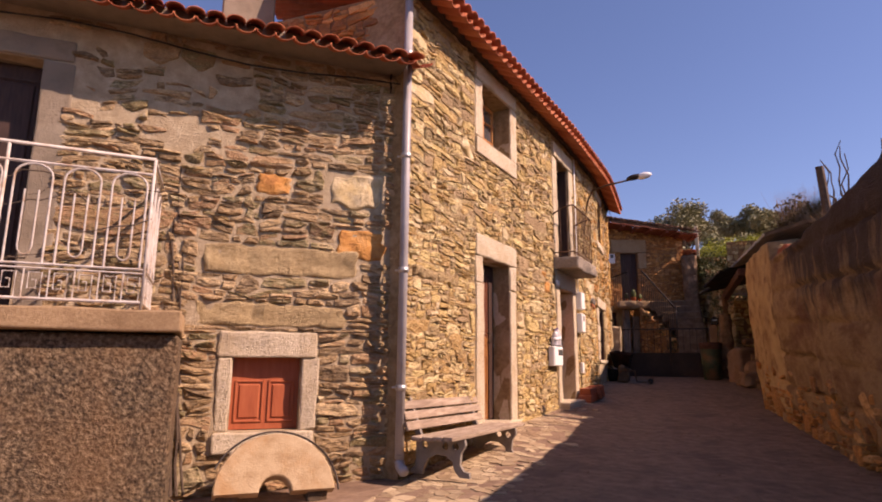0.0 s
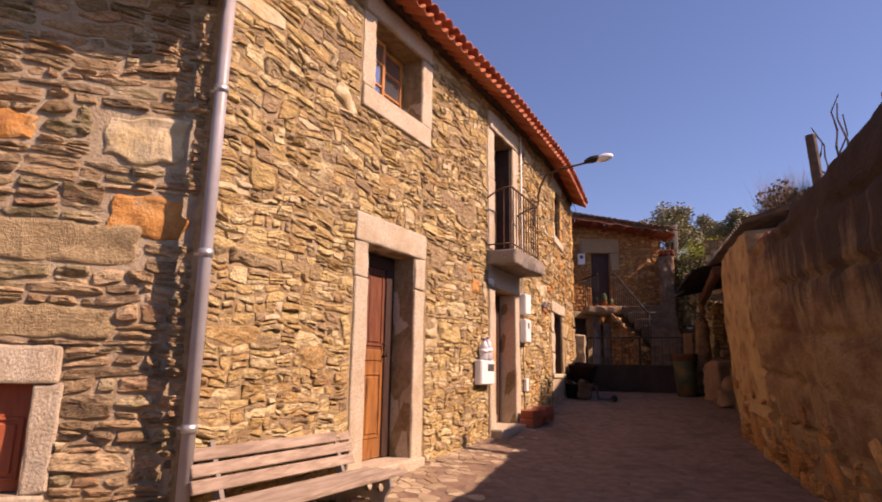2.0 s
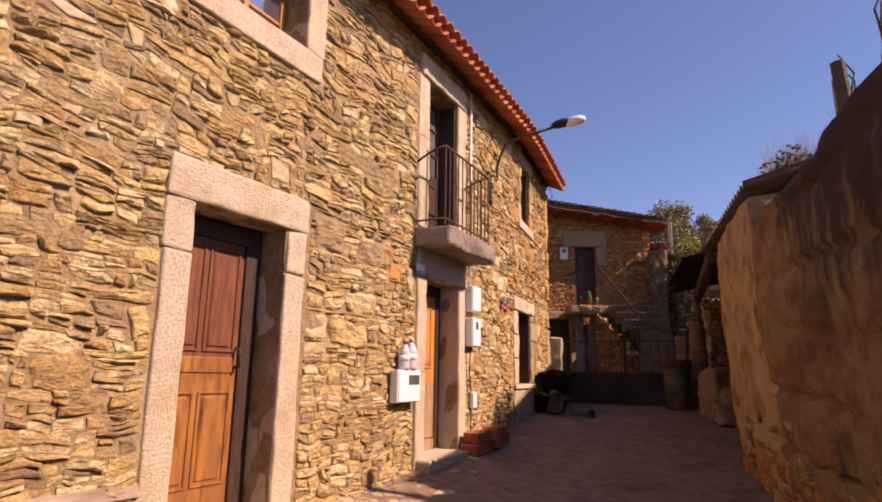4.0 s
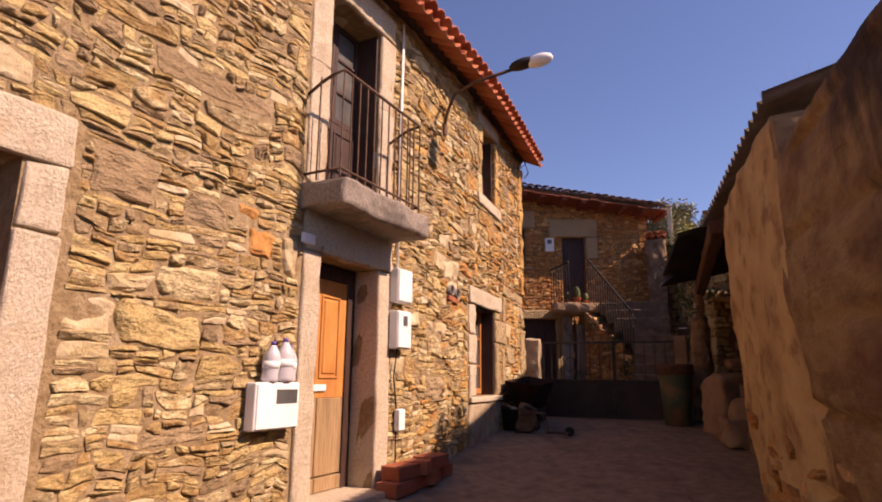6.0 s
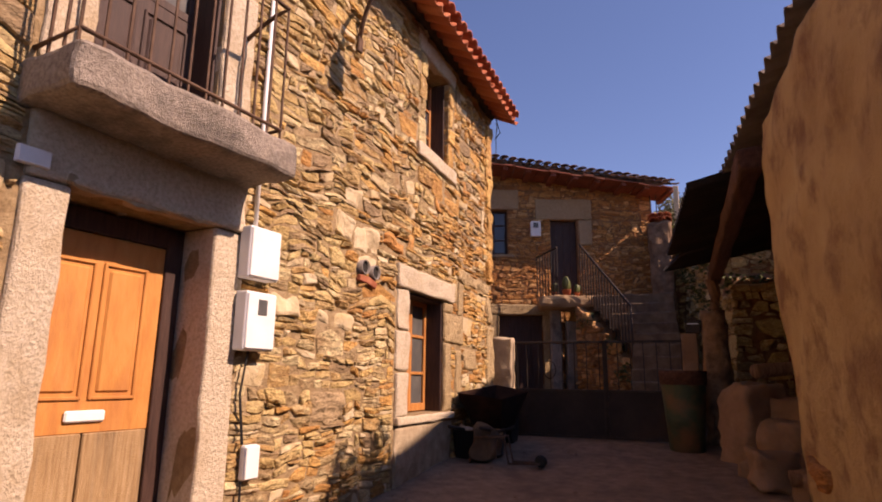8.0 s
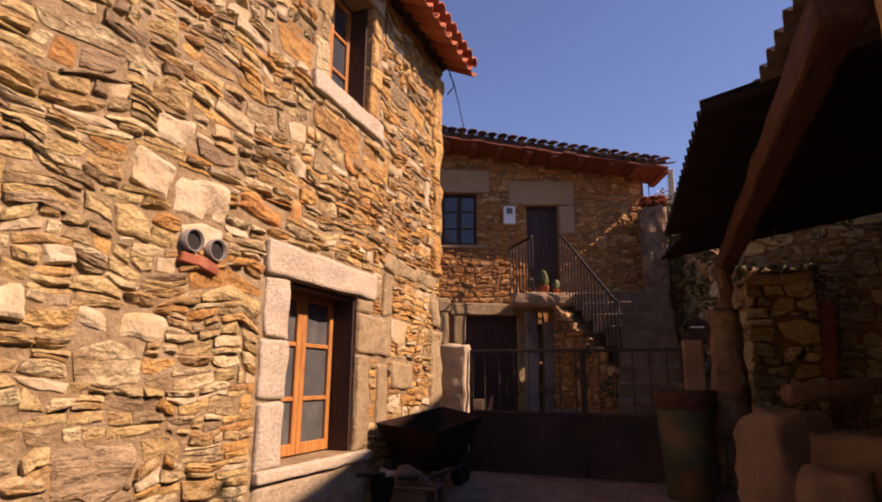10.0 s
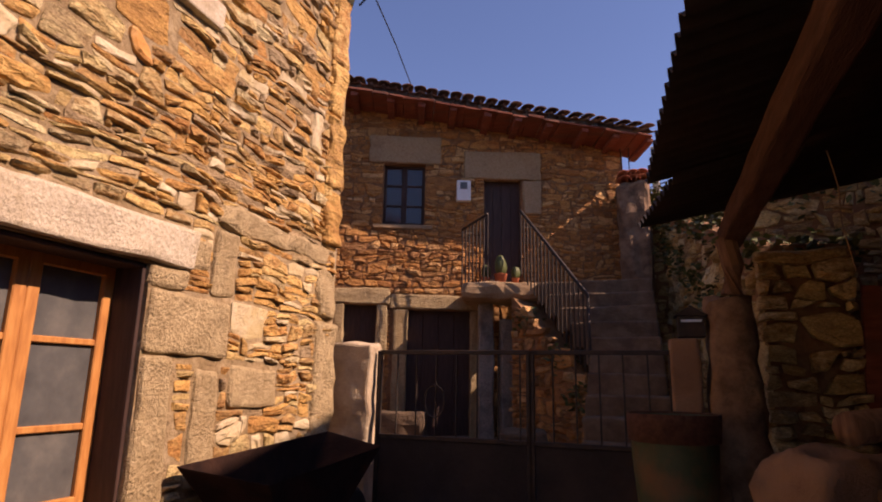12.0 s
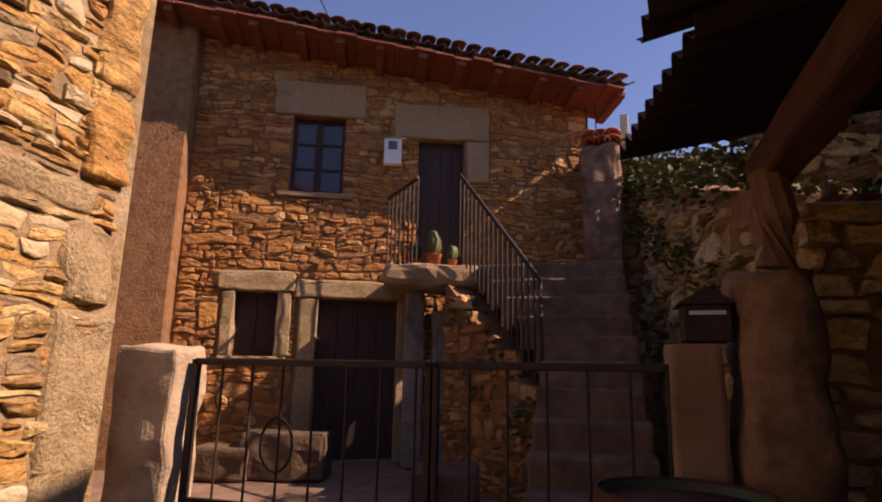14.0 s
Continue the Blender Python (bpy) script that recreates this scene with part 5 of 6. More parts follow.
def bench():
    """Slatted wooden bench on two cast legs; x along it, y to the front."""
    t = thing("park_bench", "weathered wooden slat bench on pierced cast legs against the wall", "bench")
    d = Vector((0.106, 0.994, 0)).normalized()
    mid = Vector((-1.50, 2.58, 0))
    m = Matrix(((d.x, d.y, 0, mid.x), (d.y, -d.x, 0, mid.y), (0, 0, 1, 0.47), (0, 0, 0, 1)))
    tilt = pose(0, 0, 0, 0, 0.7, 0)
    m = m @ tilt @ Matrix.Scale(0.91, 4)
    for k in range(4):
        block("seat_slat", m @ pose(0.02, 0.1 - 0.115 * k, 0.385 - 0.006 * k, -3), (1.98, 0.108, 0.04), M_bench_wood, t, bevel=0.006, rough=0.004)
    for k in range(3):
        block("back_slat", m @ pose(0.02 * k, -0.39 - 0.035 * k, 0.47 + 0.1 * k, 108), (1.84, 0.085, 0.034), M_bench_wood, t, bevel=0.006, rough=0.004)
    for x in (-0.68, 0.72):
        bm = bmesh.new()
        q = m @ pose(x, 0, 0)
        outline = [(0.15, 0.36), (0.16, 0.3), (0.11, 0.22), (0.1, 0.12), (0.14, 0.06), (0.2, 0.05), (0.21, 0.0), (0.1, 0.0), (0.04, 0.06), (0.02, 0.14), (-0.05, 0.19), (-0.16, 0.2), (-0.25, 0.16),
                   (-0.3, 0.08), (-0.32, 0.0), (-0.46, 0.0), (-0.45, 0.04), (-0.4, 0.08), (-0.39, 0.2), (-0.4, 0.36), (-0.53, 0.74), (-0.49, 0.755), (-0.34, 0.38), (-0.2, 0.365)]
        loops = [outline] + [[(c + 0.036 * math.cos(a), 0.285 + 0.036 * math.sin(a)) for a in [2 * math.pi * k / 12 for k in range(12)]] for c in (0.055, -0.06, -0.29)]
        es = []
        for loop in loops:
            vs = [bm.verts.new(q @ Vector((-0.02, y, z))) for y, z in loop]
            es += [bm.edges.new((vs[i], vs[(i + 1) % len(vs)])) for i in range(len(vs))]
        bmesh.ops.triangle_fill(bm, edges=es, use_beauty=True)
        ext = bmesh.ops.extrude_face_region(bm, geom=list(bm.faces))
        shift = q.to_3x3() @ Vector((0.04, 0, 0))
        for v in ext["geom"]:
            if isinstance(v, bmesh.types.BMVert):
                v.co += shift
        part("leg", bm, M_cast, t, "cast grey leg with round piercings")
    for x in (-0.68, 0.72):
        for k in range(3):
            bar("bolt", [m @ Vector((x, -0.405 - 0.045 * k, 0.48 + 0.1 * k)), m @ Vector((x, -0.392 - 0.045 * k, 0.484 + 0.1 * k))], 0.012, M_iron, t, sides=6)


def millstone():
    t = thing("millstone", "broken half millstone leaning below the cellar window", "millstone")
    g = ground_z(-2.6, 0.8)
    for k in (0, 4):
        rough_block("support", LW.frame_at(-1.42 + 0.17 * k, g + 0.03, 0.4 + 0.03 * (k % 2)), (0.16, 0.2, 0.15), M_stone_dark, t, cut=3, amount=0.03, bevel=0.03, seed=k + 70)
    m = LW.frame_at(-1.08, g + 0.09, 0.5) @ pose(0, 0, 0, 28)
    bm = bmesh.new()
    R0, r0, th, n = 0.465, 0.125, 0.12, 32
    rings = []
    for k in range(n + 1):
        a = math.pi * k / n
        w = 1 + 0.02 * noise.noise(Vector((a * 3, 1, 1)))
        rings.append([bm.verts.new(m @ Vector((rr * w * math.cos(a), y, rr * w * math.sin(a)))) for rr, y in ((R0 - 0.012, th / 2), (R0, th / 2 - 0.012), (R0, -th / 2), (r0, -th / 2), (r0, th / 2 - 0.008), (r0 + 0.01, th / 2))])
    for a, b in zip(rings, rings[1:]):
        for j in range(6):
            bm.faces.new((a[j], a[(j + 1) % 6], b[(j + 1) % 6], b[j]))
    bm.faces.new(rings[0])
    bm.faces.new(rings[-1][::-1])
    bmesh.ops.recalc_face_normals(bm, faces=bm.faces)
    part("stone_half", bm, M_millstone, t)
    bar("iron_hoop", [m @ Vector(((R0 + 0.035) * math.cos(a), 0.02, (R0 + 0.03) * math.sin(a))) for a in [math.pi * (0.0 + k / 30 * 0.86) for k in range(31)]], 0.009, M_iron, t, "thin dark iron hoop", sides=6)


def electric_box(name, label, u, v, w, h, d, window=None, dark=None):
    t = thing(name, label, "meter box")
    bm = bmesh.new()
    box(bm, FAC.frame_at(u, v, d / 2 + 0.02), (w, d, h), 0.012, 0, 2)
    part("body", bm, M_white, t)
    block("lid", FAC.frame_at(u, v, d + 0.024), (w * 0.94, 0.012, h * 0.94), M_white, t, bevel=0.005)
    if window:
        a, b, ww, hh = window
        block("window", FAC.frame_at(u + a, v + b, d + 0.031), (ww, 0.008, hh), M_dusty_glass, t, "dark glass reading window", bevel=0.002)
    return t


def bottle(u, v, d, s=1.0):
    t = thing("water_bottle", "clear crumpled plastic water bottle standing on the meter box", "bottle", group="bottles on the meter box")
    m = FAC.frame_at(u, v, d) @ pose(0, 0, 0, random.uniform(-4, 4), random.uniform(-5, 5), 0)
    prof = [(0.055, 0), (0.06, 0.02), (0.056, 0.06), (0.06, 0.09), (0.055, 0.13), (0.06, 0.16), (0.045, 0.2), (0.022, 0.24), (0.016, 0.25)]
    lathe("body", [(r * s, z * s) for r, z in prof], m, M_bottle, t, sides=16, wobble=0.012)
    lathe("cap", [(0.018 * s, 0.248 * s), (0.018 * s, 0.275 * s)], m, M_cap, t, "violet screw cap", sides=12)
    lathe("paper_label", [(0.0605 * s, 0.09 * s), (0.0605 * s, 0.14 * s)], m, M_white, t, sides=16)


def street_lamp():
    t = thing("street_lamp", "old wall-mounted street lamp on a curved arm", "street lamp")
    root = FAC.at(8.62, 4.55, 0.0)
    bar("arm", [root + Vector((0.0, 0, 0)), root + Vector((0.06, -0.03, 0.2)), root + Vector((0.16, -0.08, 0.38)), Vector((-0.75, 8.45, 4.98)), Vector((-0.3, 8.42, 5.04))], 0.019, M_iron_brown, t)
    block("bracket", FAC.frame_at(8.62, 4.55, 0.02), (0.06, 0.025, 0.14), M_iron_brown, t)
    body = bmesh.new()
    bmesh.ops.create_uvsphere(body, u_segments=20, v_segments=12, radius=1.0)
    c = Vector((-0.2, 8.43, 5.075))
    ax = Vector((0.985, 0.03, 0.16)).normalized()
    q = ax.to_track_quat("X", "Z").to_matrix().to_4x4()
    for v in body.verts:
        k = 1.0 if v.co.z > 0 else 0.55
        v.co = c + (q @ Vector((v.co.x * 0.16, v.co.y * 0.085, v.co.z * 0.07 * k)))
    part("housing", body, M_iron, t, "dark lamp housing", smooth=True)
    glass = bmesh.new()
    bmesh.ops.create_uvsphere(glass, u_segments=20, v_segments=12, radius=1.0)
    c2 = Vector((-0.03, 8.44, 5.1))
    for v in glass.verts:
        v.co = c2 + (q @ Vector((v.co.x * 0.15, v.co.y * 0.09, v.co.z * 0.062)))
    part("bowl", glass, M_white, t, "pale glossy lamp bowl", smooth=True)


def conduit():
    t = thing("conduit", "thin pale cable conduit running up the facade", "conduit")
    bar("pipe", [FAC.at(7.63, 2.78, 0.03), FAC.at(7.63, 3.6, 0.03), FAC.at(7.64, 5.3, 0.03)], 0.015, M_white, t)
    bar("cable", [FAC.at(7.63, 2.04, 0.05), FAC.at(7.61, 1.8, 0.035), FAC.at(7.64, 1.52, 0.05)], 0.008, M_black, t, sides=6)
    bar("cable", [FAC.at(7.66, 1.32, 0.04), FAC.at(7.67, 1.1, 0.035), FAC.at(7.66, 0.9, 0.03)], 0.007, M_black, t, sides=6)


def drain_pipes():
    for k, u in enumerate((8.79, 8.94)):
        t = thing("drain_pipe", "short grey pipe end sticking out of the wall", "pipe", group="pipe ends")
        m = FAC.frame_at(u, 2.735 - 0.02 * k, 0)
        bm = bmesh.new()
        rings = []
        for y, r in ((-0.1, 0.058), (0.05, 0.058), (0.05, 0.051), (-0.1, 0.051)):
            rings.append([bm.verts.new(m @ Vector((r * math.cos(a), y, r * math.sin(a)))) for a in [2 * math.pi * j / 20 for j in range(20)]])
        for a, b in zip(rings, rings[1:] + rings[:1]):
            for j in range(20):
                bm.faces.new((a[j], a[(j + 1) % 20], b[(j + 1) % 20], b[j]))
        part("sleeve", bm, M_cast, t, smooth=True)
        # a near-black plug paints in the shade within the sleeve
        bm = bmesh.new()
        tube(bm, [m @ Vector((0, -0.12, 0)), m @ Vector((0, 0.03, 0))], 0.052, 20)
        part("inside", bm, M_dark, t, "dark plug standing in for shade inside the pipe")
    t = thing("brick_piece", "broken piece of red brick packed under the pipes", "brick")
    for u, v, s in ((8.78, 2.645, 0.1), (8.92, 2.625, 0.1), (8.86, 2.64, 0.07)):
        block("piece", FAC.frame_at(u, v, -0.025) @ pose(0, 0, 0, 0, u * 40 % 17, 0), (s, 0.12, 0.05), M_brick_red, t, bevel=0.006, rough=0.008)


def brick_pile():
    r = random.Random(4)
    bm = bmesh.new()
    L, H, W = 0.3, 0.2, 0.11
    box(bm, Matrix(), (L, W, H), 0.004)
    me = bpy.data.meshes.new("hollow_brick")
    bm.to_mesh(me)
    bm.free()
    me.materials.append(M_brick_red)
    for k in range(7):
        row, lvl = (k % 4, 0) if k < 4 else (k - 4, 1)
        y = 7.42 + row * 0.23 + lvl * 0.09
        x = FAC.plan(y)[0] + 0.2 + r.uniform(-0.02, 0.03)
        z = ground_z(x, y) + (0.06 if lvl == 0 else 0.17)
        ob = new("hollow_brick", me)
        ob.matrix_world = pose(x, y, z, 90, r.uniform(-3, 3), r.uniform(65, 110))
        tagged(ob, "red hollow clay brick lying in a pile by the wall", "brick", group="bricks by the wall")
        # thin dark plates on the solid end imitate the shade in its cells
        for i in range(3):
            b2 = bmesh.new()
            for j in range(2):
                box(b2, pose(0.1505, -0.026 + 0.052 * j, -0.062 + 0.062 * i), (0.003, 0.034, 0.042), 0)
            h = part("cell", b2, M_dark, ob, "dark plate standing in for a shaded hollow cell")


downpipe()
bench()
millstone()
electric_box("meter_box", "white meter box with a dark reading window beside the orange door", 6.09, 1.6, 0.4, 0.3, 0.09, (0.07, 0.06, 0.19, 0.09))
electric_box("fuse_box", "tall white fuse box beside the orange door", 7.65, 2.61, 0.25, 0.31, 0.09)
electric_box("meter_box", "narrow white meter box with a small grey display", 7.65, 2.21, 0.24, 0.34, 0.09, (0.0, 0.08, 0.07, 0.09))
electric_box("junction_box", "small white junction box low on the wall", 7.71, 1.42, 0.11, 0.19, 0.045)
electric_box("house_number", "small white enamel plate by the door lintel", 6.37, 2.79, 0.14, 0.08, 0.02)
bottle(6.04, 1.755, 0.07, 0.95)
bottle(6.16, 1.755, 0.075, 1.05)
bottle(6.23, 1.755, 0.05, 0.9)
street_lamp()
conduit()
drain_pipes()
brick_pile()


# ---- balcony of the corner house ----
def white_balcony():
    t = tagged(new("balcony"), "cement balcony on a pebble-dashed base with white scrolled iron railing")
    t.parent = lhouse
    bm = bmesh.new()
    box(bm, LW.frame_at(-3.56, 0.7, 0.37), (3.4, 0.74, 1.92), 0.02)
    part("base", bm, M_pebble, t, "pebble-dashed base wall")
    rough_block("slab", LW.frame_at(-3.6, 1.75, 0.41), (3.5, 0.86, 0.16), M_granite_tan, t, cut=9, amount=0.012, bevel=0.015, seed=6)
    top, mid, low, foot = 2.96, 2.84, 2.12, 1.88

    def run(a, b, n):
        pa, pb = LW.at(a[0], 0, a[1]), LW.at(b[0], 0, b[1])
        P = lambda f, z: Vector((pa.x + (pb.x - pa.x) * f, pa.y + (pb.y - pa.y) * f, z))
        for z, r in ((mid, 0.011), (low, 0.009), (low - 0.03, 0.007), (foot, 0.011)):
            bar("rail", [P(0, z), P(1, z)], r, M_white_iron, t, sides=6)
        for k in range(n):
            f0, f1 = k / n, (k + 1) / n
            w = f1 - f0
            loop = [P(f0 + 0.12 * w, low)] + [P(f0 + w * (0.5 - 0.38 * math.cos(a_)), mid - 0.1 + 0.09 * math.sin(a_)) for a_ in [math.pi * j / 8 for j in range(9)]] + [P(f1 - 0.12 * w, low)]
            bar("loop", loop, 0.008, M_white_iron, t, sides=6)
            bar("baluster", [P(f0 + 0.36 * w, low + 0.12), P(f0 + 0.36 * w, mid - 0.2)], 0.0065, M_white_iron, t, sides=6)
            bar("baluster", [P(f0 + 0.64 * w, low + 0.12), P(f0 + 0.64 * w, mid - 0.2)], 0.0065, M_white_iron, t, sides=6)
            bar("arch", [P(f0 + 0.36 * w, low + 0.12)] + [P(f0 + w * (0.5 - 0.14 * math.cos(a_)), low + 0.12 - 0.06 * math.sin(a_)) for a_ in [math.pi * j / 6 for j in range(7)]], 0.0065, M_white_iron, t, sides=6)
            for s in (0.0, 0.5):
                c, h = f0 + w * s, foot + 0.01
                key = [(0.06, 0.2), (0.06, 0.0), (0.42, 0.0), (0.42, 0.17), (0.16, 0.17), (0.16, 0.06), (0.32, 0.06), (0.32, 0.12), (0.24, 0.12)]
                bar("scroll", [P(c + w * x_, h + z_) for x_, z_ in key], 0.006, M_white_iron, t, sides=6)
    run((-4.85, 0.79), (-2.13, 0.79), 9)
    run((-2.13, 0.79), (-2.13, 0.02), 3)
    c, e = LW.at(-2.13, 0, 0.79), LW.at(-4.85, 0, 0.79)
    for p in (c, c.lerp(e, 0.34), e):
        bar("post", [(p.x, p.y, 1.82), (p.x, p.y, top)], 0.011, M_white_iron, t)
    s = LW.at(-2.13, top, 0.0)
    bar("handrail", [s, Vector((c.x, c.y, top)), Vector((c.x, c.y, top)).lerp(Vector((e.x, e.y, top + 0.03)), 0.5), Vector((e.x, e.y, top))], 0.014, M_white_iron, t)


def vine():
    r = random.Random(9)
    t = thing("dead_vine", "bare dry vine climbing past the white balcony", "vine")
    for k in range(3):
        p = LW.at(-1.85 + 0.05 * k, 0.4, 0.06)
        pts = [p]
        for j in range(12):
            p = p + Vector((r.uniform(-0.07, 0.02), r.uniform(-0.05, 0.03), 0.23))
            q = LW.at(-1.85 + 0.05 * k, p.z, 0.05)
            pts.append(p.lerp(q, 0.5))
        bar("stem", pts, 0.017 - 0.003 * k, M_bark, t, sides=6, taper=0.4)
    for k in range(12):
        p = LW.at(-1.95 - 0.17 * k % 2, r.uniform(2.2, 2.95), r.uniform(0.3, 0.8))
        pts = [p]
        for j in range(6):
            p = p + (LW.at(-3, 0) - LW.at(-2, 0)) * r.uniform(0.05, 0.16) + Vector((0, 0, r.uniform(-0.06, 0.05)))
            pts.append(p)
        bar("twig", pts, 0.007, M_bark, t, sides=5, taper=0.4)


white_balcony()
vine()
cable = thing("eave_cable", "black cable sagging below the eave of the corner house", "cable")
bar("cable", [LW.at(-5.0 + 5.0 * k / 10, 4.3 - 0.05 * math.sin(k * 1.1) - 0.03 * k / 10, 0.06) for k in range(11)], 0.008, M_black, cable, sides=6)
bar("cable", [LW.at(-0.1, 4.2 + 0.06 * k, 0.05 + 0.02 * math.sin(k * 2)) for k in range(6)], 0.012, M_black, cable, sides=6)
roof_cable = thing("roof_cable", "black cable strung from the house eave to the far roof", "cable")
bar("cable", [(-1.05, 12.15, 5.35), (-1.2, 12.7, 5.55), (-1.6, 14.0, 5.96), (-2.1, 15.7, 6.36)], 0.007, M_black, roof_cable, sides=6)
bar("cable", [(-1.05, 12.13, 5.4), (-1.0, 12.16, 5.2), (-1.06, 12.12, 5.1)], 0.008, M_black, roof_cable, sides=6)


# ---- yard end of the lane ----
def wheelbarrow():
    t = thing("wheelbarrow", "dark rusty wheelbarrow parked by the wall", "wheelbarrow")
    g = ground_z(-0.8, 11.0)
    bm = bmesh.new()
    rim = [(-1.05, 10.64), (-0.6, 10.72), (-0.6, 11.86), (-1.0, 11.9)]
    base = [(-0.97, 10.95), (-0.68, 10.97), (-0.68, 11.5), (-0.97, 11.52)]
    zr, zb = (1.76, 1.7, 1.76, 1.83), (1.4,) * 4
    ro = [bm.verts.new((x, y, z)) for (x, y), z in zip(rim, zr)]
    bo = [bm.verts.new((x, y, z)) for (x, y), z in zip(base, zb)]
    ri = [bm.verts.new((x * 0.97 - 0.024, y * 0.985 + 0.16, z - 0.004)) for (x, y), z in zip(rim, zr)]
    bi = [bm.verts.new((x * 0.97 - 0.024, y * 0.985 + 0.16, z + 0.02)) for (x, y), z in zip(base, zb)]
    for i in range(4):
        j = (i + 1) % 4
        bm.faces.new((ro[i], ro[j], bo[j], bo[i]))
        bm.faces.new((ri[j], ri[i], bi[i], bi[j]))
        bm.faces.new((ro[j], ro[i], ri[i], ri[j]))
    bm.faces.new(bo[::-1])
    bm.faces.new(bi)
    part("tray", bm, M_barrow, t, "rusty sheet metal tray")
    for x in (-0.97, -0.66):
        bar("handle", [(-0.82, 11.9, g + 0.2), (x, 11.4, 1.38), (x, 10.8, 1.38), (x - 0.03, 10.3, 1.45)], 0.017, M_iron, t)
        bar("leg", [(x, 11.05, 1.38), (x, 10.92, g + 0.02), (x, 10.78, g + 0.02)], 0.014, M_iron, t)
    w = lathe("wheel", [(0.03, -0.04), (0.13, -0.03), (0.17, -0.04), (0.19, -0.02), (0.19, 0.02), (0.17, 0.04), (0.13, 0.03), (0.03, 0.04)], pose(-0.82, 11.9, g + 0.19, 0, 90, 0), M_black, t, "black rubber wheel")


def drum():
    t = thing("drum", "faded green plastic drum standing by the gate", "drum")
    m = pose(1.1, 12.02, ground_z(1.1, 12.0) - 0.01)
    lathe("body", [(0.17, 0), (0.18, 0.01), (0.2, 0.3), (0.205, 0.31), (0.205, 0.33), (0.22, 0.6), (0.235, 0.8), (0.245, 0.82), (0.245, 0.84), (0.228, 0.84), (0.215, 0.6)], m, M_green, t, sides=28, wobble=0.01)
    lathe("rim", [(0.233, 0.7), (0.24, 0.705), (0.251, 0.81), (0.251, 0.85), (0.238, 0.85), (0.22, 0.72)], m, M_beam_dark, t, "rust-red worn rim", sides=28, wobble=0.01)
    lathe("earth", [(0.2, 0.76), (0.232, 0.815), (0.02, 0.835)], m, M_beam_dark, t, sides=20)


def mailbox():
    t = thing("mailbox", "small dark gabled mailbox with a pale slot", "mailbox")
    bm = bmesh.new()
    box(bm, pose(1.25, 12.42, 2.52), (0.16, 0.14, 0.13), 0.004)
    part("body", bm, M_iron, t)
    bm = bmesh.new()
    vs = [bm.verts.new(p) for p in ((1.15, 12.33, 2.585), (1.35, 12.33, 2.585), (1.25, 12.33, 2.65), (1.15, 12.51, 2.585), (1.35, 12.51, 2.585), (1.25, 12.51, 2.65))]
    for f in ((0, 1, 2), (5, 4, 3), (0, 2, 5, 3), (1, 4, 5, 2), (0, 3, 4, 1)):
        bm.faces.new([vs[i] for i in f])
    part("roof", bm, M_iron, t)
    block("slot", pose(1.25, 12.345, 2.555), (0.12, 0.008, 0.014), M_steel, t, bevel=0)


def leaning_plank():
    ob = block("plank", look((-1.32, 12.18, 1.85), (-1.18, 12.2, 2.9)), (0.09, 0.03, 1.3), M_dark_wood, None, bevel=0.012)
    ob.matrix_world = Matrix()
    tagged(ob, "dark worn plank leaning between house corner and gate post", "plank")


def loose_stone(x, y, s, seed, material=M_post, z=None):
    g = ground_z(x, y) if z is None else z
    ob = rough_block("loose_stone", pose(x, y, g + s[2] * 0.42, 0, seed * 7 % 11 - 5, seed * 37 % 90), s, material, None, cut=7, amount=0.05, bevel=0.06, seed=seed, smooth=True)
    return tagged(ob, "rough loose stone heaped beside the shed pillar", "stone", group="stones by the shed")


def log(p, q, r, seed):
    ob = bar("log", [Vector(p), Vector(p).lerp(Vector(q), 0.5) + Vector((0, 0, 0.02)), Vector(q)], r, M_beam, None, sides=9, taper=0.8)
    return tagged(ob, "grey weathered log lying in the shed", "log", group="logs in the shed")


wheelbarrow()
bucket = thing("bucket", "black plastic bucket with a pale rag beside the wheelbarrow", "bucket")
lathe("pail", [(0.11, 0), (0.14, 0.26), (0.15, 0.27), (0.13, 0.27), (0.1, 0.03)], pose(-0.98, 10.75, ground_z(-0.98, 10.75)), M_black, bucket, sides=18)
rough_block("rag", pose(-0.96, 10.72, ground_z(-0.98, 10.75) + 0.28, 0, 20, 30), (0.14, 0.1, 0.06), M_bench_wood, bucket, cut=4, amount=0.03, bevel=0.03, seed=77)
sack = tagged(rough_block("sack", pose(-0.75, 10.6, ground_z(-0.75, 10.6) + 0.19, 0, 8, 20), (0.24, 0.2, 0.36), M_stone_dark, None, cut=6, amount=0.05, bevel=0.07, seed=78), "slumped dark brown sack beside the wheelbarrow", "sack")
tool = thing("sack_truck", "small rusty tube frame with a wheel lying by the wheelbarrow", "hand cart")
tg = ground_z(-0.5, 10.6)
bar("frame", [(-0.86, 10.5, tg + 0.02), (-0.8, 10.48, tg + 0.27), (-0.52, 10.5, tg + 0.28), (-0.48, 10.52, tg + 0.04), (-0.2, 10.6, tg + 0.04)], 0.012, M_iron_brown, tool)
bar("frame", [(-0.86, 10.66, tg + 0.02), (-0.8, 10.64, tg + 0.27), (-0.52, 10.66, tg + 0.28), (-0.48, 10.68, tg + 0.04), (-0.2, 10.7, tg + 0.04)], 0.012, M_iron_brown, tool)
bar("crossbar", [(-0.52, 10.5, tg + 0.28), (-0.52, 10.66, tg + 0.28)], 0.01, M_iron_brown, tool)
lathe("wheel", [(0.02, -0.02), (0.05, -0.025), (0.06, 0), (0.05, 0.025), (0.02, 0.02)], pose(-0.2, 10.65, tg + 0.06, 90, 0, 0), M_black, tool, "small black wheel", sides=18)
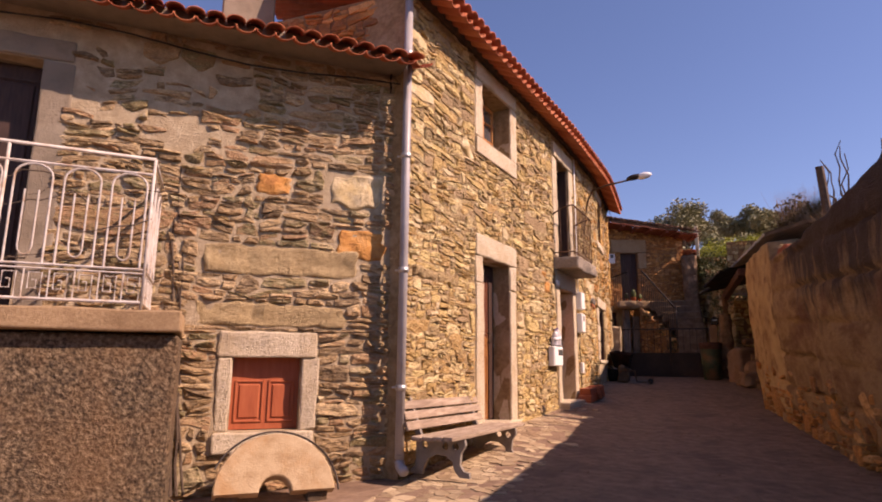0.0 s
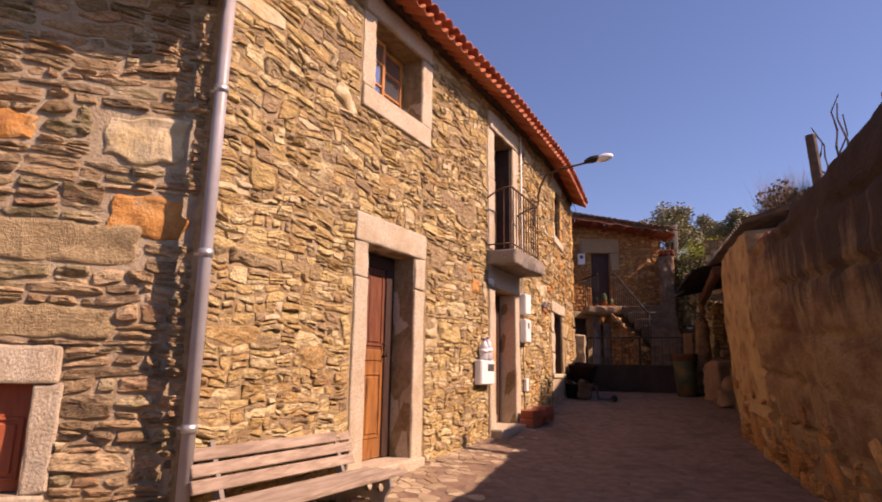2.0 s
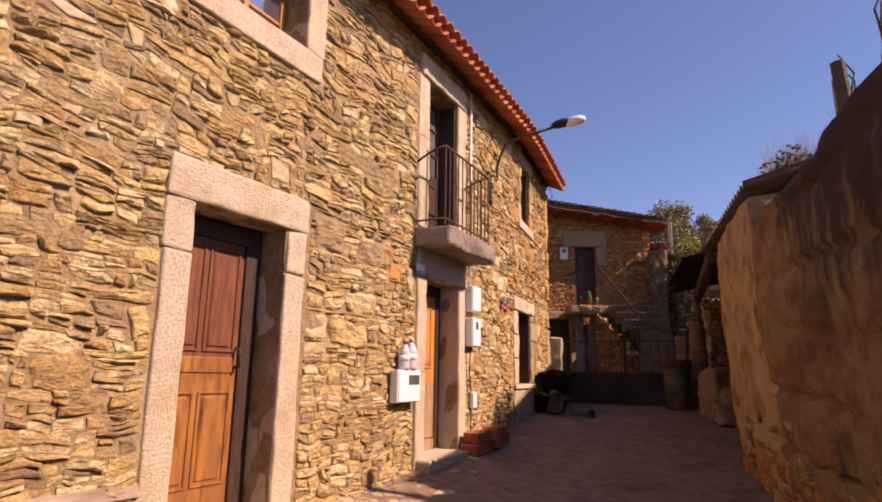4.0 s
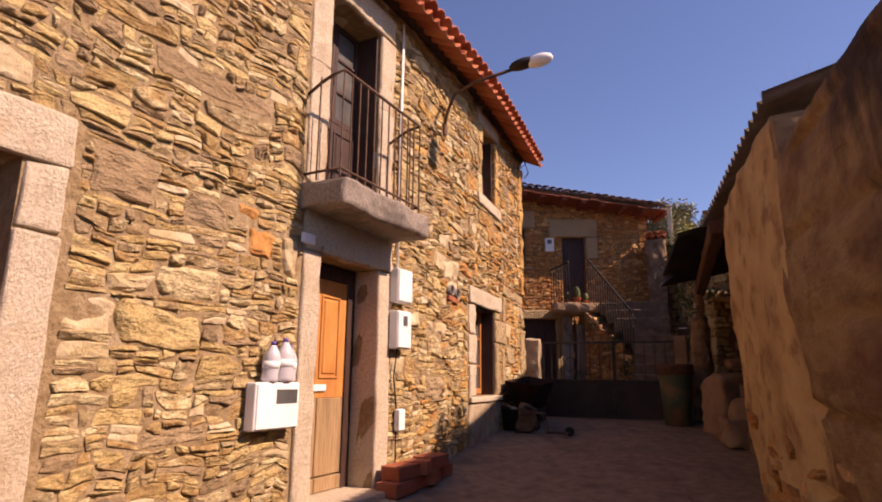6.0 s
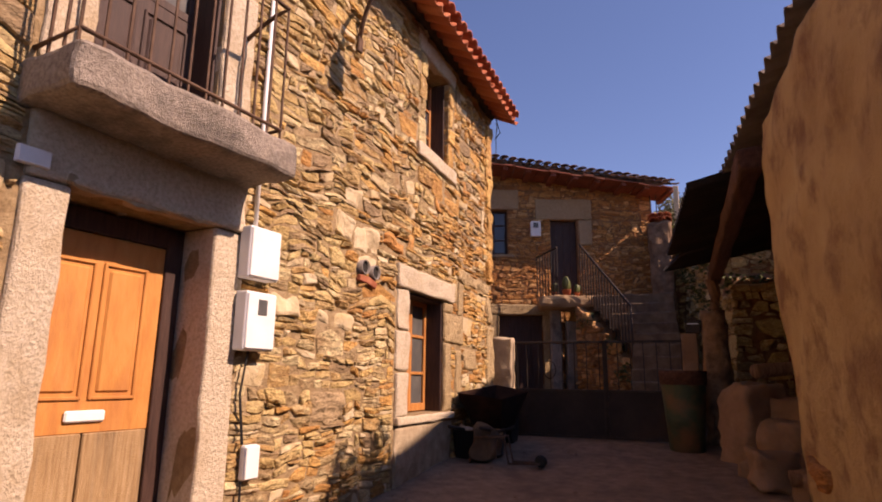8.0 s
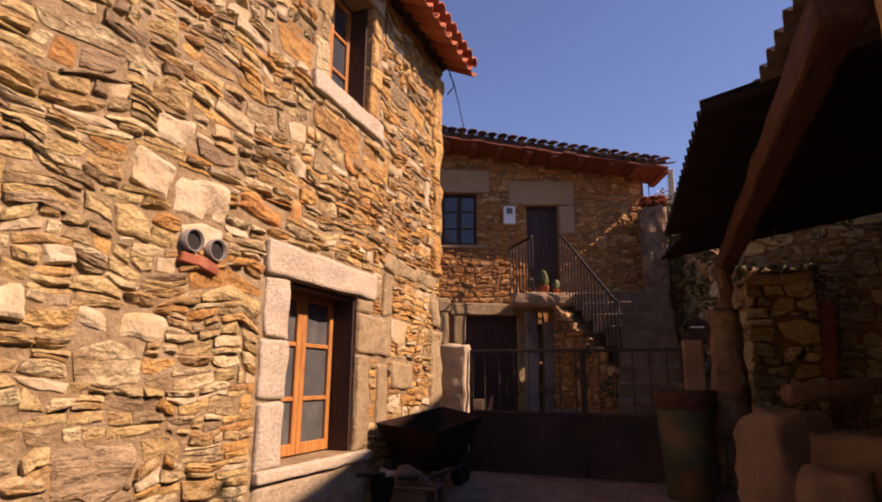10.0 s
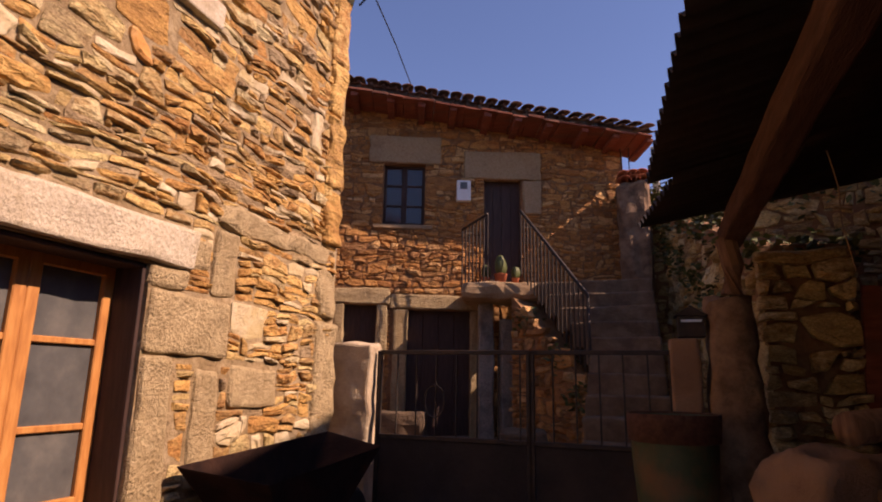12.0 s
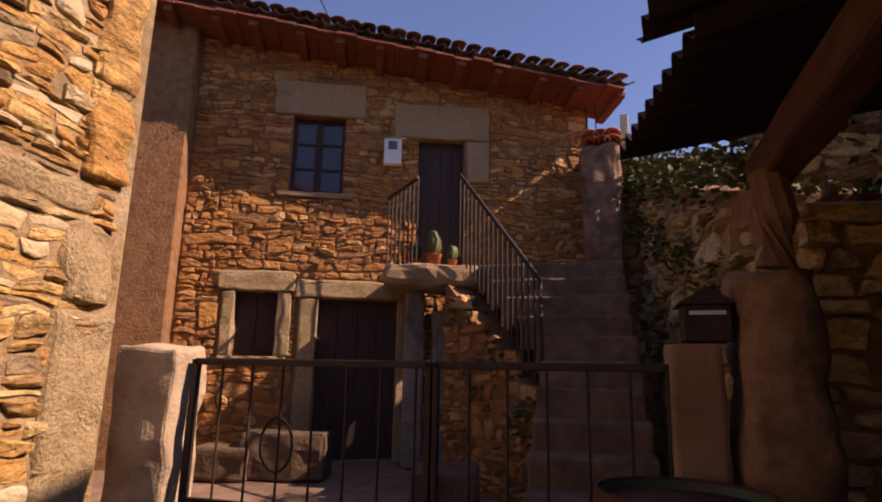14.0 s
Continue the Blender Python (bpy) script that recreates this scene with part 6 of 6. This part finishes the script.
drum()
mailbox()
leaning_plank()
for k, (x, y, s) in enumerate(((1.72, 11.6, (0.5, 0.42, 0.8)), (1.9, 11.0, (0.42, 0.4, 0.5)), (1.75, 10.5, (0.4, 0.34, 0.34)), (2.2, 11.5, (0.5, 0.5, 0.66)), (1.62, 11.95, (0.24, 0.22, 0.2)), (2.0, 10.1, (0.36, 0.3, 0.26)), (1.6, 10.9, (0.2, 0.18, 0.14)))):
    loose_stone(x, y, s, k + 1)
for k in range(8):
    y = 9.3 + 0.24 * k
    g = ground_z(2.2, y)
    log((1.78 + 0.05 * (k % 3), y, g + 0.07 + 0.12 * (k % 2)), (3.3, y + 0.3 - 0.1 * k % 3, g + 0.3 + 0.12 * (k % 3)), 0.06 + 0.012 * (k % 3), k)
log((1.75, 11.3, 2.0), (3.2, 12.5, 2.1), 0.07, 9)
board = tagged(block("board", pose(2.35, 12.9, 2.35, 0, 4, 8), (0.12, 0.03, 0.95), M_soffit, None), "reddish board standing against the shed wall", "board")
string = thing("string", "frayed pale string hanging from the beam", "string")
bar("cord", [(1.72, 11.0, 3.1), (1.75, 11.02, 2.95), (1.74, 11.0, 2.8), (1.77, 11.01, 2.6)], 0.003, M_straw, string, sides=5)
bar("knot", [(1.72, 11.0, 2.86), (1.78, 11.0, 2.85)], 0.006, M_straw, string, sides=6)

# far house details
t = thing("meter_box", "white meter box beside the upper door", "meter box")
block("body", FH.frame_at(-0.275, 4.82, 0.05), (0.2, 0.09, 0.31), M_white, t, bevel=0.01)
block("window", FH.frame_at(-0.275, 4.89, 0.1), (0.1, 0.01, 0.1), M_dusty_glass, t, "small grey display", bevel=0.002)
for x, y, s in ((-0.78, 15.72, 1.0), (-0.98, 15.72, 0.7), (-0.6, 15.78, 0.6)):
    pot = thing("potted_plant", "small cactus in a clay pot on the landing", "potted plant", group="pots on the landing")
    m = pose(x, y, 3.39)
    lathe("pot", [(0.06 * s, 0), (0.085 * s, 0.12 * s), (0.09 * s, 0.13 * s), (0.075 * s, 0.13 * s), (0.07 * s, 0.11 * s)], m, M_tile, pot, sides=14)
    lathe("plant", [(0.04 * s, 0.11 * s), (0.07 * s, 0.2 * s), (0.075 * s, 0.28 * s), (0.05 * s, 0.36 * s), (0.01 * s, 0.38 * s)], m, M_leaf_dark, pot, sides=10, wobble=0.05)
# stepped wall and tiles at the right end of the far house
buttress = thing("tile_capped_wall", "rough wall stub capped with orange roof tiles", "wall")
rough_block("stub", pose(0.88, 16.78, 3.75), (0.4, 0.5, 2.3), M_pillar, buttress, cut=10, amount=0.05, bevel=0.06, seed=31)
cap_me = tile_mesh("cap_tile", 0.4, 0.1, 0.09, False, M_tile)
for k in range(6):
    ob = new("cap_tile", cap_me)
    ob.matrix_world = pose(0.78 + 0.12 * (k % 3), 16.5, 4.9 + 0.08 * (k // 3), 0, 0, -8 + 5 * k)
    ob.parent = buttress
# plastered neighbour wall left of the far house, cable on it
neigh = thing("neighbour_wall", "brown plastered wall closing the yard", "wall", kind="structure")
bm = bmesh.new()
box(bm, FH.frame_at(-3.47, 3.6, 0.04), (1.9, 0.3, 5.5), 0.02)
part("face", bm, M_mortar_rust, neigh)
bar("cable", [FH.at(-3.3, 5.9, 0.21), FH.at(-3.32, 4.0, 0.21), FH.at(-3.3, 2.2, 0.21)], 0.01, M_black, neigh, sides=6)
# granite uprights and low stones by the cellar door
for u, w, h in ((0.02, 0.2, 1.75), (-0.02 + 0.32, 0.2, 1.55)):
    ob = rough_block("stone_upright", FH.frame_at(u, 1.42 + h / 2, 0.3), (w, 0.2, h), M_granite_grey, None, cut=6, amount=0.02, bevel=0.03, seed=u)
    tagged(ob, "upright granite slab supporting the landing", "stone", group="uprights under the landing")
for k, (x, y, s) in enumerate(((-2.0, 15.2, (0.8, 0.35, 0.42)), (-2.5, 15.0, (0.5, 0.3, 0.3)), (-0.2, 14.2, (0.45, 0.4, 0.4)), (0.1, 13.8, (0.35, 0.3, 0.26)))):
    ob = rough_block("stone_trough", pose(x, y, ground_z(x, y) + s[2] / 2, 0, 0, 12), s, M_stone_dark, None, cut=5, amount=0.02, bevel=0.03, seed=k + 50)
    tagged(ob, "low rough stone block in the yard", "stone", group="stones in the yard")


tagged(rough_block("roof_tile", pose(1.9, 5.85, 3.03, 0, 6, 4), (0.24, 0.4, 0.1), M_brick_red, None, cut=5, amount=0.015, bevel=0.02, seed=91), "broken red clay tile bedded on the boundary wall", "tile")


# ---- plants ----
def leaves(name, spots, size, material, parent, rng_, label="", droop=0.3):
    """Many small leaves round the given (centre, radius) spots."""
    vs, fs = [], []
    for c, r, n in spots:
        for _ in range(n):
            d = Vector((rng_.gauss(0, 1), rng_.gauss(0, 1), rng_.gauss(0, 0.8))).normalized() * r * rng_.random() ** 0.4
            p = Vector(c) + d
            a = Vector((rng_.uniform(-1, 1), rng_.uniform(-1, 1), rng_.uniform(-droop, 0.6))).normalized() * size * rng_.uniform(0.6, 1.4)
            b = a.cross(Vector((rng_.uniform(-1, 1), rng_.uniform(-1, 1), 1))).normalized() * size * 0.45
            k = len(vs)
            vs += [tuple(p), tuple(p + a * 0.5 + b), tuple(p + a), tuple(p + a * 0.5 - b)]
            fs.append((k, k + 1, k + 2, k + 3))
    me = bpy.data.meshes.new(name)
    me.from_pydata(vs, [], fs)
    me.materials.append(material)
    ob = new(name, me)
    if parent:
        ob.parent = parent
    return tagged(ob, label) if label else ob


def tree(x, y, top, crown_r, rng_, material=M_leaf, label="rounded olive-green tree on the hillside"):
    t = thing("tree", label, "tree", group="trees on the hill")
    g = ground_z(x, y) - 0.3
    h = top - g
    bar("trunk", [(x, y, g), (x + 0.2, y, g + h * 0.3), (x + 0.1, y + 0.2, g + h * 0.62)], 0.035 * h, M_bark, t, taper=0.5)
    spots = []
    for k in range(16):
        a, e = rng_.uniform(0, 6.28), rng_.uniform(-0.3, 1.0)
        r = crown_r * rng_.uniform(0.35, 0.8)
        c = Vector((x + r * math.cos(a), y + r * math.sin(a), top - crown_r * 0.95 + crown_r * 0.62 * e))
        bar("limb", [(x + 0.1, y + 0.1, g + h * 0.4), Vector((x, y, g + h * 0.5)).lerp(c, 0.5), c], 0.012 * h, M_bark, t, sides=5, taper=0.3)
        spots.append((c, crown_r * rng_.uniform(0.3, 0.48), 520))
    leaves("crown", spots, 0.24, material, t, rng_)


rng_p = random.Random(21)
tree(1.3, 55, 16.7, 2.9, rng_p)
tree(5.2, 70, 18.8, 2.2, rng_p, M_leaf, "small dark conifer-like tree on the hillside")
tree(7.6, 55, 15.8, 2.6, rng_p)
tree(-3.0, 62, 15.2, 3.0, rng_p)
tree(11.5, 58, 15.2, 3.0, rng_p)
tree(4.5, 50, 12.6, 2.4, rng_p)
tree(-0.5, 48, 11.5, 2.2, rng_p)
tree(9.0, 46, 12.4, 2.4, rng_p)
bank = thing("grassy_bank", "raised grassy bank behind the terrace wall", "bank", kind="structure")
bm = bmesh.new()
xs, ys = np.linspace(0.9, 14, 20), np.linspace(17.45, 34, 18)
vv = [[bm.verts.new((x, y, 4.75 + 0.06 * (y - 17.4) + 0.15 * noise.noise(Vector((x * 0.6, y * 0.6, 2))))) for x in xs] for y in ys]
for a, b in zip(vv, vv[1:]):
    for i in range(len(xs) - 1):
        bm.faces.new((a[i], a[i + 1], b[i + 1], b[i]))
edge = vv[0] + [r_[-1] for r_ in vv[1:]] + vv[-1][-2::-1] + [r_[0] for r_ in vv[-2:0:-1]]
foot_ = [bm.verts.new((v.co.x, v.co.y, 0.5)) for v in edge]
for i in range(len(edge)):
    j = (i + 1) % len(edge)
    bm.faces.new((edge[i], edge[j], foot_[j], foot_[i]))
part("turf", bm, M_leaf, bank)
broom = thing("broom_bush", "yellow-flowering broom bush on the bank", "bush")
leaves("flowers", [((1.2 + 0.2 * k, 20.6 + 0.3 * (k % 3), 5.35 + 0.1 * (k % 4) + 0.03 * k), 0.45, 420) for k in range(12)], 0.06, M_leaf_yellow, broom, rng_p)
hedge = thing("ivy", "dark ivy and brambles hanging over the terrace wall", "ivy", kind="stuff")
leaves("foliage", [((0.95 + 0.3 * k, 17.1, 4.65 + 0.15 * math.sin(k * 1.3)), 0.42, 420) for k in range(11)]
       + [((1.32 + 0.11 * k, 16.7 - 0.95 * k, 4.45 - 0.29 * k), 0.3, 330) for k in range(4)] + [((1.62 + 0.5 * k, 13.4, 3.75), 0.32, 260) for k in range(4)] + [((1.72 + 0.14 * k, 13.0, 3.1), 0.13, 80) for k in range(5)]
       + [((1.3 + 0.1 * k, 16.5 - 0.9 * k, 3.9 - 0.35 * k), 0.22, 160) for k in range(4)] + [((0.1, 15.1, 2.4), 0.22, 160), ((0.3, 14.85, 2.0), 0.2, 160), ((-0.4, 15.5, 2.9), 0.18, 90)], 0.06, M_leaf_dark, hedge, rng_p)


def dry_bush(name, label, c, r, h, n, material):
    t = thing(name, label, "bush")
    vs, fs = [], []
    for _ in range(n):
        a = rng_p.uniform(0, 6.28)
        p = Vector(c) + Vector((math.cos(a), math.sin(a), 0)) * r * rng_p.random() ** 0.5
        tip = p + Vector((rng_p.gauss(0, 0.16), rng_p.gauss(0, 0.16), h * rng_p.uniform(0.5, 1.1)))
        s = Vector((0.006, 0.003, 0))
        k = len(vs)
        vs += [tuple(p - s), tuple(p + s), tuple(tip)]
        fs.append((k, k + 1, k + 2))
    me = bpy.data.meshes.new("dry_grass")
    me.from_pydata(vs, [], fs)
    me.materials.append(material)
    ob = new("dry_grass", me)
    ob.parent = t
    tagged(ob, kind="stuff")
    return t


M_bush = mat("brown_olive_leaf", [(0.07, 0.05, 0.022), (0.13, 0.095, 0.04), (0.18, 0.14, 0.065)], 3, 0.8, 0.0, 30, piece=0.6)
bush = dry_bush("dry_bush", "brown dry heath bush above the boundary wall", (2.75, 9.1, 3.62), 0.4, 1.1, 900, M_straw)
leaves("foliage", [((2.75 + rng_p.gauss(0, 0.2), 9.1 + rng_p.gauss(0, 0.22), 4.2 + rng_p.gauss(0, 0.2)), 0.22, 200) for _ in range(22)], 0.05, M_bush, bush, rng_p)
dry_bush("dry_bush", "brown dry grass tuft above the boundary wall", (2.75, 8.6, 3.68), 0.35, 0.55, 400, M_straw)
dry_bush("dry_bush", "low dry weeds along the wall top", (2.2, 4.5, 2.95), 0.2, 0.3, 160, M_straw)
fence = thing("fence_post", "split grey fence post above the boundary wall", "post")
bm = bmesh.new()
tube(bm, [(2.4, 5.95, 2.7), (2.39, 5.94, 3.6), (2.36, 5.93, 4.2)], 0.062, 7, taper=0.85)
part("post", bm, M_bark, fence)
twigs = thing("bare_branches", "bare twisted branches above the boundary wall", "branch")
for k in range(7):
    p = Vector((2.5 + 0.1 * (k % 3), 5.0 + 0.25 * k, 3.0))
    pts = [p]
    for j in range(7):
        p = p + Vector((rng_p.uniform(-0.1, 0.1), rng_p.uniform(-0.12, 0.12), rng_p.uniform(0.1, 0.26)))
        pts.append(p)
    bar("branch", pts, 0.02, M_bark, twigs, sides=5, taper=0.3)
upper = thing("upper_garden", "earth terrace held by the boundary wall", "ground", kind="structure")
bm = bmesh.new()
box(bm, pose(9.2, 3.0, 1.3), (14.0, 10.0, 3.0), 0.02)
part("soil", bm, M_ground, upper)
fp = thing("utility_post", "thin pale concrete post behind the far house", "post")
bm = bmesh.new()
box(bm, pose(1.24, 19.1, 5.2), (0.12, 0.12, 2.3), 0.01)
part("shaft", bm, M_granite, fp)
wires = thing("overhead_wires", "thin wires behind the far roof", "cable")
for k in range(2):
    bar("wire", [(0.72 + 0.12 * k, 16.9, 5.75), (0.74 + 0.1 * k, 16.95, 5.0)], 0.008, M_black, wires, sides=5)

# ---- stones ----
rng = random.Random(11)
fac_specials = [(4.86, 2.1, 0.25, 0.19, M_pale, 0), (5.27, 2.05, 0.52, 0.21, M_schist, 4), (5.42, 2.32, 0.44, 0.2, M_schist, 2), (4.97, 2.84, 0.36, 0.27, M_schist_grey, 0), (5.5, 2.78, 0.3, 0.2, M_schist_grey, 8),
                (5.93, 2.67, 0.22, 0.2, M_orange, 0), (5.8, 2.85, 0.2, 0.14, M_orange, 10), (6.22, 2.62, 0.15, 0.28, M_pale, 0), (3.22, 4.05, 0.3, 0.2, M_pale, 14), (2.28, 2.38, 0.5, 0.11, M_granite_ochre, 2),
                (2.97, 1.71, 0.32, 0.17, M_schist, 0), (2.3, 3.03, 0.28, 0.2, M_schist, 0), (5.15, 5.2, 0.16, 0.15, M_pale, 0),
                (8.84, 2.97, 0.34, 0.25, M_pale, 0), (8.55, 3.02, 0.26, 0.2, M_pale, 6), (8.66, 3.26, 0.22, 0.15, M_pale, 0), (9.59, 3.4, 0.17, 0.1, M_pale, 10), (9.3, 3.02, 0.4, 0.13, M_schist_red, 6), (9.6, 3.1, 0.12, 0.1, M_orange, 0),
                (11.4, 3.0, 1.1, 0.12, M_granite_ochre, 1), (11.72, 3.83, 0.14, 0.28, M_pale, 0), (10.2, 3.62, 0.13, 0.11, M_orange, 0), (8.45, 1.7, 0.36, 0.24, M_schist_grey, 0), (8.5, 2.3, 0.42, 0.12, M_pale, 2), (7.95, 2.35, 0.26, 0.16, M_pale, 0)]
polys = coursed(1.88, 12.08, 0.35, EAVE_Z - 0.05, 0.0125, 2.9, outer + [(u - w / 2, u + w / 2, v - h / 2, v + h / 2) for u, v, w, h, _, _ in fac_specials], rng)
near_stones = lambda u, v: 3.0 < u < 11.5 and 1.0 < v < 2.3 and not 4.75 < u < 5.6
sorts = {"tan": [], "iron": [], "grey": [], "pale": []}
for p in polys:
    pick = rng.random()
    far = max(0.0, min(1.0, (p[0][0] - 7.2) / 2.4))
    high = max(0.0, min(1.0, (p[0][1] - 2.4) / 2.5))
    sorts["pale" if pick < 0.05 + 0.07 * far else "grey" if pick < 0.11 + 0.07 * far + 0.15 * high else "iron" if rng.random() < 0.38 * far + 0.5 * max(0.0, min(1.0, (p[0][0] - 9.9) / 1.0)) else "tan"].append(p)
for kind, m, limit in (("tan", M_schist, 150), ("iron", M_schist_warm, 100), ("grey", M_schist_grey, 30), ("pale", M_pale, 20)):
    lay_stones("stone", sorts[kind], FAC.at, m, house_wall, rng, near_stones, limit=limit, gap=0.0015, proud=(0.001, 0.026))
lw_specials = [(-1.8, -0.34, 2.24, 2.52, M_granite_ochre), (-1.84, -0.46, 1.78, 1.99, M_granite_ochre), (-0.6, -0.06, 2.42, 2.76, M_orange), (-1.37, -1.02, 3.0, 3.2, M_orange), (-0.72, -0.12, 2.93, 3.32, M_pale)]
lw_holes = [(-1.58, -0.71, 0.7, 1.74), (-4.62, -2.97, 1.7, 4.3)] + [s[:4] for s in lw_specials]
lwall = [o for o in lhouse.children if o.name.startswith("wall")][0]
polys = coursed(-5.2, 0.08, 0.1, 4.4, 0.024, 3.4, lw_holes, rng)
polys = [p for p in polys if p[0][1] < 3.3 or rng.random() < (0.6 if p[0][0] < -1.6 else 1.0)]
lay_stones("stone", polys, LW.at, M_schist_left, lwall, rng, lambda u, v: -2.4 < u and 0.6 < v < 3.4, gap=0.004, proud=(0.004, 0.034))
for a, b, c, d, m in lw_specials:
    ob = rough_block("large_stone", LW.frame_at((a + b) / 2, (c + d) / 2, -0.058), (b - a - 0.01, 0.16, d - c - 0.01), m, lwall, cut=10, amount=0.03, bevel=0.025, seed=a * 9, lens=0.35 if m is M_orange or m is M_pale else 0.08)
GW = Wall([(0, -7.4, 1.945), (5.2, -2.2, 1.945)])
gw = [o for o in house.children if o.name.startswith("gable_wall")][1]
lay_stones("stone", coursed(0.0, 5.18, 4.4, 5.42, 0.016, 2.4, [], rng), GW.at, M_schist_red, gw, rng, gap=0.004, proud=(0.002, 0.025))
# stones laid bare along the foot of the boundary wall
polys = [p for p in coursed(0.5, 8.1, 0.0, 0.75, 0.035, 1.9, [], rng) if rng.random() < 0.75 - 0.7 * p[0][1]]
lay_stones("stone", polys, lambda u, v, d: Vector((right_x(u, ground_z(1.9, u) + v) - d, u, ground_z(1.9, u) + v)), M_schist_red, bwall_face, rng, lambda u, v: True, limit=200, gap=0.012, proud=(0.0, 0.035))
# single large stones bedded in the long facade
for u, v, w, h, m, tilt in fac_specials:
    rough_block("large_stone", FAC.frame_at(u, v, -0.05) @ pose(0, 0, 0, 0, tilt, 0), (w * 1.06, 0.14, h * 1.06), m, house_wall, cut=10, amount=0.036, bevel=0.03, seed=u * 3, lens=0.15 if w < 0.7 else 0.05)
# end quoins of the facade, rough pillars of granite
for z0, z1 in ((0.9, 1.75), (1.76, 2.55), (2.56, 2.92), (3.08, 3.5), (3.51, 4.05), (4.06, 4.5), (4.51, 5.2)):
    rough_block("quoin", FAC.frame_at(11.98, (z0 + z1) / 2, -0.08), (0.26 if z0 < 2.9 else 0.2, 0.24, z1 - z0), M_granite_ochre if z0 < 2.9 else M_schist_warm, house_wall, cut=9, amount=0.035, bevel=0.03, seed=z0)
fwall = [o for o in fhouse.children if o.name.startswith("wall")][0]
f_outer = [(-1.42, -0.83, 4.24, 5.23), (-1.6, -0.66, 5.24, 5.63), (0.03, 0.56, 3.4, 5.04), (-0.2, 0.86, 5.05, 5.44), (0.58, 0.86, 4.5, 5.03), (-1.25, 0.06, 1.4, 3.33), (-2.06, -1.3, 2.4, 3.41)]
polys = coursed(-2.5, 2.06, 1.3, 6.2, 0.014, 2.3, f_outer, rng, top=far_top)
lay_stones("stone", polys, FH.at, M_schist_red, fwall, rng, lambda u, v: -2.0 < u < 1.8 and 3.4 < v < 4.6, gap=0.002, proud=(0.0, 0.02))
for T, u1, v1 in ((T1, 4.5, 4.85), (T2, 4.3, 4.4)):
    polys = coursed(0, u1, 1.0, v1, 0.05, 1.7, [], rng)
    if T is T2:
        polys = [p for p in polys if max(q[1] for q in p) < 4.45 - 0.32 * max(q[0] for q in p)]
    lay_stones("stone", polys, T.at, M_schist, [o for o in terr.children][0 if T is T1 else 1], rng, lambda u, v: T is T2 and u > 1.5, limit=150, gap=0.008, proud=(0.0, 0.06))
polys = coursed(0, 2.6, 1.0, 4.6, 0.022, 1.6, [], rng)
lay_stones("stone", polys, ENDW.at, M_schist, [o for o in terr.children][2], rng, gap=0.002, proud=(0.0, 0.024))
polys = coursed(0, 0.6, 1.0, 3.1, 0.04, 1.7, [], rng)
lay_stones("stone", polys, TE.at, M_schist, [o for o in terr.children][1], rng, gap=0.006, proud=(0.0, 0.05))
polys = [p for p in coursed(0.02, 1.33, 1.2, 3.1, 0.02, 1.5, [], rng) if max(q[1] for q in p) < 3.3 - 0.85 * min(q[0] for q in p)]
lay_stones("stone", polys, T3.at, M_schist_red, sidewall, rng, lambda u, v: True, limit=120, gap=0.012, proud=(0.01, 0.06))
polys = coursed(0, 6.2, 1.0, 3.4, 0.05, 1.7, [], rng)
lay_stones("stone", polys, lambda u, v, d: Vector((3.69 - d, 7.0 + u, v)), M_schist_red, [o for o in shed.children if o.name.startswith("back_wall")][0], rng, gap=0.008, proud=(0.0, 0.05))
# ---- setts of the lane ----
rng_s = random.Random(33)
polys = rubble(-2.0, 0.9, 0.6, 8.2, 0.115, 0.095, [], rng_s, 0.35, 0.02)
polys = [p for p in polys if FAC.plan(max(1.8, min(12, p[0][1])))[0] - 0.02 < p[0][0] < right_x(p[0][1], 0.9) + 0.1 and rng_s.random() > (p[0][0] + 1.5) / 0.7 and rng_s.random() > (p[0][1] - 6.5) / 1.6]
lay_stones("sett", polys, lambda u, v, d: Vector((u, v, ground_z(u, v) + 0.006 + d)), M_sett, ground, rng_s,
           lambda u, v: u < -0.55 and 1.9 < v < 6.6, gap=0.006, proud=(-0.005, 0.003), many="paving")


# loose pebbles and grit on the lane
grit = thing("gravel", "loose pebbles and grit scattered on the lane", "gravel", kind="stuff")
vs, fs = [], []
for _ in range(900):
    y = rng_s.uniform(-1, 12.2)
    x = rng_s.uniform(-1.2, 1.9) if rng_s.random() < 0.5 else rng_s.choice((rng_s.gauss(1.75, 0.15), rng_s.gauss(FAC.plan(max(1.8, min(12, y)))[0] + 0.15, 0.1)))
    r = rng_s.choice((0.006, 0.009, 0.012, 0.02))
    z = ground_z(x, y)
    k = len(vs)
    for dx, dy, dz in ((1, 0, 0), (0, 1, 0), (-1, 0, 0), (0, -1, 0), (0.1, 0.1, 0.7)):
        vs.append((x + r * dx * rng_s.uniform(0.7, 1.3), y + r * dy * rng_s.uniform(0.7, 1.3), z + 0.008 + r * dz))
    fs += [(k, k + 1, k + 4), (k + 1, k + 2, k + 4), (k + 2, k + 3, k + 4), (k + 3, k, k + 4)]
me = bpy.data.meshes.new("grit")
me.from_pydata(vs, [], fs)
me.materials.append(M_ground)
new("grit", me).parent = grit
